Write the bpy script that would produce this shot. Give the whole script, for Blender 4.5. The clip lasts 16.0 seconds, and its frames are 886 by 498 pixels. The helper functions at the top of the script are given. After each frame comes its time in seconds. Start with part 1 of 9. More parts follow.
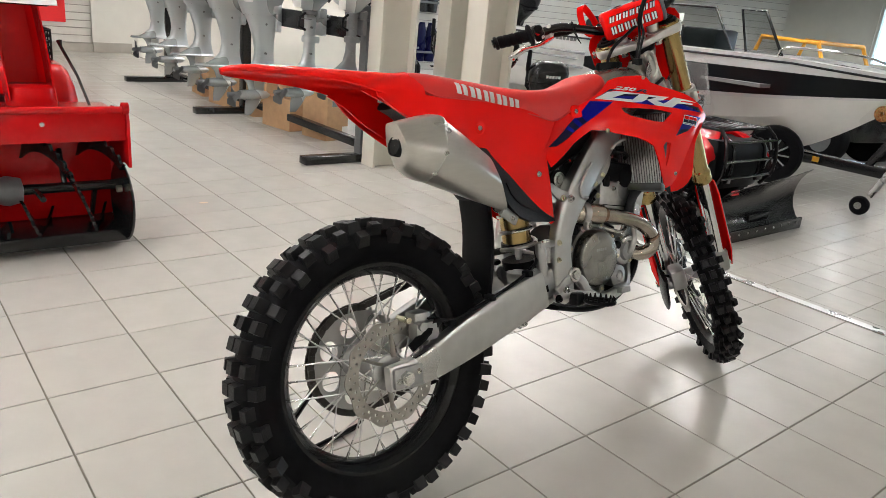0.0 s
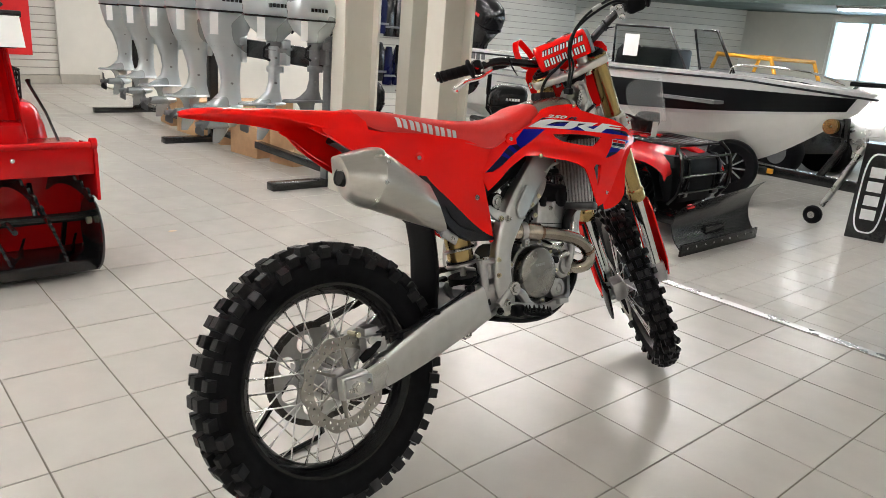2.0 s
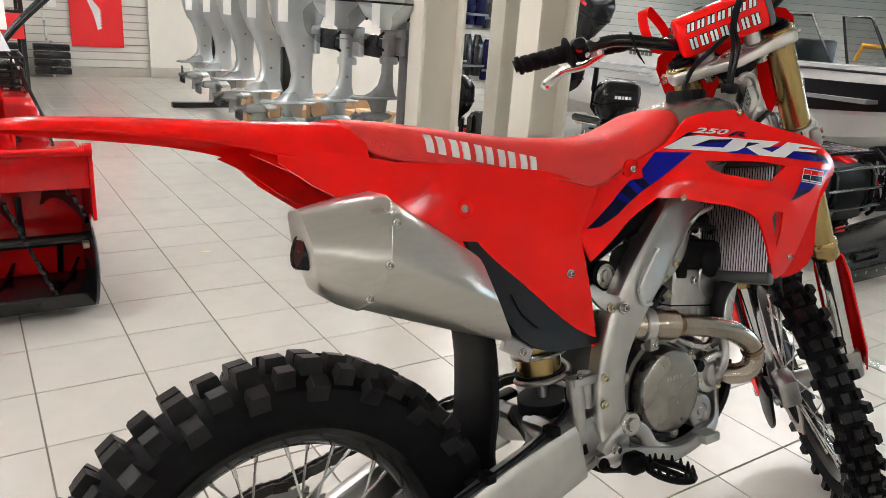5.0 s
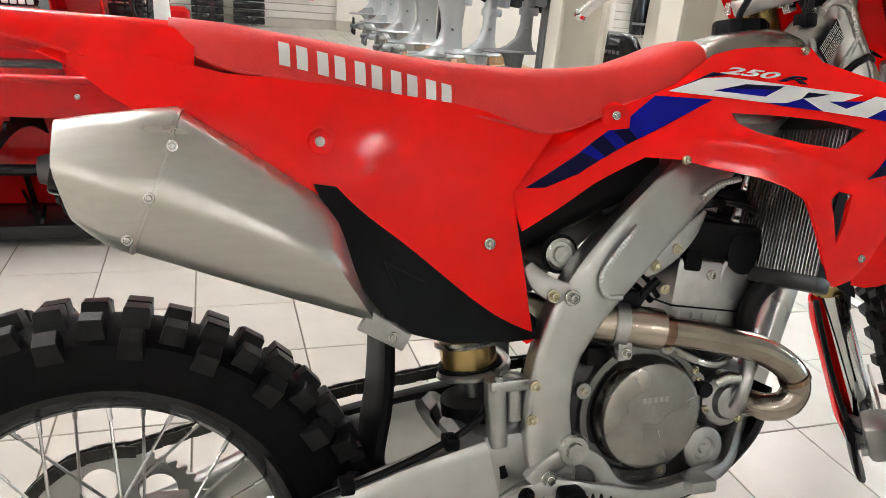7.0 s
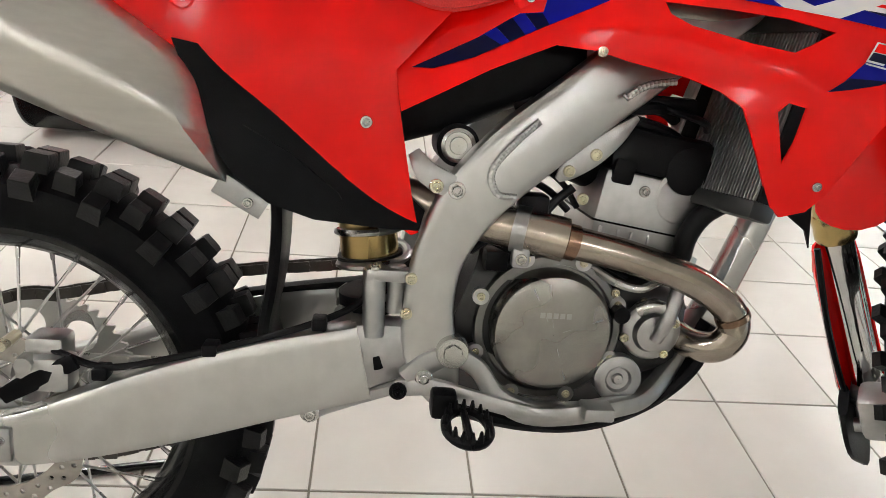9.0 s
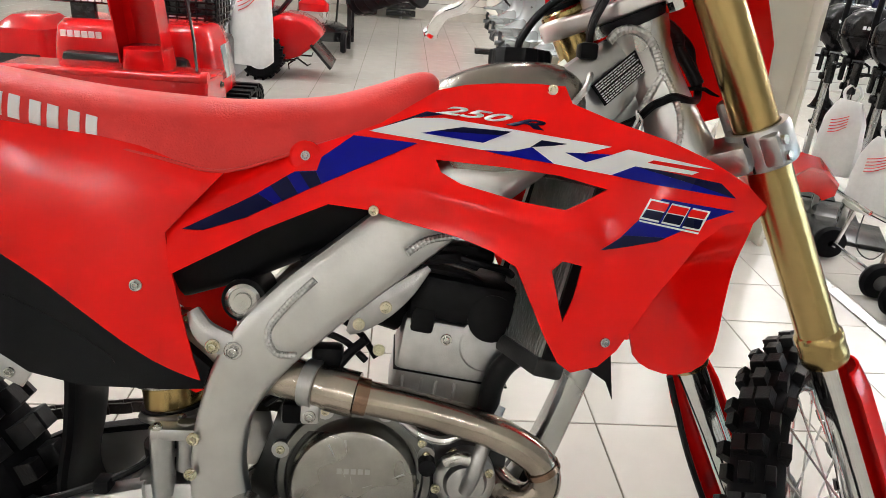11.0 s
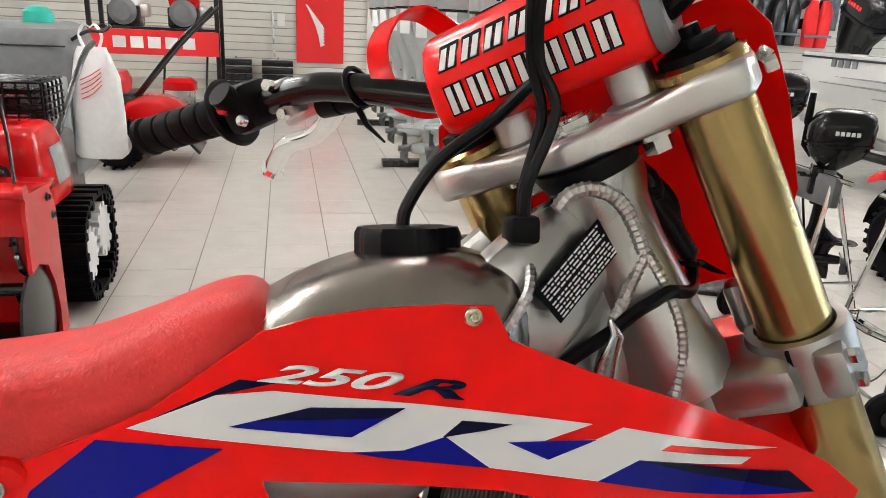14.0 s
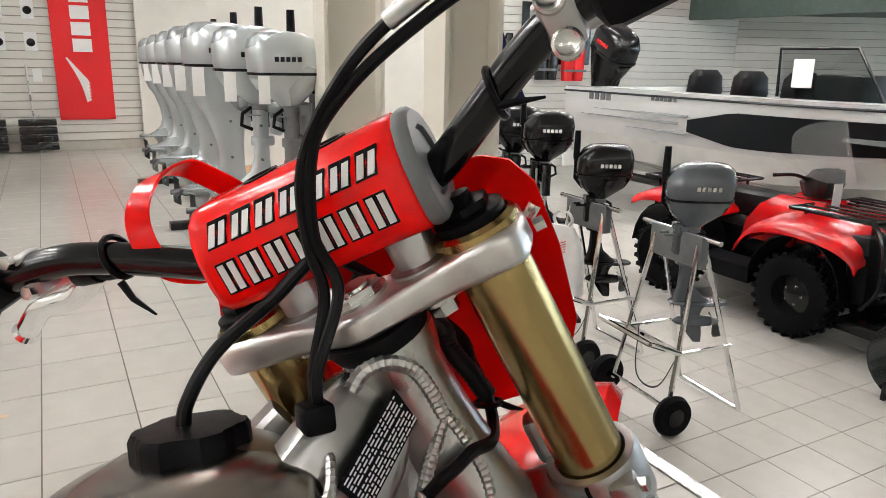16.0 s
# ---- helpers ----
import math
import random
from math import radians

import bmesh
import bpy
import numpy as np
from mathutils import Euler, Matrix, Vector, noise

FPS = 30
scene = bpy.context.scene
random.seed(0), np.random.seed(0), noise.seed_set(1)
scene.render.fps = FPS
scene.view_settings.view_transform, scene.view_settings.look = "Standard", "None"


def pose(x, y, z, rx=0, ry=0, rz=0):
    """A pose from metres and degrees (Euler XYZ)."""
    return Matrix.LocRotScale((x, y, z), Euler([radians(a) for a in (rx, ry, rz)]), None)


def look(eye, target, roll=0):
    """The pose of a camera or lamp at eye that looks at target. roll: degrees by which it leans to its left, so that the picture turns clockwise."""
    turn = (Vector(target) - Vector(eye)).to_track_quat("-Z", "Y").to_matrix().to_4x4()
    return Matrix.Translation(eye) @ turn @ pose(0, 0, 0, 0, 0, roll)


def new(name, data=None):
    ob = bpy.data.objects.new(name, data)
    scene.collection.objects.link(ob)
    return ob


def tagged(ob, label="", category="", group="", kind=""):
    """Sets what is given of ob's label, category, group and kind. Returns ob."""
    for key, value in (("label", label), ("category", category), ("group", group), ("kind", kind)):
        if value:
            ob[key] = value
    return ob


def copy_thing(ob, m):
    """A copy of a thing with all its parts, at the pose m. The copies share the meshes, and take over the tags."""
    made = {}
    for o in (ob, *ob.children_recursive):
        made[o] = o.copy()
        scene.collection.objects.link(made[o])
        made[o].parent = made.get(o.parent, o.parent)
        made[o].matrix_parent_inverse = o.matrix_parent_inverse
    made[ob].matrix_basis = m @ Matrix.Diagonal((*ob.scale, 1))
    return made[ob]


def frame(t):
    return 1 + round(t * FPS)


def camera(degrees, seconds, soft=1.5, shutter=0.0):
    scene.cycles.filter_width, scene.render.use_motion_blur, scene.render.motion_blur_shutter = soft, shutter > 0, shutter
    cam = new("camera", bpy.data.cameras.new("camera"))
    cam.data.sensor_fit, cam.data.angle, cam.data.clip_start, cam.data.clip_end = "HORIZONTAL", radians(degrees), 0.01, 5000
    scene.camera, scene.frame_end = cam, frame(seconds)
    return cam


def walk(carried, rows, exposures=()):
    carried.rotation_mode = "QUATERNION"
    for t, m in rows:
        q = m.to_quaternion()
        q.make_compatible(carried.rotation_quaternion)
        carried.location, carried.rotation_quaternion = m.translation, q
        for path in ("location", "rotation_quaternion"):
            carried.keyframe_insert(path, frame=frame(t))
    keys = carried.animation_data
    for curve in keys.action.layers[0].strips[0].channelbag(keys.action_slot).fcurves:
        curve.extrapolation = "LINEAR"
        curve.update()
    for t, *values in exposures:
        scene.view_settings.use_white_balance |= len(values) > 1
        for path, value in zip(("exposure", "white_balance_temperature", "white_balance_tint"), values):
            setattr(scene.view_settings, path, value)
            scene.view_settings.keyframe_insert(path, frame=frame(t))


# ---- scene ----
cam = camera(63.2, 16.0, 0.7)
PATH = [
    (0, (1.086, -1.843, 1.143), (-0.357, -0.616, 0.501), 5.9),
    (0.5, (1.136, -1.877, 1.168), (-0.307, -0.634, 0.559), 5.5),
    (1, (1.186, -1.885, 1.187), (-0.25, -0.622, 0.602), 5.2),
    (1.5, (1.231, -1.891, 1.2), (-0.202, -0.621, 0.622), 5.1),
    (2, (1.251, -1.882, 1.199), (-0.167, -0.598, 0.614), 4.7),
    (2.5, (1.209, -1.845, 1.212), (-0.188, -0.542, 0.621), 4.4),
    (3, (1.094, -1.735, 1.217), (-0.29, -0.418, 0.625), 4.2),
    (3.5, (0.968, -1.587, 1.192), (-0.416, -0.271, 0.596), 3.9),
    (4, (0.847, -1.503, 1.199), (-0.565, -0.223, 0.593), 4.2),
    (4.5, (0.717, -1.408, 1.158), (-0.79, -0.245, 0.546), 4.5),
    (4.7, (0.661, -1.364, 1.146), (-0.872, -0.235, 0.534), 4.4),
    (6.8, (0.631, -0.894, 1.083), (-1.129, -0.28, 0.358), 5.1),
    (7, (0.621, -0.849, 1.072), (-1.137, -0.246, 0.332), 5.2),
    (7.5, (0.608, -0.757, 1.053), (-1.16, -0.239, 0.274), 5.5),
    (8, (0.639, -0.68, 1.021), (-1.135, -0.276, 0.19), 5.7),
    (8.2, (0.652, -0.651, 1.014), (-1.119, -0.281, 0.161), 5.9),
    (10.3, (0.69, -0.346, 1.08), (-1.098, -0.324, 0.185), 6.2),
    (10.5, (0.681, -0.319, 1.115), (-1.114, -0.283, 0.232), 5.5),
    (11, (0.623, -0.26, 1.152), (-1.205, -0.115, 0.354), 4.8),
    (11.5, (0.524, -0.224, 1.128), (-1.334, -0.024, 0.415), 4.3),
    (12, (0.433, -0.206, 1.116), (-1.428, 0.008, 0.417), 4.5),
    (12.5, (0.386, -0.165, 1.102), (-1.479, 0.045, 0.411), 4.3),
    (13, (0.365, -0.121, 1.112), (-1.508, 0.086, 0.44), 4.3),
    (13.5, (0.309, -0.127, 1.148), (-1.569, 0.089, 0.492), 3.9),
    (14, (0.209, -0.198, 1.18), (-1.642, 0.223, 0.552), 3.0),
    (14.5, (0.141, -0.234, 1.243), (-1.627, 0.477, 0.637), 1.7),
    (15, (0.122, -0.253, 1.295), (-1.589, 0.611, 0.725), 0.8),
    (15.5, (0.128, -0.251, 1.311), (-1.554, 0.688, 0.774), 0.5),
    (16, (0.166, -0.173, 1.269), (-1.529, 0.754, 0.754), 1.2),
]
walk(cam, [(t, look(eye, target, roll)) for t, eye, target, roll in PATH],
     exposures=[(0, 0.0), (4.5, 0.1), (7.0, 0.28), (12.5, 0.28), (14.0, 0.2), (16.0, 0.05)])

# ---- world and light ----
world = bpy.data.worlds.new("world")
scene.world = world
world.use_nodes = True
wnt = world.node_tree
wbg = wnt.nodes["Background"]
wsky = wnt.nodes.new("ShaderNodeTexSky")
wsky.sky_type, wsky.sun_disc, wsky.sun_elevation, wsky.sun_rotation = "NISHITA", False, radians(28), radians(20)
wnt.links.new(wsky.outputs[0], wbg.inputs[0])
wbg.inputs[1].default_value = 0.15
EXPOSURE = 0.0
scene.view_settings.exposure = EXPOSURE
CEIL_Z = 3.15


def area_lamp(name, m, sx, sy, watts, colour):
    data = bpy.data.lights.new(name, "AREA")
    data.shape, data.size, data.size_y, data.energy, data.color = "RECTANGLE", sx, sy, watts, colour
    ob = new(name, data)
    ob.matrix_world = m
    return ob


# daylight that enters by the north windows
area_lamp("window_daylight", look((1.0, 15.9, 1.5), (1.0, 0, 1.0)), 16.0, 1.0, 130, (0.86, 0.94, 1.0))

# ---- mesh helpers ----
V = Vector


def mesh_from(name, bm, smooth=False, angle=35):
    me = bpy.data.meshes.new(name)
    bmesh.ops.recalc_face_normals(bm, faces=bm.faces)
    bm.to_mesh(me)
    bm.free()
    if smooth:
        me.polygons.foreach_set("use_smooth", [True] * len(me.polygons))
        me.set_sharp_from_angle(angle=radians(angle))
    return me


def part(name, bm, material, parent=None, label="", smooth=True, m=None, angle=35):
    ob = new(name, mesh_from(name, bm, smooth, angle))
    ob.data.materials.append(material)
    if parent is not None:
        ob.parent = parent
    if m is not None:
        ob.matrix_local = m
    if label:
        ob["label"] = label
    return ob


def thing(name, m, label, category, group="", kind=""):
    ob = new(name)
    ob.empty_display_size = 0.1
    ob.matrix_world = m
    return tagged(ob, label, category, group, kind)


def bm_new():
    return bmesh.new()


def add_box(bm, lo, hi, bevel=0.0, m=None, seg=2):
    """An axis-aligned box, bevelled on request, into bm."""
    lo, hi = V(lo), V(hi)
    c, d = (lo + hi) / 2, hi - lo
    r = bmesh.ops.create_cube(bm, size=1.0, matrix=(m or Matrix()) @ Matrix.Translation(c) @ Matrix.Diagonal((*d, 1)))
    if bevel:
        edges = list({e for v in r["verts"] for e in v.link_edges})
        bmesh.ops.bevel(bm, geom=edges, offset=bevel, segments=seg, affect="EDGES", profile=0.5)
    return bm


def box(lo, hi, bevel=0.0, m=None):
    return add_box(bm_new(), lo, hi, bevel, m)


def frame_to(a, b):
    """A matrix with its z axis from a to b, at a."""
    d = V(b) - V(a)
    q = d.to_track_quat("Z", "Y")
    return Matrix.Translation(V(a)) @ q.to_matrix().to_4x4()


def add_cyl(bm, a, b, r1, r2=None, n=20, caps=True, m=None):
    a, b = V(a), V(b)
    d = (b - a).length
    bmesh.ops.create_cone(bm, cap_ends=caps, segments=n, radius1=r1, radius2=r1 if r2 is None else r2, depth=d,
                          matrix=(m or Matrix()) @ frame_to(a, b) @ Matrix.Translation((0, 0, d / 2)))
    return bm


def cyl(a, b, r1, r2=None, n=20, caps=True):
    return add_cyl(bm_new(), a, b, r1, r2, n, caps)


def add_lathe(bm, rings, m=None, n=32, closed=False, arc=1.0):
    """Rings of (radius, height) turned about z. closed: the last ring joins the first."""
    m = m or Matrix()
    full = arc >= 1.0
    cnt = n if full else n + 1
    rows = []
    for r, z in rings:
        rows.append([bm.verts.new(m @ V((r * math.cos(2 * math.pi * arc * k / n), r * math.sin(2 * math.pi * arc * k / n), z))) for k in range(cnt)])
    pairs = list(zip(rows, rows[1:])) + ([(rows[-1], rows[0])] if closed else [])
    for p, q in pairs:
        for k in range(n):
            j = (k + 1) % cnt
            bm.faces.new((p[k], p[j], q[j], q[k]))
    return bm


def spline(points, n=8):
    """Catmull-Rom through the points, n steps a span."""
    p = [V(q) for q in points]
    p = [p[0] * 2 - p[1]] + p + [p[-1] * 2 - p[-2]]
    out = []
    for i in range(1, len(p) - 2):
        for k in range(n):
            t = k / n
            a, b, c, d = p[i - 1], p[i], p[i + 1], p[i + 2]
            out.append(0.5 * ((2 * b) + (c - a) * t + (2 * a - 5 * b + 4 * c - d) * t * t + (3 * b - a - 3 * c + d) * t ** 3))
    out.append(p[-2])
    return out


def add_tube(bm, pts, radius, n=10, caps=True, flat=1.0):
    """A round tube along points; radius may be a list; flat squeezes it along its second axis."""
    pts = [V(p) for p in pts]
    rad = radius if isinstance(radius, (list, tuple)) else [radius] * len(pts)
    up = None
    rows = []
    for i, p in enumerate(pts):
        d = (pts[min(i + 1, len(pts) - 1)] - pts[max(i - 1, 0)]).normalized()
        if up is None:
            up = d.orthogonal().normalized()
        up = (up - d * up.dot(d)).normalized()
        side = d.cross(up)
        rows.append([bm.verts.new(p + rad[i] * (math.cos(2 * math.pi * k / n) * up + flat * math.sin(2 * math.pi * k / n) * side)) for k in range(n)])
    for p, q in zip(rows, rows[1:]):
        for k in range(n):
            bm.faces.new((p[k], p[(k + 1) % n], q[(k + 1) % n], q[k]))
    if caps:
        bm.faces.new(rows[0][::-1])
        bm.faces.new(rows[-1])
    return bm


def tube(pts, radius, n=10, smooth_n=0, flat=1.0, caps=True):
    return add_tube(bm_new(), spline(pts, smooth_n) if smooth_n else pts, radius, n, caps, flat)


def add_plate(bm, outline, holes, place, thick, bevel=0.0):
    """A plate cut from an outline with holes, in (u, v); place(u, v) gives the outer surface and the way inwards."""
    loops = [outline] + list(holes)
    edges = []
    for loop in loops:
        vs = [bm.verts.new((u, v, 0)) for u, v in loop]
        edges += [bm.edges.new((a, b)) for a, b in zip(vs, vs[1:] + vs[:1])]
    bmesh.ops.triangle_fill(bm, use_beauty=True, use_dissolve=False, edges=edges)
    return bm


def refine(bm, size, rounds=4):
    for _ in range(rounds):
        long = [e for e in bm.edges if e.calc_length() > size]
        if not long:
            break
        bmesh.ops.subdivide_edges(bm, edges=long, cuts=1, use_grid_fill=False)
        bmesh.ops.triangulate(bm, faces=[f for f in bm.faces if len(f.verts) > 4])


def panel(outline, holes, surface, thick, size=0.03, inward=(-1, 0, 0), rim=0.0):
    """A curved sheet: outline and holes in (y, z), refined, set on surface(y, z) -> x, and given thickness towards inward."""
    bm = bm_new()
    add_plate(bm, outline, holes, None, 0)
    refine(bm, size)
    bm.verts.index_update()
    for v in bm.verts:
        y, z = v.co.x, v.co.y
        v.co = V((surface(y, z), y, z))
    bmesh.ops.recalc_face_normals(bm, faces=bm.faces)
    n = sum((f.normal * f.calc_area() for f in bm.faces), V())
    if n.dot(V(inward)) > 0:
        bmesh.ops.reverse_faces(bm, faces=bm.faces)
    base = list(bm.faces)
    r = bmesh.ops.extrude_face_region(bm, geom=base)
    moved = [g for g in r["geom"] if isinstance(g, bmesh.types.BMVert)]
    for v in moved:
        v.co += V(inward) * thick
    return bm


def add_hex(bm, centre, axis, r, h, m=None):
    a = V(centre)
    return add_cyl(bm, a, a + V(axis).normalized() * h, r, n=6, m=m)


def loft(sections, closed_ends=True):
    """Joins rings of points of equal count."""
    bm = bm_new()
    rows = [[bm.verts.new(V(p)) for p in ring] for ring in sections]
    n = len(rows[0])
    for p, q in zip(rows, rows[1:]):
        for k in range(n):
            bm.faces.new((p[k], p[(k + 1) % n], q[(k + 1) % n], q[k]))
    if closed_ends:
        bm.faces.new(rows[0][::-1])
        bm.faces.new(rows[-1])
    return bm


# ---- materials ----
def material(name, colour, rough=0.5, metal=0.0, scale=40.0, vary=0.12, bump=0.0, bump_scale=200.0, rough_vary=0.15, coat=0.0, spec=0.5, stretch=(1, 1, 1), random_obj=0.0, coarse=0.0):
    """A surface with grain at two scales in colour, roughness and relief."""
    mat = bpy.data.materials.new(name)
    mat.use_nodes = True
    nt = mat.node_tree
    N, L = nt.nodes, nt.links
    b = N["Principled BSDF"]
    b.inputs["Metallic"].default_value = metal
    b.inputs["Specular IOR Level"].default_value = spec
    b.inputs["Coat Weight"].default_value = coat
    b.inputs["Coat Roughness"].default_value = 0.06
    tc = N.new("ShaderNodeTexCoord")
    mp = N.new("ShaderNodeMapping")
    mp.inputs["Scale"].default_value = stretch
    L.new(tc.outputs["Object"], mp.inputs["Vector"])
    n1 = N.new("ShaderNodeTexNoise")
    n1.inputs["Scale"].default_value, n1.inputs["Detail"].default_value = scale, 5
    L.new(mp.outputs[0], n1.inputs["Vector"])
    n2 = N.new("ShaderNodeTexNoise")
    n2.inputs["Scale"].default_value, n2.inputs["Detail"].default_value = scale / 9, 3
    L.new(mp.outputs[0], n2.inputs["Vector"])
    mix = N.new("ShaderNodeMath")
    mix.operation = "ADD"
    L.new(n1.outputs[0], mix.inputs[0])
    L.new(n2.outputs[0], mix.inputs[1])
    fac = N.new("ShaderNodeMapRange")
    fac.inputs["From Min"].default_value, fac.inputs["From Max"].default_value = 0.7, 1.3
    fac.inputs["To Min"].default_value, fac.inputs["To Max"].default_value = 1 - vary, 1 + vary
    L.new(mix.outputs[0], fac.inputs["Value"])
    col = N.new("ShaderNodeVectorMath")
    col.operation = "SCALE"
    col.inputs[0].default_value = colour[:3]
    L.new(fac.outputs[0], col.inputs["Scale"])
    last = col.outputs[0]
    if random_obj:
        oi = N.new("ShaderNodeObjectInfo")
        rr = N.new("ShaderNodeMapRange")
        rr.inputs["To Min"].default_value, rr.inputs["To Max"].default_value = 1 - random_obj, 1 + random_obj
        L.new(oi.outputs["Random"], rr.inputs["Value"])
        c2 = N.new("ShaderNodeVectorMath")
        c2.operation = "SCALE"
        L.new(last, c2.inputs[0])
        L.new(rr.outputs[0], c2.inputs["Scale"])
        last = c2.outputs[0]
    L.new(last, b.inputs["Base Color"])
    rg = N.new("ShaderNodeMapRange")
    rg.inputs["From Min"].default_value, rg.inputs["From Max"].default_value = 0.3, 0.7
    rg.inputs["To Min"].default_value, rg.inputs["To Max"].default_value = max(0.02, rough * (1 - rough_vary)), min(1, rough * (1 + rough_vary))
    L.new(n2.outputs[0], rg.inputs["Value"])
    L.new(rg.outputs[0], b.inputs["Roughness"])
    if bump:
        nb = N.new("ShaderNodeTexNoise")
        nb.inputs["Scale"].default_value, nb.inputs["Detail"].default_value = bump_scale, 4
        L.new(mp.outputs[0], nb.inputs["Vector"])
        bp = N.new("ShaderNodeBump")
        bp.inputs["Strength"].default_value, bp.inputs["Distance"].default_value = bump, 0.002
        L.new(nb.outputs[0], bp.inputs["Height"])
        L.new(bp.outputs[0], b.inputs["Normal"])
    return mat


def glow(name, colour, strength):
    mat = bpy.data.materials.new(name)
    mat.use_nodes = True
    b = mat.node_tree.nodes["Principled BSDF"]
    b.inputs["Base Color"].default_value = (*colour, 1)
    b.inputs["Emission Color"].default_value = (*colour, 1)
    b.inputs["Emission Strength"].default_value = strength
    return mat


def glass(name, colour=(1, 1, 1), rough=0.02, alpha=0.2):
    mat = bpy.data.materials.new(name)
    mat.use_nodes = True
    b = mat.node_tree.nodes["Principled BSDF"]
    b.inputs["Base Color"].default_value = (*colour, 1)
    b.inputs["Roughness"].default_value = rough
    b.inputs["Alpha"].default_value = alpha
    return mat


M_TILE = material("floor_tile", (0.55, 0.53, 0.49), 0.24, 0, 9, 0.05, 0, 60, 0.10, random_obj=0.03, spec=0.32)
M_GROUT = material("tile_grout", (0.17, 0.15, 0.12), 0.85, 0, 60, 0.25, 0.2, 400)
M_WALL = material("painted_wall", (0.72, 0.70, 0.64), 0.75, 0, 6, 0.03, 0.05, 300)
M_COLUMN = material("column_paint", (0.66, 0.63, 0.55), 0.55, 0, 5, 0.03, 0.05, 250)
M_SLAT = material("slatwall_panel", (0.66, 0.64, 0.59), 0.5, 0, 5, 0.04)
M_GROOVE = material("slat_groove", (0.30, 0.28, 0.25), 0.7, 0, 5, 0.05)
M_CEIL = material("ceiling_tile", (0.78, 0.78, 0.76), 0.9, 0, 30, 0.05)
M_DARKCEIL = material("green_deck", (0.05, 0.075, 0.065), 0.6, 0, 8, 0.15)
M_BASE = material("baseboard_tile", (0.45, 0.42, 0.37), 0.35, 0, 10, 0.08)
M_STEEL = material("steel", (0.62, 0.62, 0.61), 0.28, 1, 60, 0.1, 0.03, 300)
M_CHROME = material("chrome", (0.78, 0.78, 0.78), 0.08, 1, 60, 0.05)
M_ZINC = material("zinc_bolt", (0.62, 0.62, 0.60), 0.25, 1, 60, 0.12)
M_GOLDBOLT = material("gold_zinc_bolt", (0.74, 0.70, 0.54), 0.28, 1, 60, 0.12)
M_ALU = material("frame_aluminium", (0.56, 0.56, 0.55), 0.32, 1, 25, 0.10, 0.05, 240, 0.25)
M_CASTALU = material("cast_aluminium", (0.46, 0.46, 0.46), 0.36, 1, 45, 0.14, 0.15, 500, 0.2)
M_WELD = material("weld_bead", (0.60, 0.60, 0.59), 0.34, 1, 70, 0.12, 0.2, 300)
M_DARKALU = material("dark_engine_cover", (0.33, 0.32, 0.30), 0.27, 1, 40, 0.15, 0.08, 400)
M_BRUSHED = material("brushed_silencer", (0.60, 0.585, 0.55), 0.36, 1, 18, 0.06, 0.05, 160, 0.3, stretch=(9, 1, 9))
M_TITAN = material("titanium_tank", (0.30, 0.275, 0.25), 0.26, 1, 20, 0.15, 0.04, 200)
M_EXHAUST = material("stainless_exhaust", (0.43, 0.38, 0.325), 0.22, 1, 22, 0.25, 0.03, 200, 0.3)
M_BLUED = material("heat_blued_steel", (0.30, 0.19, 0.13), 0.25, 1, 40, 0.35)
M_GOLD = material("gold_anodised_fork", (0.46, 0.335, 0.145), 0.25, 1, 30, 0.10, 0.02, 300, 0.2, stretch=(1, 1, 0.06))
M_RED = material("red_plastic", (0.90, 0.005, 0.0035), 0.13, 0, 14, 0.012, 0.01, 500, 0.2, spec=0.29)
M_SEAT = material("red_seat_vinyl", (0.74, 0.024, 0.020), 0.46, 0, 30, 0.08, 0.5, 420, spec=0.42)
M_BLACKP = material("black_plastic", (0.005, 0.005, 0.006), 0.42, 0, 40, 0.25, 0.15, 700, spec=0.10)
M_BLACKG = material("black_gloss", (0.006, 0.006, 0.007), 0.16, 0, 40, 0.2, spec=0.35)
M_RUBBER = material("tyre_rubber", (0.006, 0.006, 0.007), 0.55, 0, 50, 0.3, 0.25, 500, spec=0.07)
M_RUBBER_SCUFF = material("tread_rubber", (0.011, 0.011, 0.012), 0.42, 0, 35, 0.5, 0.3, 300, spec=0.22)
M_HOSE = material("rubber_hose", (0.005, 0.005, 0.006), 0.34, 0, 60, 0.2, spec=0.16)
M_WHITE = material("white_decal", (0.80, 0.80, 0.80), 0.30, 0, 20, 0.02)
M_BLUE = material("blue_decal", (0.003, 0.005, 0.22), 0.28, 0, 20, 0.06, spec=0.12)
M_NAVY = material("navy_decal", (0.003, 0.004, 0.030), 0.28, 0, 20, 0.06, spec=0.12)
M_RADI = material("radiator_fins", (0.60, 0.60, 0.60), 0.42, 1, 60, 0.2, 0.2, 500)
M_CARD = material("cardboard", (0.50, 0.31, 0.17), 0.85, 0, 20, 0.12, 0.1, 200)
M_SILVER = material("silver_outboard_paint", (0.50, 0.54, 0.555), 0.28, 0.6, 12, 0.04, coat=0.25)
M_SNOWRED = material("machine_red_paint", (0.52, 0.005, 0.007), 0.16, 0, 10, 0.06, spec=0.4)
M_SNOWDARK = material("black_machine_paint", (0.012, 0.012, 0.013), 0.22, 0, 30, 0.2, 0.05, 300)
M_BOATWHITE = material("boat_gelcoat", (0.80, 0.80, 0.79), 0.16, 0, 4, 0.03, coat=0.4)
M_BOATBLACK = material("boat_black_band", (0.010, 0.012, 0.015), 0.32, 0, 10, 0.1, spec=0.3)
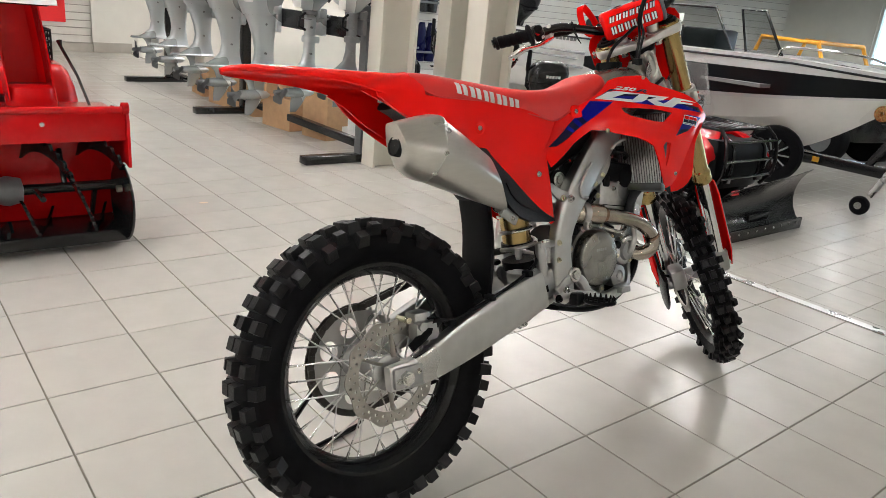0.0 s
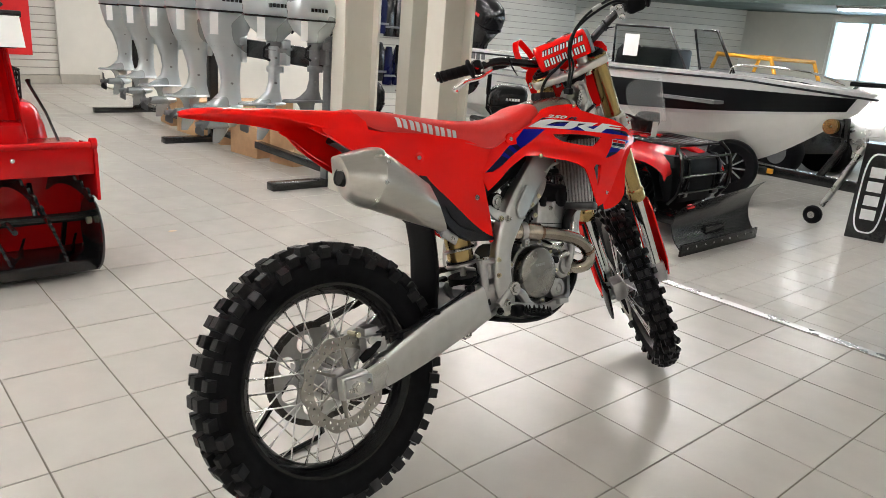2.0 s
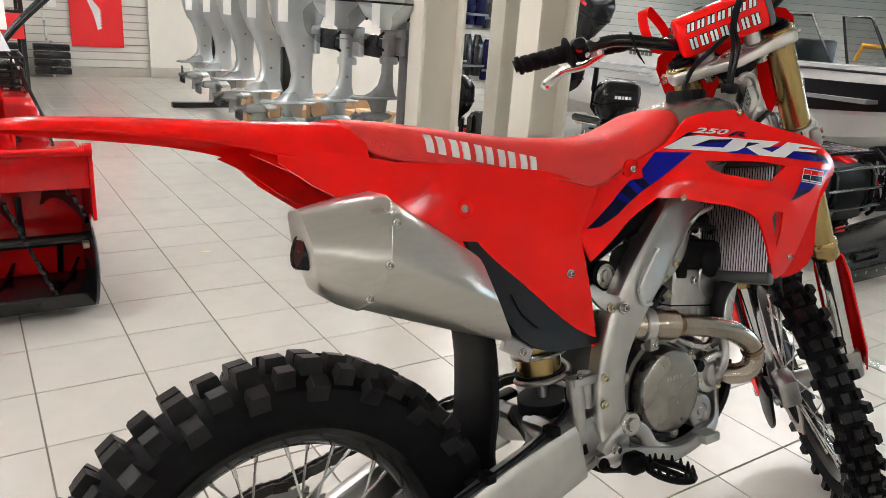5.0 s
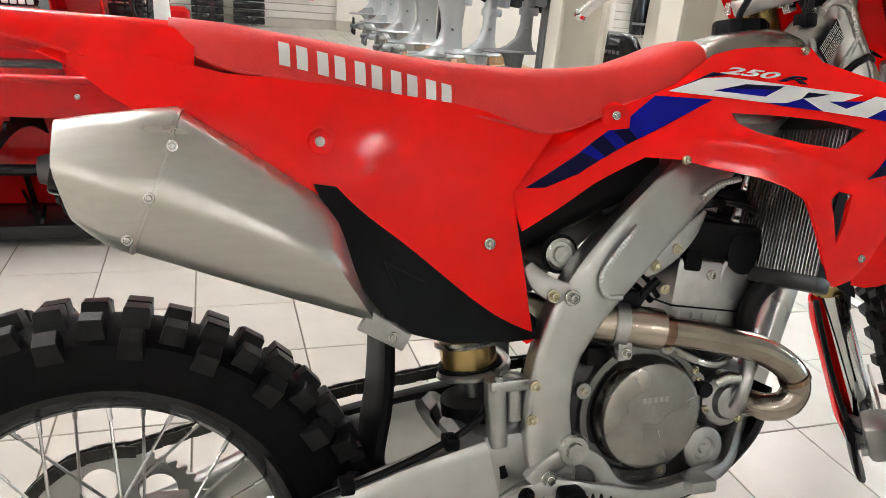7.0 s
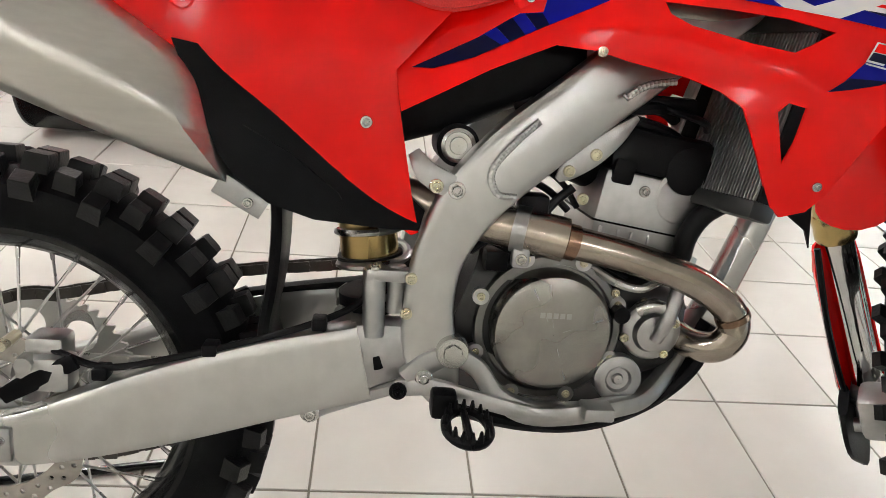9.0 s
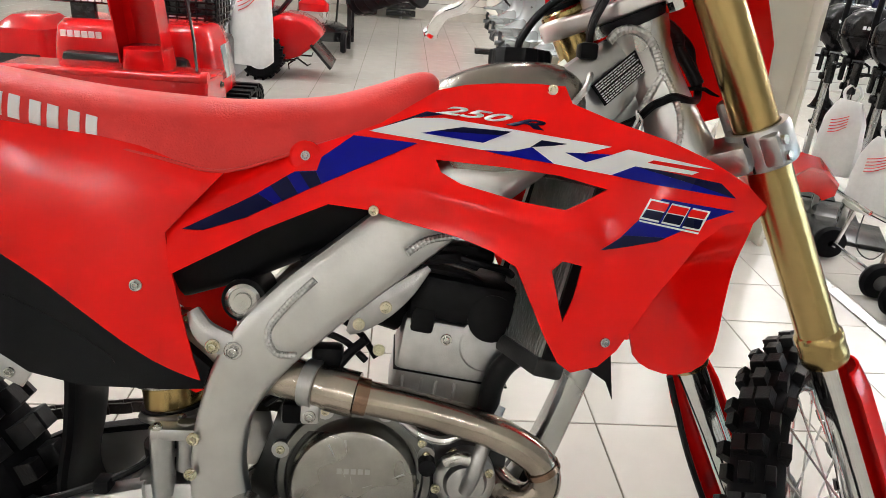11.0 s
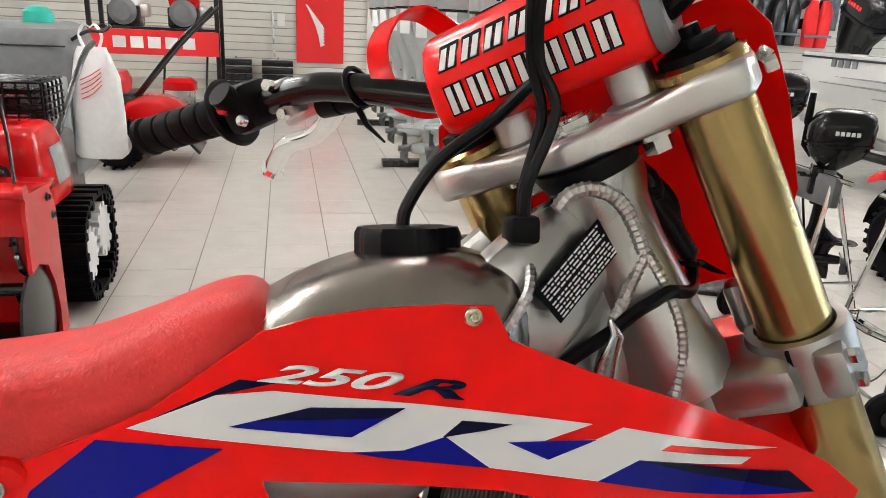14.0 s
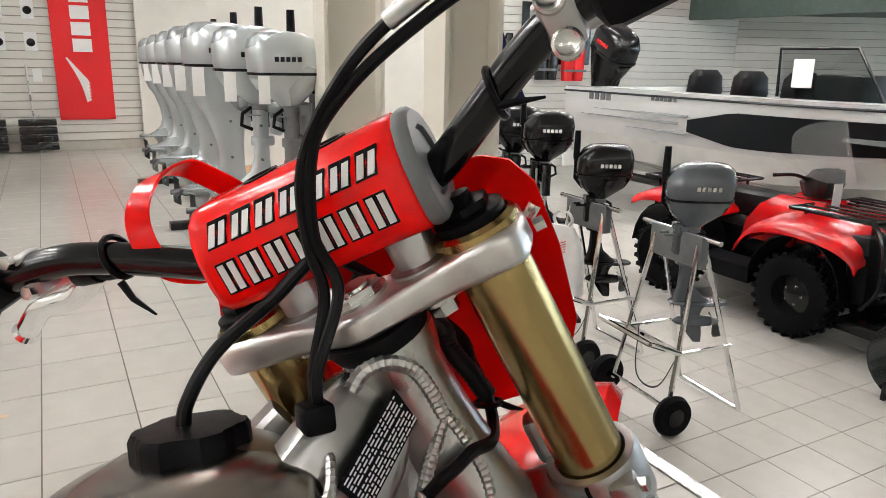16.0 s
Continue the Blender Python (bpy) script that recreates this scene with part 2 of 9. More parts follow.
M_BAG = material("plastic_bag", (0.78, 0.78, 0.78), 0.40, 0, 30, 0.06, 0.6, 40)
M_GREY = material("grey_plastic", (0.14, 0.145, 0.15), 0.45, 0, 20, 0.15)
M_GREYBLUE = material("grey_blue_cowl", (0.09, 0.10, 0.115), 0.25, 0.2, 20, 0.08, coat=0.4)
M_GREEN = material("lime_paint", (0.16, 0.62, 0.02), 0.35, 0, 20, 0.1)
M_YELLOW = material("yellow_paint", (0.80, 0.38, 0.03), 0.35, 0, 20, 0.1)
M_TINT = glass("tinted_glass", (0.02, 0.03, 0.03), 0.03, 0.45)
M_CLEAR = glass("clear_acrylic", (0.7, 0.74, 0.74), 0.03, 0.10)
M_TUBE = glow("fluorescent_tube", (0.99, 0.965, 0.950), 62.0)
M_SKYPANE = glow("daylight_beyond", (0.55, 0.80, 1.0), 4.5)
M_BANNER = material("red_banner_cloth", (0.70, 0.012, 0.015), 0.7, 0, 30, 0.05, 0.2, 500)
M_TAG = material("paper_tag", (0.82, 0.82, 0.80), 0.7, 0, 20, 0.03)
M_TAPE = material("packing_tape", (0.55, 0.40, 0.24), 0.3, 0, 20, 0.05)
M_TEAL = material("teal_plastic", (0.02, 0.42, 0.33), 0.4, 0, 20, 0.05)
M_BOATGREY = material("hull_grey", (0.84, 0.83, 0.80), 0.28, 0, 5, 0.05, coat=0.2)
M_CHAIN = material("oiled_chain_steel", (0.075, 0.068, 0.062), 0.38, 0.7, 60, 0.3, 0.1, 500)
M_CASE = material("dark_engine_case", (0.045, 0.045, 0.045), 0.36, 0.7, 40, 0.2, 0.15, 400)
M_CLAMP = material("machined_clamp_aluminium", (0.72, 0.71, 0.70), 0.40, 1, 45, 0.08, 0.10, 500, 0.2)
M_RING = material("cover_ring_aluminium", (0.20, 0.20, 0.195), 0.30, 1, 40, 0.15, 0.10, 400)
M_DISC = material("brake_disc_steel", (0.40, 0.38, 0.35), 0.34, 1, 60, 0.12, 0.03, 300)
M_LEVER = material("polished_lever", (0.80, 0.80, 0.80), 0.10, 1, 60, 0.05)

# ---- the room: a raised showroom floor, and a lower hall beyond a metal edge ----
WEST, EAST, SOUTH, NORTH = -10.4, 5.0, -6.5, 16.2
TILE, EDGE_Y, LOW = 0.305, 1.485, -0.62


def structure(name, bm, mat, label, category, smooth=False):
    return tagged(part(name, bm, mat, smooth=smooth), label, category, kind="structure")


floor = structure("floor", box((WEST - 0.3, SOUTH - 0.3, LOW - 0.12), (EAST + 0.3, EDGE_Y, -0.003)), M_GROUT,
                  "cream ceramic showroom floor tiles with dark grout joints", "floor")
floor_low = structure("floor_lower", box((WEST - 0.3, EDGE_Y, LOW - 0.12), (EAST + 0.3, NORTH + 0.3, LOW - 0.003)), M_GROUT,
                      "cream ceramic tiles of the lower hall", "floor")
structure("ceiling", box((WEST - 0.3, SOUTH - 0.3, CEIL_Z), (EAST + 0.3, 11.0, CEIL_Z + 0.15)), M_CEIL, "plain white showroom ceiling", "ceiling")
structure("ceiling_north", box((WEST - 0.3, 11.0, 2.20), (EAST + 0.3, NORTH + 0.3, 2.4)), M_DARKCEIL, "dark green low deck over the back of the hall", "ceiling")
structure("soffit", box((WEST - 0.3, 10.9, 2.05), (EAST + 0.3, 11.0, CEIL_Z)), M_DARKCEIL, "dark green soffit face under the deck", "soffit")


def slat_panel(a, b, z0, z1, pitch, name, label):
    """A slatted display wall from a to b (plan), boards with dark grooves, standing proud of the wall behind."""
    a, b = V((*a, 0)), V((*b, 0))
    d = (b - a).length
    m = Matrix.Translation(a) @ Matrix.Rotation(math.atan2(b.y - a.y, b.x - a.x), 4, "Z")
    back = structure(name, box((0, 0.018, z0), (d, 0.12, z1), m=m), M_GROOVE, label, "wall")
    bm = bm_new()
    z = z0
    while z < z1 - 0.01:
        add_box(bm, (0, 0.0, z + 0.005), (d, 0.0175, min(z1, z + pitch) - 0.005), 0.003, m, 1)
        z += pitch
    p = part("slats", bm, M_SLAT, back, smooth=False)
    p["kind"] = "stuff"
    return back


slat_panel((WEST, -6.5), (WEST, 0.95), 0.12, 2.9, 0.102, "wall_west", "cream slatted display wall with horizontal grooves")
structure("wall_west_plain", box((WEST - 0.25, 0.95, LOW), (WEST + 0.05, 5.5, CEIL_Z)), M_WALL, "plain cream painted wall", "wall")
structure("baseboard", box((WEST - 0.02, -6.5, 0), (WEST + 0.04, 0.95, 0.12), 0.004), M_BASE, "beige tiled baseboard along the slatted wall", "baseboard")
structure("baseboard_plain", box((WEST + 0.05, 0.95, 0), (WEST + 0.07, EDGE_Y, 0.14), 0.004), M_BASE, "beige tiled baseboard along the plain wall", "baseboard")
slat_panel((WEST, 5.5), (WEST, 12.3), LOW, 3.1, 0.13, "wall_northwest", "cream slatted wall behind the boat")
slat_panel((WEST, 12.3), (-8.05, 16.0), LOW, 2.3, 0.15, "wall_northwest_return", "cream slatted return wall behind the boat")
structure("wall_south", box((WEST - 0.3, SOUTH - 0.25, 0), (EAST + 0.3, SOUTH, CEIL_Z)), M_WALL, "plain cream wall", "wall")
structure("wall_east", box((EAST, SOUTH, LOW), (EAST + 0.25, NORTH, CEIL_Z)), M_WALL, "plain cream wall", "wall")

wall_n = structure("wall_north", box((-8.2, NORTH, LOW), (EAST, NORTH + 0.25, 0.75)), M_WALL, "cream wall under a run of windows", "wall")
structure("wall_north_head", box((-8.2, NORTH, 2.08), (EAST, NORTH + 0.25, 2.5)), M_WALL, "cream wall above a run of windows", "wall")
structure("wall_north_pier", box((-8.2, NORTH, 0.75), (-6.05, NORTH + 0.25, 2.08)), M_WALL, "cream wall beside the windows", "wall")
structure("backdrop", box((-9, NORTH + 1.5, -0.5), (EAST + 2, NORTH + 1.52, 3.5)), M_SKYPANE, "pale blue daylight outside the windows", "backdrop")
for k in range(7):
    x0 = -6.05 + 1.578 * k
    win = structure(f"window_{k + 1}", box((x0 + 0.06, NORTH + 0.10, 0.80), (x0 + 1.518, NORTH + 0.11, 2.03)), M_CLEAR, "window pane with a white frame and daylight behind", "window")
    win.visible_shadow = False
    for lo, hi in (((x0, 0, 0.75), (x0 + 0.06, 0, 2.08)), ((x0 + 1.518, 0, 0.75), (x0 + 1.578, 0, 2.08)), ((x0 + 0.06, 0, 0.75), (x0 + 1.518, 0, 0.80)), ((x0 + 0.06, 0, 2.03), (x0 + 1.518, 0, 2.08)), ((x0 + 0.76, 0, 0.80), (x0 + 0.82, 0, 2.03))):
        part("frame_bar", box((lo[0], NORTH + 0.03, lo[2]), (hi[0], NORTH + 0.17, hi[2]), 0.004), M_WALL, win, smooth=False)


def column(x, y, w, d, z0):
    """An I-section steel column in beige paint: two flanges and a web."""
    col = tagged(new("column"), "beige painted steel column with flanges", "column", "columns in the hall", "structure")
    col.matrix_world = pose(x, y, 0)
    t = 0.022
    part("flange", box((-w / 2, -d / 2, z0), (w / 2, -d / 2 + t, CEIL_Z), 0.003), M_COLUMN, col, smooth=False)
    part("flange", box((-w / 2, d / 2 - t, z0), (w / 2, d / 2, CEIL_Z), 0.003), M_COLUMN, col, smooth=False)
    part("web", box((-0.012, -d / 2 + t, z0), (0.012, d / 2 - t, CEIL_Z)), M_COLUMN, col, smooth=False)
    return col


column(-3.14, 1.11, 0.15, 0.30, 0.0)
column(-2.31, 1.25, 0.17, 0.25, 0.0)
column(-3.42, 1.88, 0.15, 0.24, LOW)

structure("floor_strip", box((-6.0, EDGE_Y - 0.048, 0.0), (EAST, EDGE_Y + 0.006, 0.005), 0.002), M_STEEL, "brushed metal edge strip of the raised floor", "strip")


def ceiling_light(x, y, L=1.22):
    ob = thing("ceiling_light", pose(x, y, CEIL_Z), "long white fluorescent ceiling fitting with bare tubes, some copies added as fill light", "ceiling light", "rows of ceiling lights")
    part("housing", box((-L / 2, -0.08, -0.06), (L / 2, 0.08, 0), 0.01), M_CEIL, ob)
    for s in (-0.045, 0.045):
        part("tube", cyl((-L / 2 + 0.03, s, -0.08), (L / 2 - 0.03, s, -0.08), 0.016, n=8), M_TUBE, ob)
    return ob


first_light = ceiling_light(-8.2, -4.6)
spots = [(xx, yy) for yy in (-4.6, -1.6, 1.4, 3.3, 4.9, 6.3, 9.2) for xx in (-8.2, -5.4, -2.6)]
# extra unseen fittings, added and shifted to brighten bike, floor and boat
spots += [(-1.0, -3.0), (0.2, -4.6), (0.2, 9.2), (3.4, -4.6), (4.2, -1.6), (4.2, 1.4), (-4.0, 4.1), (-6.8, 4.1)]
spots = [(-2.9, 0.3) if s_ == (-2.6, 1.4) else s_ for s_ in spots if s_ not in ((-8.2, 1.4), (-8.2, -1.6), (-2.6, 3.3))] + [(-1.7, -2.1), (-5.4, 2.4), (-3.2, 5.6), (-6.2, 5.6), (-4.4, 7.6)]
for xx, yy in spots[1:]:
    copy_thing(first_light, pose(xx, yy, CEIL_Z))
# tubes under the low deck
for xx in (-4.2, -1.0, 2.2):
    deck = copy_thing(first_light, pose(xx, 13.2, 2.20))

# ---- the dirt bike: x to its right, y ahead, z up from the rear axle; it leans to its left on a stand ----
BIKE = pose(-0.131, -0.983, 0.340, 0, -13.5, 0)
bike = thing("dirt_bike", BIKE, "red motocross bike with gold forks and knobbly tyres on a stand", "motorcycle")


def soft_surface(points, soft=0.075):
    """A smooth sheet x(y, z): a quadric through a few points, bent gently towards each."""
    a = np.array(points)

    def terms(y, z):
        y, z = y - 0.6, z - 0.5
        return np.array([1, y, z, y * y, y * z, z * z])
    A = np.array([terms(y, z) for y, z in a[:, 1:]])
    ridge = np.diag([1e-6, 1e-5, 1e-5, 2e-4, 2e-4, 2e-4])
    co = np.linalg.solve(A.T @ A + ridge, A.T @ a[:, 0])
    rest = a[:, 0] - A @ co

    def at(y, z):
        w = np.exp(-((a[:, 1] - y) ** 2 + (a[:, 2] - z) ** 2) / (2 * soft * soft))
        return float(terms(y, z) @ co + (w * rest).sum() / (w.sum() + 0.12))
    return at


def mirror(f):
    return lambda y, z: -f(y, z)


def bolt(centre, axis, r, parent, mat=None, washer=1.5, label=""):
    """A flanged hexagon bolt."""
    c, a, r = V(centre), V(axis).normalized(), r * 0.82
    bm = bm_new()
    add_lathe(bm, [(0.0005, 0.0022), (r * washer * 0.9, 0.0022), (r * washer, 0.0012), (r * washer, -0.002)], frame_to(c, c + a), 16)
    add_cyl(bm, c + a * 0.001, c + a * (0.001 + r * 0.9), r, n=6, caps=False)
    add_lathe(bm, [(r * 0.80, r * 0.9 + 0.0008), (r * 0.62, r * 0.9 + 0.0014), (r * 0.52, r * 0.9 + 0.0014), (r * 0.46, r * 0.4), (0.0003, r * 0.4)], frame_to(c, c + a), 10)
    return part("bolt", bm, mat or M_ZINC, parent, label, angle=25)


def blade(rows, n=14, power=4.0):
    """A rounded bar through rows of (x, y, z, half width in its plane, half thickness along x)."""
    secs = []
    for i, (x, y, z, hw, ht) in enumerate(rows):
        a, b = rows[max(i - 1, 0)], rows[min(i + 1, len(rows) - 1)]
        d = V((b[0] - a[0], b[1] - a[1], b[2] - a[2])).normalized()
        side = V((1, 0, 0))
        side = (side - d * side.dot(d)).normalized()
        across = d.cross(side)
        ring = []
        for k in range(n):
            t = 2 * math.pi * k / n
            c, s = math.cos(t), math.sin(t)
            ring.append(V((x, y, z)) + side * math.copysign(abs(c) ** (2 / power), c) * ht + across * math.copysign(abs(s) ** (2 / power), s) * hw)
        secs.append(ring)
    return loft(secs)


def blade_smooth(rows, n=5, ring=14, power=4.0):
    pts = spline([r[:3] for r in rows], n)
    ws = spline([(r[3], r[4], 0) for r in rows], n)
    return blade([(p.x, p.y, p.z, w.x, w.y) for p, w in zip(pts, ws)], ring, power)


# -- wheels --
def tyre_bm(R, bead, half, knob):
    """The carcass of a tyre about x."""
    m = Matrix.Rotation(radians(90), 4, "Y")
    carc = R - knob
    rings = []
    prof = [(bead, -half * 0.55), (bead + 0.012, -half * 0.80), ((bead + carc) / 2 - 0.004, -half * 0.98), (carc - 0.022, -half * 0.93), (carc - 0.008, -half * 0.70),
            (carc - 0.001, -half * 0.36), (carc, 0)]
    prof += [(r, -x) for r, x in prof[-2::-1]]
    prof += [(bead - 0.006, half * 0.4), (bead - 0.006, -half * 0.4)]
    return add_lathe(bm_new(), prof, m, 72, closed=True)


def tread_bm(R, half, knob, rows, seed):
    """Blocks in alternating rows across the crown and shoulders."""
    bm = bm_new()
    rng = random.Random(seed)
    carc = R - knob
    for k in range(rows):
        base = 2 * math.pi * k / rows
        if k % 2 == 0:
            blocks = [(-0.30, 0.26, 0.0), (0.30, 0.26, 0.0), (-0.90, 0.20, 0.62), (0.90, 0.20, -0.62)]
        else:
            blocks = [(0.0, 0.22, 0.0), (-0.66, 0.17, 0.34), (0.66, 0.17, -0.34)]
        for u, wd, tilt in blocks:
            x = u * half
            r0 = carc - 0.003 - 0.030 * abs(u) ** 2.6
            length = 0.5 * 2 * math.pi * R / rows * (0.60 if abs(u) < 0.5 else 0.52)
            m = Matrix.Rotation(base, 4, "X") @ Matrix.Translation((x, 0, r0)) @ Matrix.Rotation(-tilt * 0.9, 4, "Y")
            h = knob + (0.004 if abs(u) > 0.5 else 0.002) + rng.uniform(-0.0006, 0.0006)
            w = wd * half
            vs = []
            for z, sc in ((-0.004, 1.16), (h - 0.0015, 1.0), (h, 0.92)):
                for sx, sy in ((-1, -1), (1, -1), (1, 1), (-1, 1)):
                    vs.append(bm.verts.new(m @ V((sx * w * sc, sy * length * sc, z))))
            for lv in (0, 4):
                for i in range(4):
                    bm.faces.new((vs[lv + i], vs[lv + (i + 1) % 4], vs[lv + 4 + (i + 1) % 4], vs[lv + 4 + i]))
            bm.faces.new(vs[8:12])
    return bm


def wheel(name, M, R, bead, half, knob, rows, seed, hub_half, label):
    """Hub with tyre, tread, rim, spokes and nipples."""
    mx = Matrix.Rotation(radians(90), 4, "Y")
    hub = part(name, add_lathe(bm_new(), [(0.012, -hub_half), (0.034, -hub_half), (0.040, -hub_half + 0.004), (0.040, -hub_half + 0.012), (0.026, -hub_half + 0.022), (0.023, 0),
               (0.026, hub_half - 0.022), (0.040, hub_half - 0.012), (0.040, hub_half - 0.004), (0.034, hub_half), (0.012, hub_half)], mx, 32), M_CASTALU, bike, label, m=M)
    part("tyre", tyre_bm(R, bead, half, knob), M_RUBBER, hub, "black rubber off-road tyre")
    tr = part("tread", tread_bm(R, half, knob, rows, seed), M_RUBBER_SCUFF, hub, "scuffed square tread knobs", smooth=False)
    rw = half * 0.62
    part("rim", add_lathe(bm_new(), [(bead + 0.008, -rw), (bead + 0.008, -rw + 0.004), (bead - 0.006, -rw + 0.008), (bead - 0.018, -rw * 0.4), (bead - 0.020, 0), (bead - 0.018, rw * 0.4), (bead - 0.006, rw - 0.008),
         (bead + 0.008, rw - 0.004), (bead + 0.008, rw), (bead - 0.004, rw + 0.001), (bead - 0.014, rw * 0.72), (bead - 0.026, rw * 0.30), (bead - 0.028, 0), (bead - 0.026, -rw * 0.30), (bead - 0.014, -rw * 0.72), (bead - 0.004, -rw - 0.001)],
         mx, 96, closed=True), M_BLACKG, hub, "black anodised rim")
    # spokes, crossed, leaving both flanges by turns
    meshes = []
    for side in (-1, 1):
        for lead in (-1, 1):
            a = V((side * (hub_half - 0.008), 0.039 * math.sin(lead * 1.05), 0.039 * math.cos(lead * 1.05)))
            b = V((0.004 * side, 0, bead - 0.022))
            bm = bm_new()
            add_tube(bm, [a, b], 0.0020, 6)
            d = (b - a).normalized()
            add_tube(bm, [b - d * 0.020, b - d * 0.006, b], [0.0030, 0.0034, 0.0040], 8)
            me = mesh_from("spoke", bm, True)
            me.materials.append(M_STEEL)
            meshes.append(me)
    for k in range(36):
        ob = new("spoke", meshes[(k % 2) * 2 + (k // 2) % 2])
        ob.parent = hub
        ob.matrix_local = Matrix.Rotation(2 * math.pi * k / 36, 4, "X")
    return hub


def disc_bm(ri, ro, wave, thick, holes=30):
    outline = [((ro + wave * math.cos(10 * a)) * math.cos(a), (ro + wave * math.cos(10 * a)) * math.sin(a)) for a in (2 * math.pi * k / 100 for k in range(100))]
    cut = [[(ri * math.cos(-2 * math.pi * k / 40), ri * math.sin(-2 * math.pi * k / 40)) for k in range(40)]]
    for k in range(holes):
        for rr, sh in ((ri + (ro - ri) * 0.35, 0.0), (ri + (ro - ri) * 0.72, 0.5)):
            a = 2 * math.pi * (k + sh) / holes
            cut.append([(rr * math.cos(a) + 0.0036 * math.cos(j * math.pi / 3), rr * math.sin(a) + 0.0036 * math.sin(j * math.pi / 3)) for j in range(6)])
    return panel(outline, cut, lambda y, z: 0.0, thick, size=9)


rear = wheel("rear_wheel", Matrix.Translation((0, -0.005, 0)) @ Matrix.Rotation(radians(7), 4, "X"), 0.344, 0.240, 0.056, 0.020, 46, 3, 0.075, "rear wheel with black rim and steel spokes")
part("brake_disc", disc_bm(0.088, 0.118, 0.004, 0.004), M_DISC, bike, "drilled wave-edged steel brake disc", smooth=False, m=Matrix.Translation((0.078, 0, 0)))
spider = bm_new()
for k in range(6):
    a = 2 * math.pi * k / 6 + 0.3
    add_tube(spider, [(0.076, 0.035 * math.cos(a), 0.035 * math.sin(a)), (0.076, 0.092 * math.cos(a + 0.2), 0.092 * math.sin(a + 0.2))], [0.007, 0.004], 8, flat=0.4)
part("disc_carrier", spider, M_DISC, bike, "cast disc carrier arms")
# sprocket with teeth and round windows
out = []
for k in range(50):
    a = 2 * math.pi * k / 50
    for da, r in ((0.0, 0.121), (0.030, 0.121), (0.050, 0.1285), (0.075, 0.1285)):
        out.append((r * math.cos(a + da), r * math.sin(a + da)))
wins = []
for k in range(7):
    a = 2 * math.pi * k / 7
    wins.append([(0.083 * math.cos(a) + 0.024 * math.cos(j * math.pi / 8), 0.083 * math.sin(a) + 0.024 * math.sin(j * math.pi / 8)) for j in range(16)])
part("sprocket", panel(out, wins, lambda y, z: -0.066, 0.006, size=9), M_ALU, bike, "bright aluminium rear sprocket with round windows", smooth=False)
# chain
rr, fr = 0.127, 0.034
fy, fz = 0.60, 0.165
path = [V((-0.069, rr * math.cos(a), rr * math.sin(a))) for a in (radians(d) for d in range(262, 79, -6))]
path += [V((-0.069, 0.16, 0.158)), V((-0.069, 0.30, 0.180)), V((-0.069, 0.45, 0.198))]
path += [V((-0.069, fy + fr * math.cos(a), fz + fr * math.sin(a))) for a in (radians(d) for d in range(95, -101, -15))]
path += [V((-0.069, 0.45, 0.02)), V((-0.069, 0.25, -0.07)), V((-0.069, 0.09, -0.118)), path[0]]
chain = bm_new()
dist, links, prev = 0.0, [], path[0]
for a, b in zip(path, path[1:]):
    seg = (b - a).length
    while dist <= seg:
        links.append((a.lerp(b, dist / seg if seg else 0), (b - a).normalized()))
        dist += 0.0159
    dist -= seg
for k, (p, d) in enumerate(links):
    m = Matrix.Translation(p) @ Matrix(((1, 0, 0), (0, d.y, -d.z), (0, d.z, d.y))).to_4x4()
    off = 0.0085 if k % 2 else 0.0060
    for sx in (-1, 1):
        add_box(chain, (sx * off - 0.0012, -0.0112, -0.0076), (sx * off + 0.0012, 0.0112, 0.0076), 0.0, m)
    add_cyl(chain, (-0.010, 0.008, 0), (0.010, 0.008, 0), 0.0045, n=8, m=m)
part("chain", chain, M_CHAIN, bike, "oiled steel drive chain", smooth=False)

# -- swingarm --
swing = part("swingarm", blade_smooth([(0.112, -0.035, 0.0, 0.028, 0.012), (0.112, 0.06, 0.006, 0.036, 0.016), (0.110, 0.20, 0.048, 0.050, 0.018), (0.106, 0.34, 0.090, 0.053, 0.019), (0.100, 0.455, 0.118, 0.050, 0.021)], 5, 18, 5.5), M_ALU, bike, "brushed aluminium swingarm")
part("arm", blade_smooth([(-0.112, -0.035, 0.0, 0.028, 0.012), (-0.112, 0.06, 0.006, 0.036, 0.016), (-0.110, 0.20, 0.048, 0.050, 0.018), (-0.106, 0.34, 0.090, 0.053, 0.019), (-0.100, 0.455, 0.118, 0.050, 0.021)], 5, 18, 5.5), M_ALU, swing)
part("crossmember", blade_smooth([(0.095, 0.44, 0.118, 0.046, 0.02), (0.06, 0.45, 0.125, 0.050, 0.02), (0.0, 0.455, 0.13, 0.048, 0.02), (-0.06, 0.45, 0.125, 0.050, 0.02), (-0.095, 0.44, 0.118, 0.046, 0.02)], 3, 14, 3), M_CASTALU, swing)
part("pivot_casting", blade_smooth([(0.085, 0.445, 0.12, 0.05, 0.026), (0.082, 0.50, 0.13, 0.038, 0.024), (0.080, 0.545, 0.137, 0.026, 0.022)], 4, 14, 3.5), M_CASTALU, swing)
part("axle_block", add_box(bm_new(), (0.118, -0.030, -0.022), (0.133, 0.046, 0.024), 0.004), M_CASTALU, swing, "cast axle block")
ax = bm_new()
add_hex(ax, (0.130, 0.0, 0.0), (1, 0, 0), 0.017, 0.012)
add_cyl(ax, (-0.14, 0, 0), (0.146, 0, 0), 0.0105, n=18)
add_lathe(ax, [(0.022, 0.1285), (0.022, 0.132), (0.012, 0.132)], Matrix.Rotation(radians(90), 4, "Y"), 20)
part("axle", ax, M_ZINC, swing, "zinc-plated rear axle and nut", angle=25)
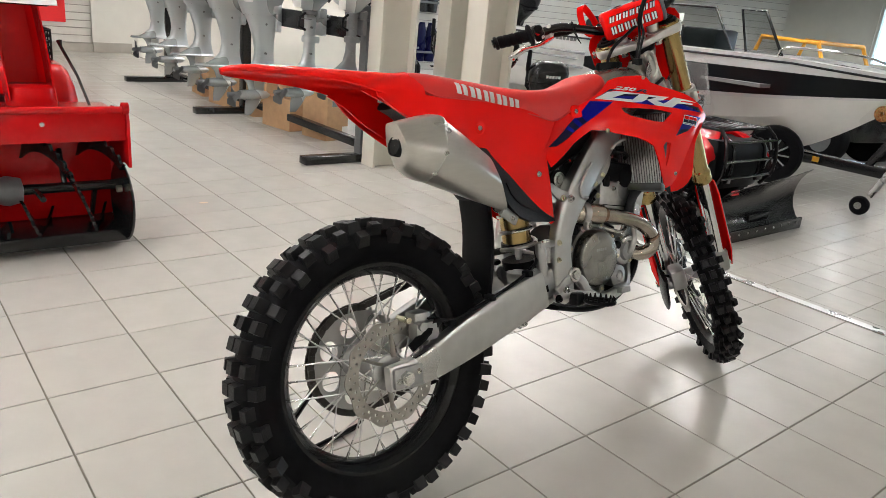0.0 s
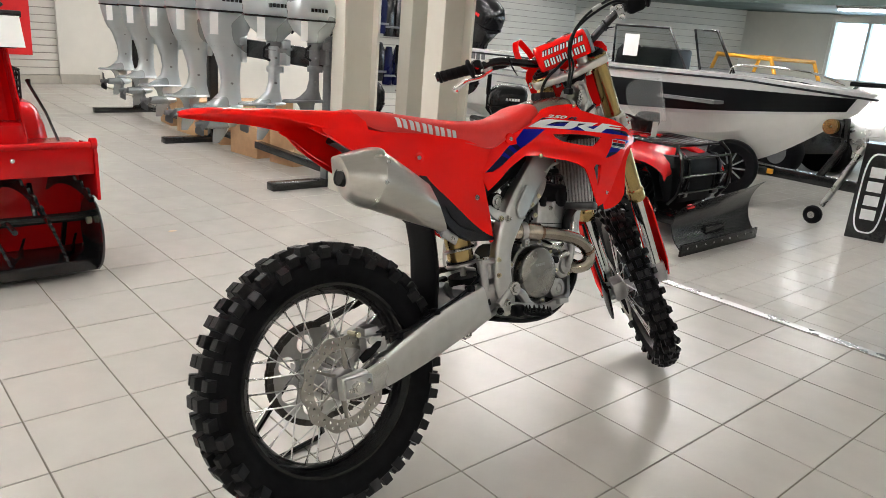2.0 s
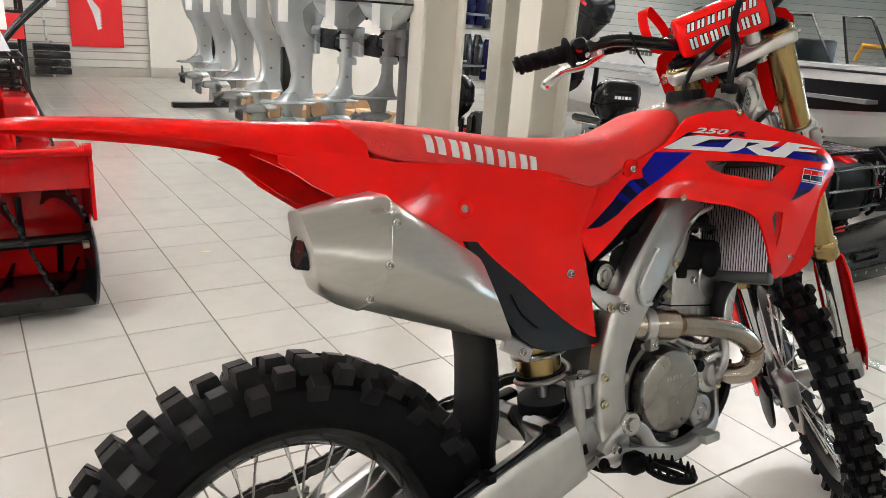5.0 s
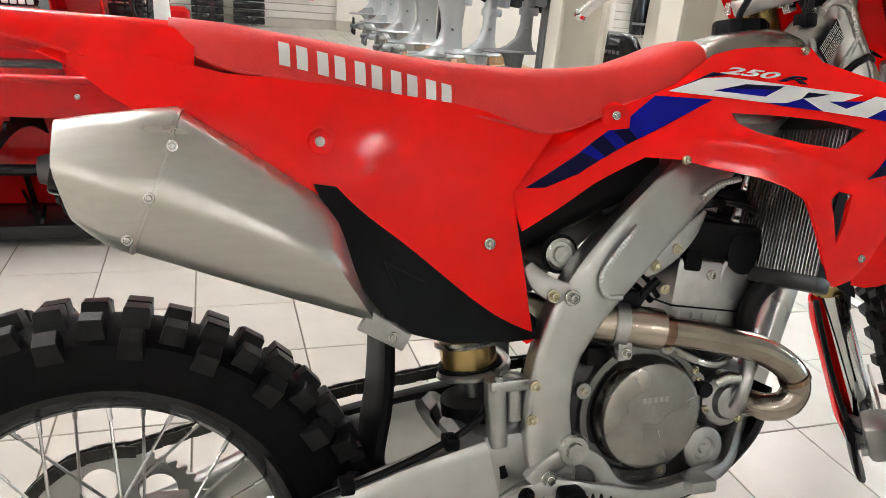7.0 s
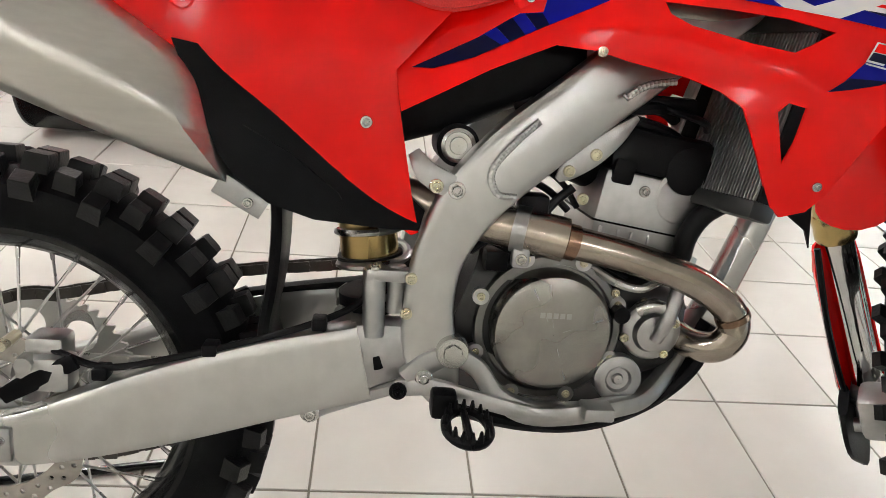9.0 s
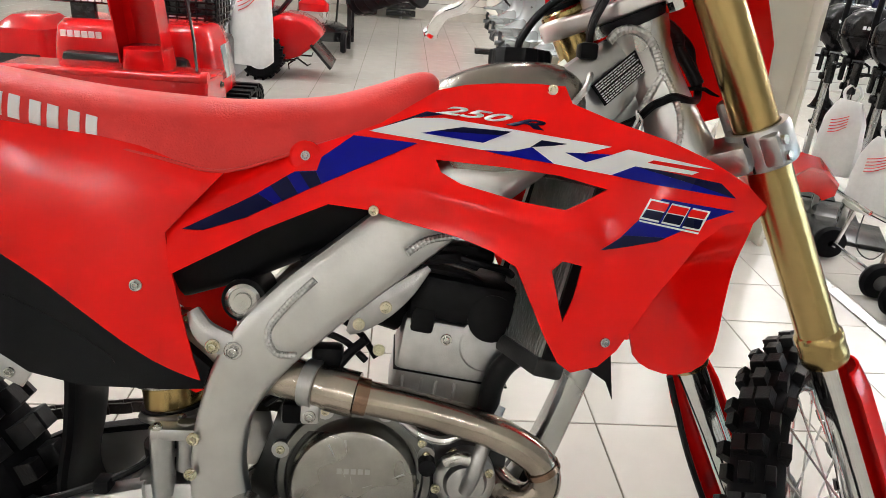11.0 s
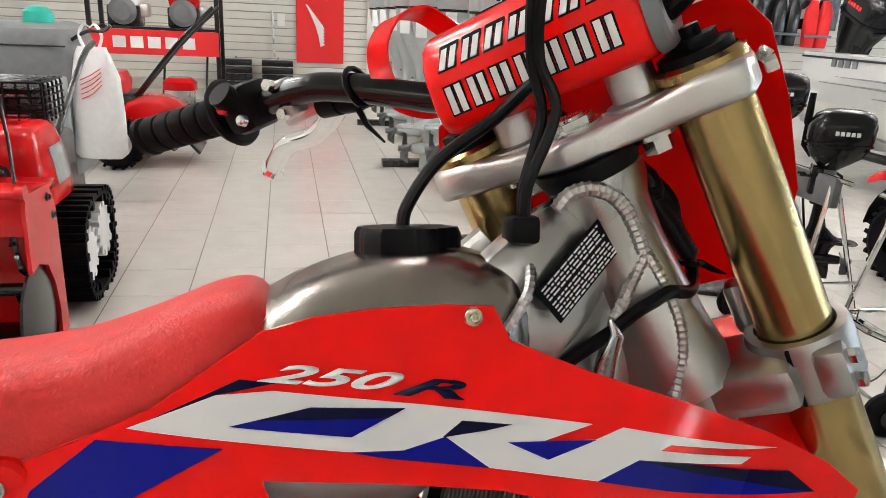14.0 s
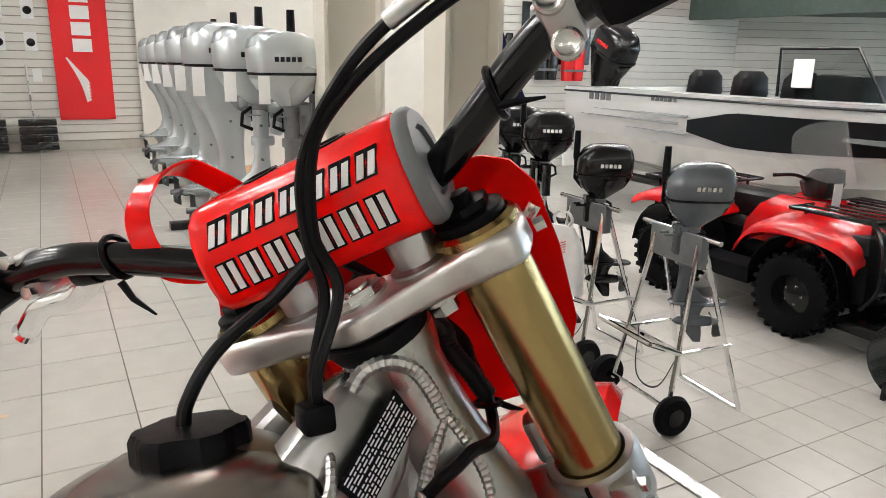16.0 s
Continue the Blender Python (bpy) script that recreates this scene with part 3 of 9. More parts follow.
for c in ((0.1335, 0.034, 0.008), (0.1335, -0.020, -0.004)):
    bolt(c, (1, 0, 0), 0.005, swing)
# rear brake caliper, hose and guard
cal = bm_new()
add_box(cal, (0.080, 0.045, 0.062), (0.118, 0.110, 0.108), 0.010)
add_box(cal, (0.060, 0.052, 0.090), (0.104, 0.098, 0.128), 0.008)
add_cyl(cal, (0.10, 0.060, 0.100), (0.124, 0.060, 0.100), 0.010, n=14)
calp = part("rear_caliper", cal, M_CASTALU, bike, "cast rear brake caliper")
part("pad_pin", add_cyl(bm_new(), (0.070, 0.03, 0.118), (0.112, 0.03, 0.118), 0.007, n=10), M_GOLDBOLT, calp)
part("caliper_guard", blade_smooth([(0.112, 0.03, 0.055, 0.010, 0.004), (0.114, 0.07, 0.080, 0.013, 0.005), (0.112, 0.115, 0.104, 0.010, 0.004)], 4, 10, 3), M_BLACKP, calp, "black plastic caliper guard")
part("brake_hose", tube([(0.100, 0.085, 0.112), (0.112, 0.15, 0.098), (0.116, 0.24, 0.118), (0.112, 0.36, 0.153), (0.100, 0.44, 0.186), (0.080, 0.462, 0.215)], 0.0046, 8, 8), M_HOSE, bike, "black rear brake hose along the swingarm")
for y, z in ((0.145, 0.092), (0.272, 0.128), (0.40, 0.167)):
    part("hose_clip", add_box(bm_new(), (0.098, y - 0.009, z - 0.008), (0.124, y + 0.009, z + 0.008), 0.003), M_BLACKP, swing)
part("chain_guide", add_box(bm_new(), (-0.085, 0.20, -0.115), (-0.055, 0.30, -0.035), 0.008), M_BLACKP, swing)
part("chain_slider", blade_smooth([(-0.085, 0.27, 0.136, 0.006, 0.012), (-0.08, 0.36, 0.154, 0.006, 0.014), (-0.075, 0.47, 0.170, 0.008, 0.016)], 3, 10, 3), M_BLACKP, swing)
# linkage
part("link_rod", blade_smooth([(0.085, 0.385, 0.036, 0.014, 0.012), (0.086, 0.41, 0.045, 0.010, 0.010), (0.085, 0.47, 0.066, 0.009, 0.009), (0.084, 0.52, 0.082, 0.010, 0.010), (0.084, 0.545, 0.088, 0.013, 0.011)], 4, 12, 3), M_CASTALU, bike, "cast shock linkage rod")
bolt((0.098, 0.392, 0.040), (1, 0, 0), 0.010, bike)
bolt((0.096, 0.545, 0.088), (1, 0, 0), 0.009, bike)

# -- frame --
frame_part = part("frame", blade_smooth([(0.004, 1.010, 0.714, 0.012, 0.014), (0.010, 1.000, 0.703, 0.032, 0.019), (0.033, 0.965, 0.668, 0.044, 0.019), (0.046, 0.90, 0.612, 0.046, 0.018), (0.064, 0.80, 0.532, 0.044, 0.018), (0.084, 0.70, 0.450, 0.042, 0.018), (0.098, 0.625, 0.388, 0.042, 0.020), (0.104, 0.572, 0.330, 0.038, 0.020),
                  (0.102, 0.540, 0.262, 0.031, 0.019), (0.100, 0.531, 0.200, 0.031, 0.019), (0.098, 0.535, 0.145, 0.034, 0.018), (0.096, 0.548, 0.100, 0.030, 0.016), (0.092, 0.560, 0.070, 0.020, 0.014)], 5, 18, 5.0), M_ALU, bike, "bare aluminium twin-spar frame")
part("spar", blade_smooth([(-0.030, 0.965, 0.668, 0.046, 0.016), (-0.046, 0.90, 0.612, 0.046, 0.018), (-0.064, 0.80, 0.532, 0.044, 0.018), (-0.084, 0.70, 0.450, 0.042, 0.018), (-0.098, 0.625, 0.388, 0.042, 0.020), (-0.104, 0.572, 0.330, 0.038, 0.020),
                           (-0.102, 0.540, 0.262, 0.031, 0.019), (-0.100, 0.531, 0.200, 0.031, 0.019), (-0.096, 0.548, 0.100, 0.030, 0.016)], 4, 14, 5.0), M_ALU, frame_part)


def weld(pts, r=0.0045, n=10, parent=None):
    """A rippled weld bead along points."""
    p = spline(pts, n)
    length = sum((b - a).length for a, b in zip(p, p[1:]))
    steps = max(8, int(length / 0.0016))
    fine, acc, tgt = [], 0.0, 0.0
    for a, b in zip(p, p[1:]):
        seg = (b - a).length
        while tgt <= acc + seg and seg > 0:
            fine.append(a.lerp(b, (tgt - acc) / seg))
            tgt += length / steps
        acc += seg
    return part("weld", add_tube(bm_new(), fine, [r * (1 + 0.10 * math.cos(k * 2.1)) for k in range(len(fine))], 8), M_WELD, parent or frame_part, "rippled weld bead")


weld([(0.122, 0.640, 0.428, ), (0.126, 0.612, 0.400), (0.127, 0.590, 0.368), (0.126, 0.598, 0.342), (0.122, 0.622, 0.338)], 0.0042)
weld([(0.108, 0.800, 0.486), (0.109, 0.765, 0.478), (0.108, 0.742, 0.462)], 0.0045)
# steering head, gussets
RAKE = 24.0
head_ax = V((0, -math.sin(radians(RAKE)), math.cos(radians(RAKE))))
HEAD = V((0.016, 0.998, 0.776))
ht = bm_new()
add_lathe(ht, [(0.028, -0.214), (0.045, -0.214), (0.047, -0.195), (0.042, -0.170), (0.036, -0.130), (0.0325, -0.09), (0.033, -0.060), (0.037, -0.046), (0.038, -0.034), (0.034, -0.030), (0.028, -0.030)], frame_to(HEAD, HEAD + head_ax), 40)
part("steering_head", ht, M_ALU, frame_part, "cast aluminium steering head")
part("gusset", blade_smooth([(0.000, 1.034, 0.692, 0.020, 0.020), (0.004, 1.034, 0.665, 0.034, 0.022), (0.012, 1.010, 0.632, 0.056, 0.022), (0.027, 0.978, 0.600, 0.058, 0.022), (0.044, 0.955, 0.560, 0.045, 0.018)], 4, 16, 3.5), M_ALU, frame_part)
part("downtube", blade_smooth([(0.0, 1.060, 0.600, 0.030, 0.030), (0.0, 1.030, 0.45, 0.020, 0.022), (0.0, 0.970, 0.25, 0.018, 0.022), (0.0, 0.915, 0.12, 0.020, 0.028), (0.0, 0.85, 0.05, 0.024, 0.035)], 5, 14, 4), M_ALU, frame_part)
weld([(0.050, 0.9695, 0.7196), (0.051, 0.9786, 0.7303), (0.052, 0.9959, 0.7342), (0.052, 1.0154, 0.7262), (0.050, 1.0287, 0.7078), (0.048, 1.0373, 0.6891)], 0.0056)
weld([(0.047, 1.040, 0.688), (0.046, 1.028, 0.662), (0.047, 1.016, 0.637), (0.050, 1.006, 0.610), (0.054, 0.996, 0.580)], 0.0048)
weld([(0.047, 1.040, 0.688), (0.050, 1.054, 0.664), (0.054, 1.064, 0.638), (0.056, 1.066, 0.610), (0.056, 1.060, 0.58)], 0.0050)
# warning plate on the spar: dark, with rows of unreadable print
q0, q1, q2 = V((0.0680, 0.9465, 0.6645)), V((0.0400, 1.003, 0.7120)), V((0.0672, 0.9655, 0.6425))
eu, ev = (q1 - q0), (q2 - q0)
nrm = eu.cross(ev).normalized()
nrm = nrm if nrm.x > 0 else -nrm


def on_plate(u, v, h):
    return q0 + eu * u + ev * v + nrm * (0.002 + h)


lab = bm_new()
ring = [on_plate(u, v, h) for h in (0, 0.0008) for u, v in ((0, 0), (1, 0), (1, 1), (0, 1))]
vs = [lab.verts.new(p) for p in ring]
lab.faces.new(vs[4:8])
for i in range(4):
    lab.faces.new((vs[i], vs[(i + 1) % 4], vs[4 + (i + 1) % 4], vs[4 + i]))
plate = part("warning_plate", lab, M_BLACKP, frame_part, "black warning plate with fine white print")
txt = bm_new()
rng = random.Random(5)
for v0 in (0.10, 0.20, 0.30, 0.40, 0.54, 0.64, 0.74, 0.84, 0.93):
    u0 = 0.05
    while u0 < 0.92:
        w = rng.uniform(0.03, 0.10)
        q = [txt.verts.new(on_plate(u, v, 0.0011)) for u, v in ((u0, v0 - 0.024), (min(u0 + w, 0.95), v0 - 0.024), (min(u0 + w, 0.95), v0 + 0.024), (u0, v0 + 0.024))]
        txt.faces.new(q)
        u0 += w + 0.018
part("print", txt, M_WHITE, plate, smooth=False)

# lower frame loop and engine guard
part("lower_rail", blade_smooth([(0.108, 0.512, 0.098, 0.016, 0.010), (0.112, 0.535, 0.122, 0.015, 0.010), (0.114, 0.565, 0.134, 0.013, 0.010), (0.114, 0.598, 0.118, 0.012, 0.010), (0.112, 0.625, 0.082, 0.013, 0.010), (0.108, 0.670, 0.058, 0.016, 0.011), (0.102, 0.730, 0.055, 0.014, 0.012), (0.092, 0.79, 0.062, 0.013, 0.012),
                          (0.076, 0.835, 0.070, 0.012, 0.012), (0.045, 0.88, 0.100, 0.012, 0.012), (0.024, 0.915, 0.135, 0.013, 0.012)], 5, 14, 4), M_CASTALU, frame_part, "cast lower frame rail under the engine")
for c, r in (((0.126, 0.551, 0.342), 0.0085), ((0.122, 0.527, 0.345), 0.007), ((0.120, 0.531, 0.105), 0.009), ((0.124, 0.506, 0.232), 0.006), ((0.124, 0.503, 0.188), 0.006), ((0.093, 0.721, 0.392), 0.006), ((0.093, 0.690, 0.370), 0.006), ((0.080, 0.715, 0.335), 0.006)):
    bolt(c, (1, 0, 0), r, frame_part, M_GOLDBOLT if r < 0.008 else M_ZINC)
piv = bm_new()
add_lathe(piv, [(0.004, 0.008), (0.010, 0.008), (0.012, 0.010), (0.019, 0.010), (0.021, 0.006), (0.021, -0.01)], frame_to((0.116, 0.564, 0.140), (1.116, 0.564, 0.140)), 28)
add_hex(piv, (0.120, 0.564, 0.140), (1, 0, 0), 0.012, 0.010)
part("pivot_bolt", piv, M_ZINC, frame_part, "swingarm pivot bolt", angle=25)
part("subframe_bracket", blade_smooth([(0.100, 0.500, 0.380, 0.008, 0.005), (0.112, 0.517, 0.358, 0.014, 0.006), (0.116, 0.552, 0.342, 0.015, 0.007)], 4, 12, 4), M_CASTALU, frame_part)
part("engine_hanger", blade_smooth([(0.080, 0.770, 0.440, 0.004, 0.003), (0.086, 0.745, 0.416, 0.012, 0.004), (0.088, 0.718, 0.392, 0.015, 0.004), (0.088, 0.690, 0.370, 0.012, 0.004), (0.086, 0.678, 0.358, 0.004, 0.003)], 4, 12, 4), M_CASTALU, frame_part)

# -- engine --
engine = part("engine", blade_smooth([(0.0, 0.575, 0.19, 0.075, 0.070), (0.0, 0.64, 0.17, 0.095, 0.075), (0.0, 0.74, 0.16, 0.085, 0.072), (0.0, 0.83, 0.155, 0.075, 0.065), (0.0, 0.885, 0.15, 0.055, 0.050)], 3, 20, 3.2), M_CASE, bike, "cast aluminium four-stroke engine")
mxr = lambda c: frame_to(c, (c[0] + 1, c[1], c[2]))
part("case_cover", add_lathe(bm_new(), [(0.099, -0.03), (0.099, 0.012), (0.096, 0.017), (0.087, 0.018), (0.085, 0.010), (0.080, 0.010), (0.080, 0.0)], mxr((0.060, 0.692, 0.162)), 56), M_RING, engine, "grey right crankcase cover")
cc = bm_new()
add_lathe(cc, [(0.079, -0.02), (0.079, 0.012), (0.074, 0.020), (0.068, 0.0225), (0.045, 0.0245), (0.0005, 0.0250)], mxr((0.083, 0.692, 0.164)), 64)
clutch = part("clutch_cover", cc, M_DARKALU, engine, "round brushed clutch cover with raised ribs")
for a, L0, L1 in ((100, 0.010, 0.066), (118, 0.020, 0.066), (20, 0.012, 0.066), (-70, 0.020, 0.064)):
    ca, sa = math.cos(radians(a)), math.sin(radians(a))
    part("rib", blade([(0.1065, 0.692 + L0 * ca, 0.164 + L0 * sa, 0.0012, 0.0016), (0.1050, 0.692 + L1 * ca, 0.164 + L1 * sa, 0.0016, 0.0016)], 8, 2), M_CASTALU, clutch)
word = bm_new()
for k in range(5):
    add_box(word, (0.1078, 0.672 + 0.0085 * k, 0.186), (0.1086, 0.678 + 0.0085 * k, 0.193), 0.0)
part("maker_mark", word, M_CASTALU, clutch, "small cast maker's mark as plain blocks", smooth=False)
for k in range(8):
    a = radians(22 + 45 * k)
    c_ = (0.690 + 0.098 * math.cos(a), 0.162 + 0.098 * math.sin(a))
    part("bolt_lug", cyl((0.045, *c_), (0.078, *c_), 0.011, n=14), M_CASTALU, engine)
    bolt((0.078, *c_), (1, 0, 0), 0.0045, engine, M_GOLDBOLT)
part("oil_filter_cover", add_lathe(bm_new(), [(0.032, -0.03), (0.032, 0.004), (0.026, 0.007), (0.018, 0.007), (0.015, 0.003), (0.008, 0.003), (0.006, 0.006), (0.0005, 0.006)], mxr((0.080, 0.793, 0.098)), 36), M_CASTALU, engine, "round oil filter cover")
part("water_pump", add_lathe(bm_new(), [(0.040, -0.03), (0.040, 0.002), (0.036, 0.006), (0.028, 0.008), (0.024, 0.016), (0.010, 0.020), (0.0005, 0.020)], mxr((0.074, 0.832, 0.165)), 36), M_CASTALU, engine, "cast water pump cover")
part("pump_outlet", tube([(0.092, 0.832, 0.160), (0.102, 0.838, 0.185), (0.100, 0.846, 0.212), (0.088, 0.856, 0.240), (0.076, 0.868, 0.268)], 0.0095, 14, 6), M_CASTALU, engine, "cast coolant elbow")
for c in ((0.080, 0.795, 0.155), (0.080, 0.862, 0.178), (0.080, 0.852, 0.135), (0.080, 0.815, 0.205), (0.078, 0.767, 0.118), (0.078, 0.818, 0.088), (0.078, 0.775, 0.215)):
    bolt(c, (1, 0, 0), 0.005, engine, M_GOLDBOLT)
part("coolant_union", tube([(0.086, 0.806, 0.196), (0.094, 0.822, 0.205), (0.096, 0.838, 0.200), (0.094, 0.846, 0.182)], 0.009, 12, 5), M_STEEL, engine, "bright coolant union")
part("sensor", cyl((0.070, 0.782, 0.190), (0.096, 0.782, 0.190), 0.011, n=14), M_BLACKP, engine)
part("oil_line", tube([(0.070, 0.742, 0.246), (0.088, 0.770, 0.232), (0.092, 0.800, 0.226), (0.086, 0.826, 0.234)], 0.0055, 8, 5), M_STEEL, engine)
part("lead", tube([(0.060, 0.60, 0.275), (0.082, 0.64, 0.262), (0.080, 0.69, 0.268), (0.074, 0.74, 0.258), (0.070, 0.79, 0.236)], 0.005, 8, 6), M_HOSE, bike, "black lead under the header pipe")
part("lead", tube([(0.050, 0.615, 0.335), (0.072, 0.640, 0.352), (0.070, 0.672, 0.342), (0.072, 0.70, 0.318)], 0.0045, 8, 6), M_HOSE, bike)
part("lead", tube([(0.040, 0.63, 0.365), (0.064, 0.655, 0.372), (0.066, 0.690, 0.352), (0.070, 0.712, 0.322)], 0.004, 8, 6), M_HOSE, bike)
part("coil", box((0.030, 0.78, 0.445), (0.070, 0.85, 0.468), 0.006), M_BLACKP, bike, "black ignition coil above the head")
part("lead", tube([(0.050, 0.79, 0.455), (0.076, 0.82, 0.450), (0.070, 0.86, 0.440), (0.050, 0.875, 0.43)], 0.005, 8, 6), M_HOSE, bike)
# cylinder, leaning a little ahead
CY = Matrix.Translation((0, 0.785, 0.245)) @ Matrix.Rotation(radians(-8), 4, "X")
cylb = bm_new()
add_box(cylb, (-0.068, -0.058, 0.0), (0.068, 0.084, 0.125), 0.010, CY)
cylin = part("cylinder", cylb, M_CASTALU, engine, "ribbed cast cylinder and head")
rb = bm_new()
for k in range(2):
    add_box(rb, (0.066, -0.048 + 0.042 * k, 0.018), (0.072, -0.020 + 0.042 * k, 0.022), 0.001, CY)
    add_box(rb, (0.066, -0.048 + 0.042 * k, 0.018), (0.072, -0.044 + 0.042 * k, 0.050), 0.001, CY)
    add_box(rb, (0.066, -0.024 + 0.042 * k, 0.018), (0.072, -0.020 + 0.042 * k, 0.050), 0.001, CY)
part("cast_rib", rb, M_CASTALU, engine)
part("gasket", box((-0.0695, -0.0595, 0.055), (0.0695, 0.0855, 0.0575), m=CY), M_BLACKP, engine)
hc = bm_new()
add_box(hc, (-0.070, -0.058, 0.122), (0.070, 0.086, 0.182), 0.016, CY)
add_lathe(hc, [(0.030, -0.02), (0.030, 0.004), (0.024, 0.006), (0.0005, 0.006)], CY @ frame_to((0.066, 0.048, 0.140), (1, 0.048, 0.140)), 28)
add_box(hc, (0.040, -0.050, 0.106), (0.0715, -0.020, 0.140), 0.006, CY)
part("head_cover", hc, M_BLACKP, engine, "black cylinder head cover")
part("cam_plug", add_lathe(bm_new(), [(0.036, -0.01), (0.036, 0.003), (0.031, 0.005), (0.031, 0.001), (0.0005, 0.001)], CY @ frame_to((0.064, 0.048, 0.104), (1, 0.048, 0.104)), 30), M_CASTALU, engine)
bolt(CY @ V((0.069, -0.002, 0.104)), (1, 0, 0), 0.006, engine)
bolt(CY @ V((0.069, 0.072, 0.085)), (1, 0, 0), 0.006, engine)
# intake, airbox and throttle body
part("throttle_body", tube([(0.02, 0.66, 0.40), (0.02, 0.70, 0.385), (0.01, 0.74, 0.37)], 0.030, 16, 3), M_BLACKP, bike, "black throttle body")
part("airbox", blade_smooth([(0.02, 0.46, 0.45, 0.07, 0.062), (0.02, 0.54, 0.475, 0.068, 0.066), (0.02, 0.62, 0.495, 0.055, 0.062), (0.02, 0.70, 0.50, 0.040, 0.052)], 4, 18, 4), M_BLACKP, bike, "black airbox behind the shroud")
part("wiring", tube([(0.07, 0.62, 0.44), (0.085, 0.66, 0.455), (0.075, 0.70, 0.45), (0.06, 0.75, 0.44), (0.05, 0.82, 0.425), (0.06, 0.86, 0.40)], 0.007, 8, 6), M_HOSE, bike, "black wiring loom above the engine")
part("wiring", tube([(0.075, 0.58, 0.26), (0.088, 0.61, 0.285), (0.088, 0.645, 0.29), (0.082, 0.68, 0.33), (0.085, 0.70, 0.35)], 0.006, 8, 6), M_HOSE, bike)
part("connector", add_box(bm_new(), (0.060, 0.635, 0.300), (0.092, 0.672, 0.338), 0.006), M_BLACKP, bike, "black wiring connector")
part("connector", add_box(bm_new(), (0.050, 0.60, 0.235), (0.082, 0.63, 0.262), 0.005), M_BLACKP, bike)
part("vent_hose", tube([(0.05, 0.83, 0.44), (0.07, 0.80, 0.452), (0.072, 0.76, 0.45), (0.05, 0.72, 0.46)], 0.008, 8, 6), M_HOSE, bike)

# -- exhaust --
ex = part("exhaust_pipe", tube([(-0.04, 0.845, 0.215), (0.010, 0.862, 0.172), (0.055, 0.880, 0.152), (0.086, 0.900, 0.150), (0.102, 0.918, 0.160), (0.106, 0.928, 0.183), (0.106, 0.915, 0.212), (0.107, 0.862, 0.245), (0.108, 0.775, 0.271), (0.106, 0.690, 0.287)],
          0.0205, 20, 8), M_EXHAUST, bike, "tea-coloured stainless header pipe")
part("pipe_joint", tube([(0.106, 0.705, 0.284), (0.106, 0.690, 0.287)], 0.0225, 20), M_BLUED, ex)
part("pipe_joint", tube([(0.106, 0.926, 0.196), (0.106, 0.922, 0.203)], 0.0225, 20), M_BLUED, ex)
part("mid_pipe", tube([(0.106, 0.692, 0.287), (0.100, 0.660, 0.292), (0.080, 0.60, 0.298), (0.060, 0.545, 0.306), (0.050, 0.48, 0.325), (0.055, 0.40, 0.345), (0.09, 0.345, 0.355), (0.125, 0.31, 0.360)], [0.0275] * 9 + [0.026] * 16 + [0.024] * 31 + [0.024], 20, 8), M_EXHAUST, ex, "stainless mid pipe")
clampb = bm_new()
add_tube(clampb, [(0.0965, 0.646, 0.2935), (0.0915, 0.630, 0.2955)], 0.0295, 20)
add_box(clampb, (0.098, 0.627, 0.250), (0.114, 0.649, 0.275), 0.004)
part("pipe_clamp", clampb, M_CASTALU, ex, "band clamp on the mid pipe")
bolt((0.114, 0.638, 0.261), (1, 0, 0), 0.006, ex)


def soft_ring(corners, f=0.22):
    """A ring through a polygon's corners, each rounded by three points."""
    c = [V(p) for p in corners]
    out = []
    for i, p in enumerate(c):
        a, b = c[i - 1], c[(i + 1) % len(c)]
        q0, q1 = p.lerp(a, f), p.lerp(b, f)
        out += [q0, (q0 + q1) / 4 + p / 2, q1]
    return out


def blend(a, b, t, puff=0.0):
    mid = sum((V(p) for p in a), V()) / len(a)
    return [V(p).lerp(V(q), t) + (V(p) - mid).normalized() * puff for p, q in zip(a, b)]


S_END = [(0.118, -0.006, 0.545), (0.154, -0.004, 0.547), (0.186, -0.004, 0.505), (0.177, 0.008, 0.458), (0.152, 0.012, 0.447), (0.118, 0.012, 0.450), (0.104, 0.003, 0.500)]
S_SEAM = [(0.110, 0.104, 0.562), (0.178, 0.101, 0.555), (0.211, 0.079, 0.484), (0.196, 0.058, 0.440), (0.160, 0.050, 0.424), (0.112, 0.052, 0.428), (0.092, 0.080, 0.490)]
S_MID = [(0.112, 0.235, 0.482), (0.164, 0.243, 0.464), (0.192, 0.248, 0.410), (0.166, 0.288, 0.350), (0.148, 0.298, 0.333), (0.112, 0.294, 0.342), (0.094, 0.265, 0.410)]
S_FRONT = [(0.080, 0.305, 0.400), (0.096, 0.306, 0.392), (0.108, 0.310, 0.370), (0.106, 0.318, 0.335), (0.100, 0.320, 0.325), (0.084, 0.318, 0.330), (0.076, 0.312, 0.365)]
sil = part("silencer", loft([soft_ring(r) for r in (S_SEAM, blend(S_SEAM, S_MID, 0.33, 0.001), blend(S_SEAM, S_MID, 0.66, 0.001), S_MID, blend(S_MID, S_FRONT, 0.3, 0.003), blend(S_MID, S_FRONT, 0.7, 0.003), S_FRONT)]), M_BRUSHED, bike, "brushed steel silencer", angle=50)
part("end_cap", loft([soft_ring(r) for r in (blend(S_SEAM, S_MID, 0.03, 0.0022), blend(S_SEAM, S_END, 0.02, 0.0028), blend(S_SEAM, S_END, 0.35, 0.004), blend(S_SEAM, S_END, 0.7, 0.003), S_END, blend(S_END, [(0.145, -0.008, 0.497)] * 7, 0.35))]), M_BRUSHED, sil, "polished faceted silencer end cap", angle=50)
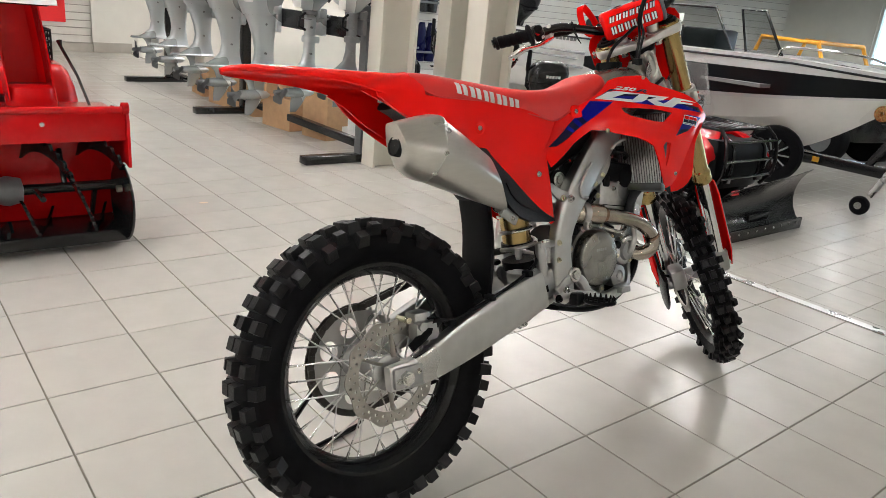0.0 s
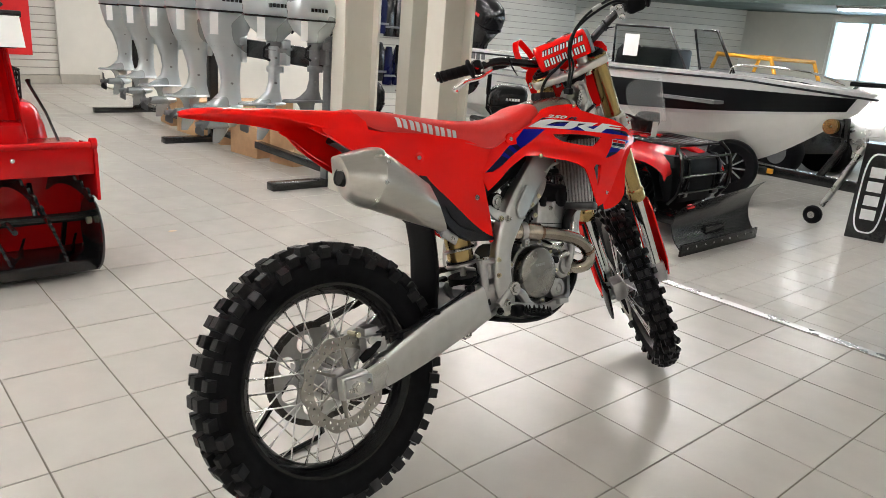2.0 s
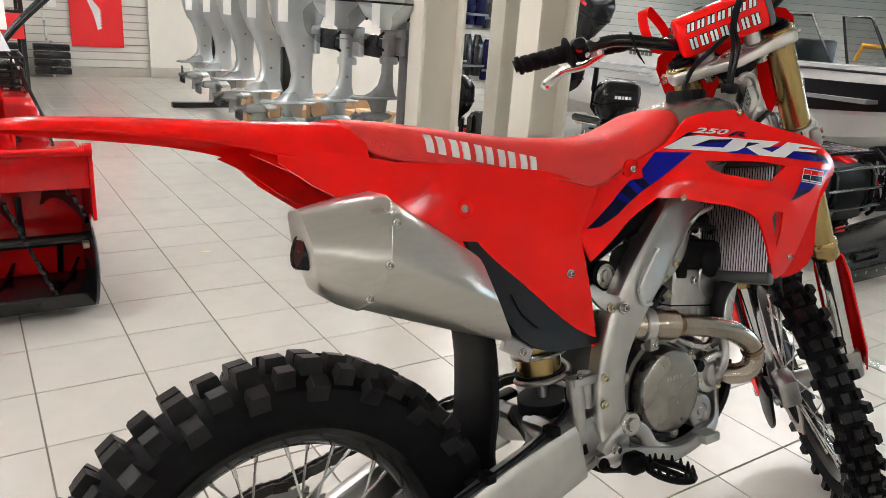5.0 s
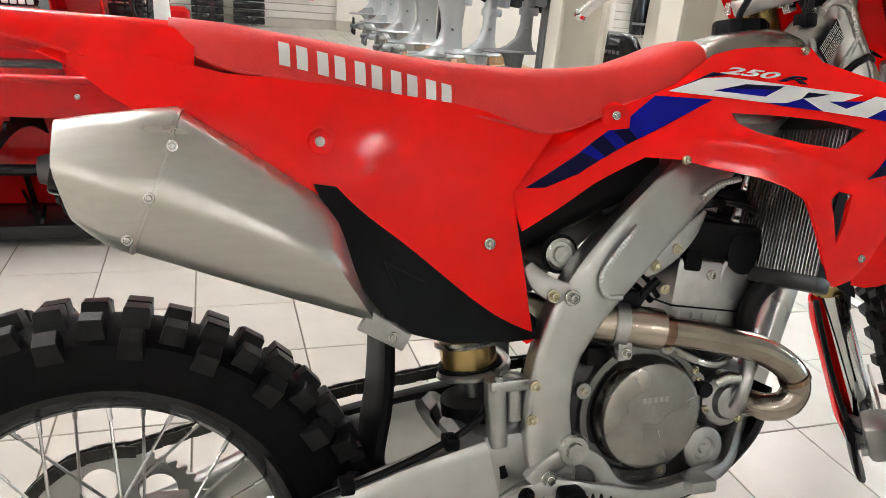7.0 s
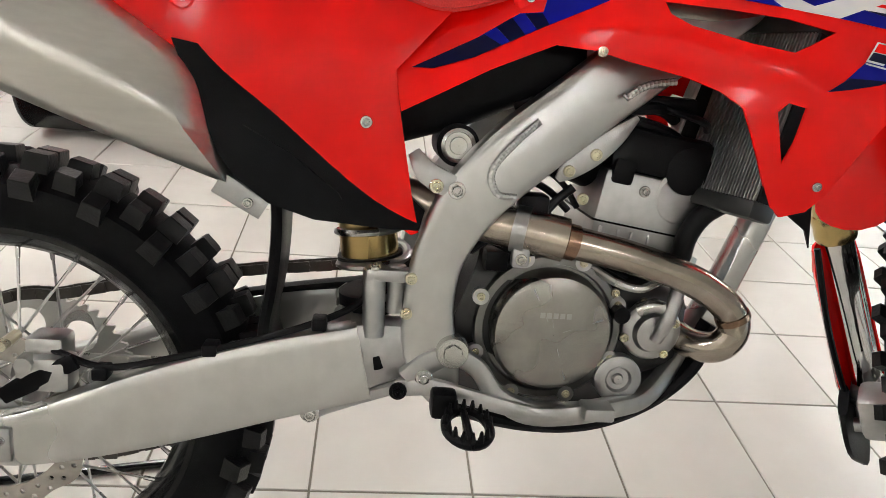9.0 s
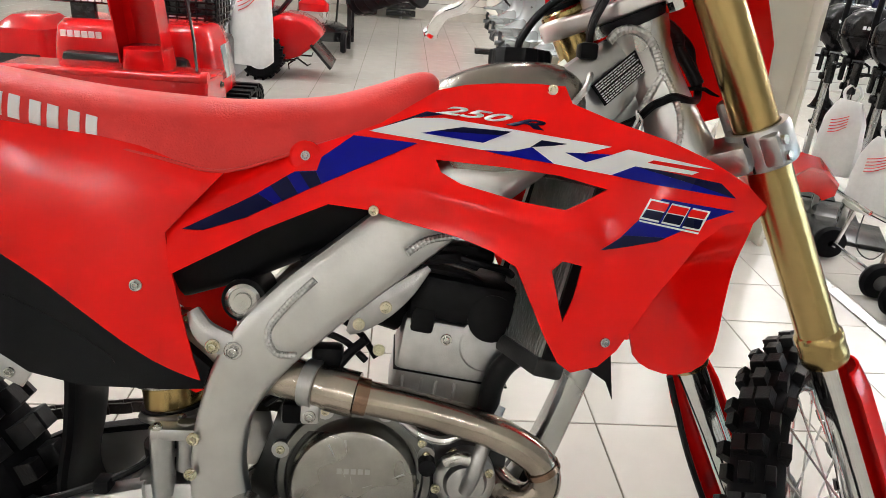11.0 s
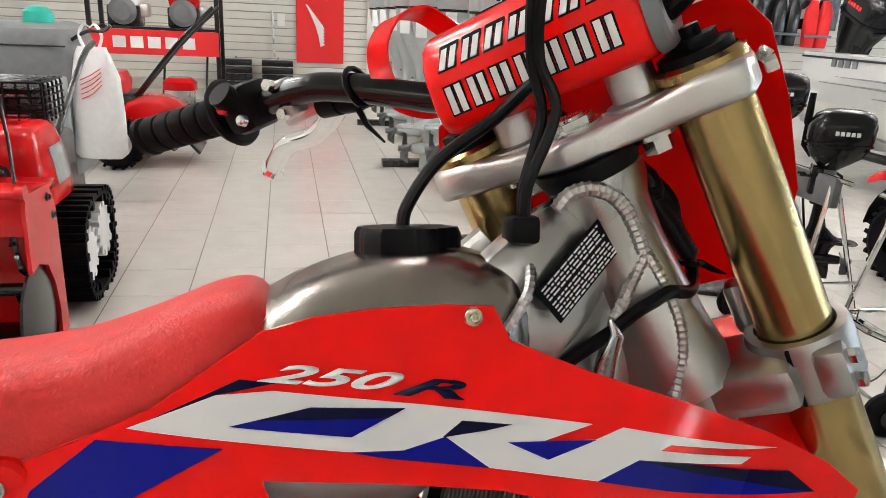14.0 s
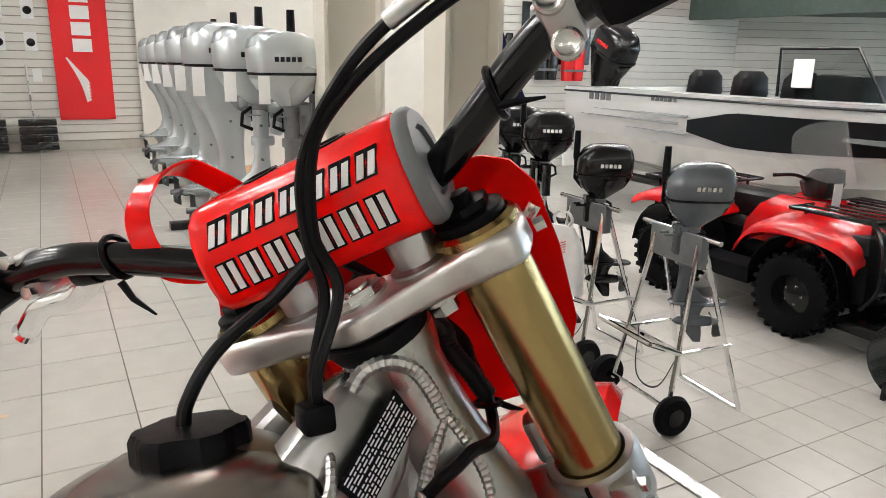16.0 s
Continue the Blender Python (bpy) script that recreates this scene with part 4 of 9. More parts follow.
part("cap_seam", loft([soft_ring(r) for r in (blend(S_SEAM, S_MID, 0.018, 0.0014), blend(S_SEAM, S_MID, 0.022, 0.0030), blend(S_SEAM, S_MID, 0.036, 0.0030), blend(S_SEAM, S_MID, 0.040, 0.0014))]), M_BRUSHED, sil, "rolled seam of the end cap", angle=50)
tip0 = V((0.146, -0.004, 0.498))
tp = bm_new()
# flat black disc stands for the shaded hollow of the pipe
add_lathe(tp, [(0.021, -0.02), (0.0215, 0.0022), (0.0205, 0.0040), (0.0185, 0.0040), (0.0175, 0.0022), (0.0005, 0.0022)], frame_to(tip0, tip0 + V((0, -0.97, 0.24))), 32)
part("tail_tip", tp, M_BLACKG, sil, "black ring and flat disc for the dark tailpipe mouth")
for c in ((0.196, 0.100, 0.524), (0.212, 0.079, 0.478), (0.196, 0.058, 0.439)):
    bolt(c, (1, 0, 0), 0.0045, sil)
part("silencer_bracket", blade([(0.150, 0.285, 0.338, 0.013, 0.004), (0.144, 0.335, 0.308, 0.012, 0.004)], 10, 4), M_CASTALU, sil)
bolt((0.150, 0.318, 0.316), (1, 0, 0), 0.005, sil)

# -- bodywork --
SIDE = soft_surface([(0.125, 0.442, 0.412), (0.140, 0.243, 0.529), (0.100, 0.41, 0.575), (0.096, 0.537, 0.546), (0.104, 0.504, 0.286), (0.112, 0.480, 0.474), (0.108, 0.20, 0.61), (0.130, 0.10, 0.56), (0.130, 0.234, 0.457), (0.086, 0.0, 0.61), (0.086, 0.05, 0.62), (0.110, 0.345, 0.370)])
side_out = [(0.537, 0.547), (0.472, 0.472), (0.480, 0.425), (0.500, 0.330), (0.512, 0.284), (0.503, 0.280), (0.465, 0.306), (0.40, 0.342), (0.33, 0.388), (0.25, 0.446), (0.17, 0.494), (0.09, 0.540), (0.035, 0.574), (0.000, 0.604), (0.000, 0.622), (0.08, 0.612), (0.150, 0.597), (0.265, 0.589), (0.399, 0.574)]
for s, f in ((1, SIDE), (-1, mirror(SIDE))):
    sp = part("side_panel", panel(side_out, [], f, 0.004, 0.03, (-s, 0, 0)), M_RED, bike, "glossy red side panel")
    if s == 1:
        recess = bm_new()
        add_lathe(recess, [(0.016, 0.004), (0.014, 0.004), (0.010, 0.0012), (0.0005, 0.0012)], mxr((SIDE(0.243, 0.529) - 0.0015, 0.243, 0.529)), 24)
        part("fixing_recess", recess, M_RED, sp)
        bolt((SIDE(0.243, 0.529) + 0.001, 0.243, 0.529), (1, 0, 0), 0.0045, sp, M_STEEL)
        bolt((SIDE(0.442, 0.412) + 0.001, 0.442, 0.412), (1, 0, 0), 0.006, sp, label="zinc flange bolt")
INNER = soft_surface([(0.150, 0.250, 0.45), (0.158, 0.285, 0.37), (0.150, 0.34, 0.33), (0.136, 0.39, 0.31), (0.114, 0.475, 0.30), (0.098, 0.52, 0.30), (0.096, 0.47, 0.36), (0.108, 0.40, 0.40), (0.122, 0.30, 0.46)])
part("inner_panel", panel([(0.235, 0.485), (0.245, 0.462), (0.262, 0.425), (0.285, 0.372), (0.305, 0.345), (0.340, 0.318), (0.390, 0.300), (0.475, 0.289), (0.512, 0.287), (0.518, 0.310), (0.49, 0.335), (0.42, 0.385), (0.35, 0.425), (0.27, 0.480)], [], INNER, 0.02, 0.03), M_BLACKP, bike, "matt black heat shield under the side panel")
part("panel_recess", panel([(0.310, 0.400), (0.322, 0.372), (0.355, 0.345), (0.420, 0.322), (0.415, 0.330), (0.360, 0.372)], [], lambda y, z: INNER(y, z) + 0.0025, 0.003, 0.03), M_BLACKP, bike)

SHROUD = soft_surface([(0.074, 0.621, 0.565), (0.105, 0.70, 0.51), (0.162, 0.969, 0.38), (0.130, 1.140, 0.541), (0.126, 1.150, 0.536), (0.083, 0.896, 0.656), (0.119, 0.700, 0.599), (0.119, 0.753, 0.599), (0.113, 0.844, 0.608), (0.172, 1.056, 0.584), (0.176, 0.947, 0.492), (0.186, 1.078, 0.550),
                       (0.161, 0.910, 0.526), (0.154, 0.917, 0.403), (0.160, 0.930, 0.468), (0.140, 0.954, 0.338), (0.101, 0.742, 0.584), (0.112, 0.480, 0.474)])
SHEET = SHROUD


def SHROUD(y, z):
    """The sheet with a soft ridge under the long vent."""
    line = float(np.interp(y, [0.60, 0.70, 0.77, 0.85, 0.92, 0.97], [0.538, 0.541, 0.536, 0.521, 0.503, 0.480]))
    fade = max(0.0, min(1.0, (y - 0.62) / 0.10)) * max(0.0, min(1.0, (0.985 - y) / 0.06))
    return SHEET(y, z) + 0.008 * fade * math.exp(-((z - line) / 0.017) ** 2)


shroud_out = [(0.537, 0.549), (0.592, 0.561), (0.624, 0.574), (0.675, 0.594), (0.705, 0.607), (0.740, 0.630), (0.768, 0.648), (0.800, 0.656), (0.836, 0.660), (0.880, 0.662), (0.911, 0.661), (0.918, 0.642), (0.962, 0.625), (1.020, 0.607), (1.066, 0.589), (1.110, 0.566), (1.139, 0.543), (1.126, 0.526),
              (1.087, 0.520), (1.060, 0.500), (1.040, 0.470), (1.020, 0.440), (1.000, 0.400), (0.985, 0.369), (0.966, 0.348), (0.935, 0.340), (0.918, 0.352), (0.898, 0.385), (0.878, 0.425), (0.860, 0.462), (0.832, 0.478), (0.795, 0.490), (0.733, 0.502), (0.698, 0.511), (0.651, 0.514), (0.579, 0.481), (0.480, 0.427), (0.471, 0.472)]
vent1 = [(0.768, 0.571), (0.840, 0.568), (0.902, 0.563), (0.954, 0.552), (0.930, 0.537), (0.910, 0.527), (0.861, 0.533), (0.796, 0.547), (0.774, 0.558)]
vent2 = [(0.899, 0.461), (0.910, 0.472), (0.932, 0.468), (0.926, 0.430), (0.917, 0.403), (0.911, 0.420)]
shrouds = []
for s, f in ((1, SHROUD), (-1, mirror(SHROUD))):
    sh = part("shroud", panel(shroud_out, [vent1, vent2], f, 0.004, 0.013, (-s, 0, 0)), M_RED, bike, "glossy red radiator shroud with blue and white graphics")
    shrouds.append(sh)
shroud = shrouds[0]


def WING(y, z):
    """A scoop that hollows inwards below and meets the shroud's sheet above."""
    base = 0.064 + 0.060 * ((y - 1.045) / 0.075) ** 2
    t = max(0.0, min(1.0, (z - 0.450 - 0.25 * (y - 1.06)) / 0.070))
    t = t * t * (3 - 2 * t)
    return base + (SHEET(y, z) - 0.003 - base) * t


for s, f in ((1, WING), (-1, mirror(WING))):
    part("shroud_wing", panel([(1.036, 0.337), (1.022, 0.385), (1.020, 0.415), (1.035, 0.455), (1.055, 0.490), (1.082, 0.5185), (1.105, 0.524), (1.127, 0.527), (1.123, 0.487), (1.120, 0.455), (1.118, 0.420), (1.117, 0.390), (1.115, 0.363), (1.109, 0.343), (1.100, 0.329), (1.088, 0.320), (1.074, 0.317), (1.058, 0.320), (1.045, 0.327)], [], f, 0.004, 0.008, (-s, 0, 0)), M_RED, bike, "curved red lower wing of the shroud")
for c, m_ in (((SHROUD(0.621, 0.565) + 0.004, 0.621, 0.565), M_STEEL), ((SHROUD(0.700, 0.511) + 0.001, 0.702, 0.511), M_GOLDBOLT), ((SHROUD(0.969, 0.38) + 0.001, 0.969, 0.380), M_ZINC), ((SHROUD(0.9, 0.655) + 0.004, 0.896, 0.656), M_GOLDBOLT)):
    bolt(c, (1, 0, 0), 0.0048, shroud, m_)
boss = bm_new()
add_lathe(boss, [(0.019, -0.02), (0.019, 0.001), (0.016, 0.0035), (0.0005, 0.0035)], mxr((SHROUD(0.621, 0.565), 0.621, 0.563)), 28)
part("fixing_boss", boss, M_RED, shroud)


def decal(name, outline, mat, lift, label="", surf=None, parent=None):
    f = surf or SHROUD
    return part(name, panel(outline, [], lambda y, z: f(y, z) + 0.0008 + lift * 0.6, 0.0006, 0.02), mat, parent or shroud, label)


# graphics as plain shapes in their colours
decal("decal", [(0.4893, 0.4763), (0.5141, 0.4773), (0.5602, 0.4935), (0.6339, 0.5318), (0.6965, 0.5626), (0.7467, 0.5875), (0.6747, 0.5913), (0.6396, 0.5645), (0.6352, 0.5496), (0.6096, 0.5464), (0.5624, 0.5154)], M_BLUE, 0.0012, "blue graphic stripe")
decal("decal", [(0.4893, 0.4763), (0.5141, 0.4773), (0.5602, 0.4935), (0.5900, 0.5090), (0.5700, 0.5195), (0.5624, 0.5154)], M_NAVY, 0.0020)
decal("decal", [(0.5990, 0.5136), (0.6160, 0.5225), (0.6010, 0.5410), (0.5830, 0.5290)], M_NAVY, 0.0020)
decal("decal", [(0.6290, 0.5292), (0.6420, 0.5360), (0.6340, 0.5490), (0.6150, 0.5465)], M_NAVY, 0.0020)
decal("decal", [(0.6947, 0.598), (0.7558, 0.6233), (0.7765, 0.6211), (0.7418, 0.615)], M_NAVY, 0.0010)
decal("decal", [(0.6921, 0.5975), (0.7418, 0.615), (0.7751, 0.6171), (0.8629, 0.6082), (0.9576, 0.5977), (0.9271, 0.5884), (0.9582, 0.5895), (0.9747, 0.596), (1.069, 0.5806), (1.0447, 0.582), (1.0008, 0.5865), (0.9939, 0.5834), (1.0503, 0.577), (1.043, 0.5737), (0.9813, 0.5787), (0.9564, 0.5677), (0.8958, 0.5754), (0.8724, 0.5916), (0.8478, 0.5852), (0.8176, 0.585), (0.7086, 0.5956)], M_WHITE, 0.0014, "white graphic band")
decal("decal", [(0.7501, 0.599), (0.796, 0.6084), (0.8504, 0.6069), (0.8188, 0.5927)], M_BLUE, 0.0024)
decal("decal", [(0.7656, 0.6023), (0.796, 0.6084), (0.8504, 0.6069), (0.8398, 0.6021)], M_NAVY, 0.0032)
decal("decal", [(0.8707, 0.5915), (0.8829, 0.5998), (0.9113, 0.5975), (0.8962, 0.5946)], M_NAVY, 0.0024)
decal("decal", [(0.9079, 0.5883), (0.9582, 0.5895), (0.9295, 0.5793)], M_BLUE, 0.0024)
decal("decal", [(0.8194, 0.5844), (0.8478, 0.5852), (0.8724, 0.5916), (0.8958, 0.5754), (0.8391, 0.5813)], M_BLUE, 0.0020)
decal("decal", [(0.9564, 0.5677), (0.9813, 0.5787), (1.0059, 0.5766), (1.0771, 0.5661), (1.0968, 0.5505), (0.9992, 0.5613)], M_BLUE, 0.0020)
decal("decal", [(0.9813, 0.5787), (1.0059, 0.5766), (1.0771, 0.5661), (1.0968, 0.5505), (1.0451, 0.5637)], M_NAVY, 0.0028)
decal("decal", [(0.9482, 0.4877), (0.9684, 0.5006), (0.9899, 0.524), (1.0117, 0.5465), (1.0971, 0.5365), (1.066, 0.5261), (1.0367, 0.513), (1.0105, 0.5001), (0.9758, 0.4921)], M_BLUE, 0.0012, "blue graphic patch")
decal("decal", [(0.9482, 0.4877), (0.9684, 0.5006), (0.9740, 0.5047), (1.0200, 0.5046), (1.0105, 0.5001), (0.9758, 0.4921)], M_NAVY, 0.0020)
for k in range(3):
    # three letter-sized blocks, red above and navy below on a white edge
    a, b = 0.345 * k, 0.345 * k + 0.30
    row = lambda p, q: [(p[0] + (q[0] - p[0]) * u, p[1] + (q[1] - p[1]) * u) for u in (a, b)]
    for lo, hi, mat, lift in (((0.9882, 0.5239, 1.0577, 0.5133), (0.9985, 0.5460, 1.0680, 0.5353), M_WHITE, 0.0028), ((0.9905, 0.5258, 1.0566, 0.5154), (0.9950, 0.5342, 1.0603, 0.5256), M_NAVY, 0.0036), ((0.9955, 0.5352, 1.0608, 0.5266), (0.9998, 0.5440, 1.0650, 0.5340), M_RED, 0.0036)):
        p_, q_ = row(lo[:2], lo[2:]), row(hi[:2], hi[2:])
        decal("decal", [p_[0], p_[1], q_[1], q_[0]], mat, lift)
decal("decal", [(0.9878, 0.5226), (0.9886, 0.5207), (1.0557, 0.51), (1.0562, 0.5120)], M_WHITE, 0.0028)


def lettering(text, bl, br, tr, tl, mat, lift):
    """Slanted characters laid on the shroud between four corners (y, z)."""
    cu = bpy.data.curves.new("lettering", "FONT")
    cu.body = text
    cu.offset, cu.shear = 0.022, 0.30
    holder = bpy.data.objects.new("lettering_source", cu)
    me = bpy.data.meshes.new_from_object(holder)
    bpy.data.objects.remove(holder)
    bm = bm_new()
    bm.from_mesh(me)
    bpy.data.meshes.remove(me)
    x0, x1 = min(v.co.x for v in bm.verts), max(v.co.x for v in bm.verts)
    y0, y1 = min(v.co.y for v in bm.verts), max(v.co.y for v in bm.verts)
    for v in bm.verts:
        u, w = (v.co.x - x0) / (x1 - x0), (v.co.y - y0) / (y1 - y0)
        y = (bl[0] * (1 - u) + br[0] * u) * (1 - w) + (tl[0] * (1 - u) + tr[0] * u) * w
        z = (bl[1] * (1 - u) + br[1] * u) * (1 - w) + (tl[1] * (1 - u) + tr[1] * u) * w
        v.co = V((SHROUD(y, z) + lift, y, z))
    bmesh.ops.solidify(bm, geom=bm.faces[:], thickness=0.0004)
    return part("lettering", bm, mat, shroud, "slanted number on the shroud", smooth=False)


lettering("250", (0.7655, 0.6224), (0.8440, 0.6160), (0.8535, 0.6250), (0.7750, 0.6320), M_WHITE, 0.0016)
lettering("R", (0.8440, 0.6143), (0.8866, 0.6105), (0.8879, 0.6205), (0.8587, 0.6226), M_NAVY, 0.0016)

# seat
seat_rows = [(0.095, 0.660, 0.080, 0.630), (0.15, 0.657, 0.098, 0.602), (0.22, 0.648, 0.104, 0.592), (0.36, 0.631, 0.104, 0.572), (0.46, 0.625, 0.102, 0.553), (0.535, 0.624, 0.097, 0.542), (0.63, 0.633, 0.080, 0.575), (0.69, 0.650, 0.080, 0.594), (0.735, 0.667, 0.078, 0.606), (0.760, 0.670, 0.074, 0.612), (0.773, 0.660, 0.066, 0.618)]
secs = []
pts = spline([(r[0], r[1], 0) for r in seat_rows], 5)
ws = spline([(r[2], r[3], 0) for r in seat_rows], 5)
for p, w in zip(pts, ws):
    y, zt, hw, zb = p.x, p.y, w.x, w.y
    ring = [V((x * hw, y, zb + (zt - zb) * h)) for x, h in ((1.0, 0.0), (1.0, 0.30), (0.97, 0.55), (0.86, 0.80), (0.66, 0.94), (0.33, 1.0), (0, 1.01), (-0.33, 1.0), (-0.66, 0.94), (-0.86, 0.80), (-0.97, 0.55), (-1.0, 0.30), (-1.0, 0.0), (-0.5, 0.0), (0.5, 0.0))]
    secs.append(ring)
seat = part("seat", loft(secs), M_SEAT, bike, "long red gripper vinyl seat", angle=60)
part("seat_piping", add_tube(bm_new(), [s[0] + V((0.0005, 0, 0.001)) for s in secs], 0.0022, 6), M_SEAT, seat)


def seat_x(y, z):
    ys = [r[0] for r in seat_rows]
    zt, hw, zb = (float(np.interp(y, ys, [r[i] for r in seat_rows])) for i in (1, 2, 3))
    h = (z - zb) / (zt - zb)
    return hw * float(np.interp(h, [0, 0.3, 0.55, 0.8, 0.94, 1.0], [1, 1, 0.97, 0.86, 0.66, 0.33]))


def seat_mark(pz):
    return part("white_block", panel(pz, [], lambda y, z: seat_x(y, z) + 0.0022, 0.002, 0.012), M_WHITE, seat, "white printed block of the maker's mark")


for k in range(5):
    for f in (0.0, 0.0185):
        y0 = 0.205 + 0.0405 * k + f
        zz = 0.622 - 0.0085 * k - 0.2 * f
        seat_mark([(y0, zz - 0.013), (y0, zz + 0.012), (y0 + 0.0115, zz + 0.0095), (y0 + 0.0115, zz - 0.0155)])

# rear fender
fr_rows = [(-0.300, 0.6635, 0.006, 0.659), (-0.285, 0.667, 0.034, 0.657), (-0.25, 0.668, 0.056, 0.654), (-0.19, 0.666, 0.070, 0.649), (-0.09, 0.662, 0.080, 0.637), (-0.01, 0.658, 0.088, 0.619), (0.05, 0.656, 0.096, 0.598), (0.12, 0.654, 0.102, 0.574)]
secs = []
pp = spline([(r[0], r[1], 0) for r in fr_rows], 4)
ww = spline([(r[2], r[3], 0) for r in fr_rows], 4)
for p, w in zip(pp, ww):
    y, zt, hw, zb = p.x, p.y, w.x, w.y
    outer = [(1.0, 0.0), (0.97, 0.35), (0.88, 0.62), (0.80, 0.85), (0.68, 0.97), (0.40, 1.0), (0.0, 1.02), (-0.40, 1.0), (-0.68, 0.97), (-0.80, 0.85), (-0.88, 0.62), (-0.97, 0.35), (-1.0, 0.0)]
    ring = [V((x * hw, y, zb + (zt - zb) * h)) for x, h in outer]
    ring += [V((x * hw * 0.97, y, zb + (zt - zb) * h - 0.003)) for x, h in outer[::-1]]
    secs.append(ring)
fender = part("rear_fender", loft(secs), M_RED, bike, "long pointed red rear fender", angle=40)
part("fender_mark", panel([(-0.268, 0.070), (-0.215, 0.076), (-0.190, 0.072), (-0.190, 0.066), (-0.235, 0.062)], [], lambda y, z: 0.0, 0.0008, 0.05), M_WHITE, fender, "small white wing-shaped mark", m=Matrix(((0, 0, -1, 0), (0, 1, 0, 0), (1, 0, 0, 0.6605), (0, 0, 0, 1))) @ Matrix.Rotation(0, 4, "X"))
# under-fender extension beside the silencer
EXT = lambda y, z: 0.086 + 0.10 * max(0.0, y) - 0.25 * (z - 0.57)
for s, f in ((1, EXT), (-1, mirror(EXT))):
    part("fender_side", panel([(-0.03, 0.616), (0.02, 0.590), (0.06, 0.562), (0.09, 0.545), (0.16, 0.510), (0.17, 0.59), (0.06, 0.616), (-0.01, 0.622)], [], f, 0.004, 0.03, (-s, 0, 0)), M_RED, fender)
part("mud_flap", blade_smooth([(0.0, 0.330, 0.36, 0.010, 0.056), (0.0, 0.338, 0.28, 0.010, 0.056), (0.0, 0.335, 0.20, 0.010, 0.058), (0.0, 0.325, 0.12, 0.010, 0.055), (0.0, 0.345, 0.07, 0.012, 0.05)], 5, 14, 4), M_BLACKP, bike, "black rear mud flap between swingarm and silencer")
part("inner_fender", blade_smooth([(0.0, 0.09, 0.590, 0.010, 0.05), (0.0, 0.15, 0.56, 0.014, 0.06), (0.0, 0.24, 0.47, 0.014, 0.06), (0.0, 0.326, 0.36, 0.012, 0.056)], 5, 14, 4), M_BLACKP, bike, "black inner fender")

# shock and rear brake cylinder
coil = bm_new()
add_tube(coil, [V((0.02 + 0.046 * math.cos(k * 0.3), 0.466 - 0.095 * (k * 0.0021) + 0.046 * math.sin(k * 0.3), 0.185 + k * 0.0021)) for k in range(84)], 0.0056, 8)
shock = part("shock_spring", coil, M_STEEL, bike, "bright coil of the shock absorber")
part("shock_body", tube([(0.02, 0.456, 0.236), (0.02, 0.440, 0.350)], 0.038, 24), M_GOLD, shock, "bronze shock absorber body")
part("spring_seat", tube([(0.02, 0.458, 0.222), (0.02, 0.456, 0.236)], 0.043, 24), M_BLACKP, shock)
part("shock_rod", tube([(0.02, 0.472, 0.10), (0.02, 0.457, 0.23)], 0.009, 14), M_STEEL, shock)
part("shock_lower_seat", tube([(0.02, 0.470, 0.165), (0.02, 0.467, 0.188)], 0.050, 24), M_BLACKP, shock)
res = bm_new()
add_cyl(res, (0.0, 0.553, 0.388), (0.082, 0.553, 0.390), 0.026, n=28)
part("shock_reservoir", res, M_BLACKP, bike, "black shock reservoir")
adj = bm_new()
add_lathe(adj, [(0.021, -0.01), (0.021, 0.004), (0.017, 0.006), (0.016, 0.003), (0.011, 0.003), (0.010, 0.007), (0.0005, 0.007)], mxr((0.083, 0.553, 0.390)), 28)
part("shock_adjuster", adj, M_ZINC, bike, "bright shock adjuster knob")
mc = bm_new()
add_tube(mc, [(0.098, 0.462, 0.235), (0.100, 0.466, 0.150)], 0.014, 16)
add_tube(mc, [(0.100, 0.466, 0.150), (0.100, 0.475, 0.100)], 0.006, 10)
add_tube(mc, [(0.092, 0.490, 0.240), (0.095, 0.490, 0.180)], 0.011, 14)
add_box(mc, (0.086, 0.452, 0.222), (0.112, 0.505, 0.238), 0.004)
mcy = part("rear_master_cylinder", mc, M_CASTALU, bike, "cast rear brake master cylinder")
part("rubber_boot", tube([(0.100, 0.470, 0.125), (0.100, 0.474, 0.108)], 0.010, 12), M_BLACKP, mcy)
bolt((0.112, 0.462, 0.240), (0, 0, 1), 0.005, mcy)
# footpeg and brake pedal
fp = bm_new()
add_box(fp, (0.118, 0.540, 0.062), (0.150, 0.572, 0.096), 0.006)
peg = part("footpeg", fp, M_BLACKP, bike, "black serrated steel footpeg")
ringp = bm_new()
add_tube(ringp, [V((0.150 + 0.040 + 0.042 * math.cos(a), 0.580 + 0.026 * math.sin(a), 0.075 + 0.0 * a)) for a in (2 * math.pi * k / 24 for k in range(25))], 0.006, 8, flat=1.0)
for k in range(16):
    a = 2 * math.pi * k / 16
    add_cyl(ringp, (0.190 + 0.042 * math.cos(a), 0.580 + 0.026 * math.sin(a), 0.078), (0.190 + 0.042 * math.cos(a), 0.580 + 0.026 * math.sin(a), 0.091), 0.0045, 0.0015, n=6)
add_tube(ringp, [(0.150, 0.580, 0.075), (0.230, 0.580, 0.075)], 0.005, 8)
part("peg_platform", ringp, M_BLACKP, peg)
pedal = part("brake_pedal", blade_smooth([(0.108, 0.500, 0.085, 0.012, 0.008), (0.118, 0.54, 0.092, 0.012, 0.007), (0.124, 0.60, 0.080, 0.011, 0.006), (0.122, 0.68, 0.062, 0.010, 0.006), (0.118, 0.745, 0.066, 0.010, 0.006)], 4, 12, 3), M_CASTALU, bike, "forged brake pedal")
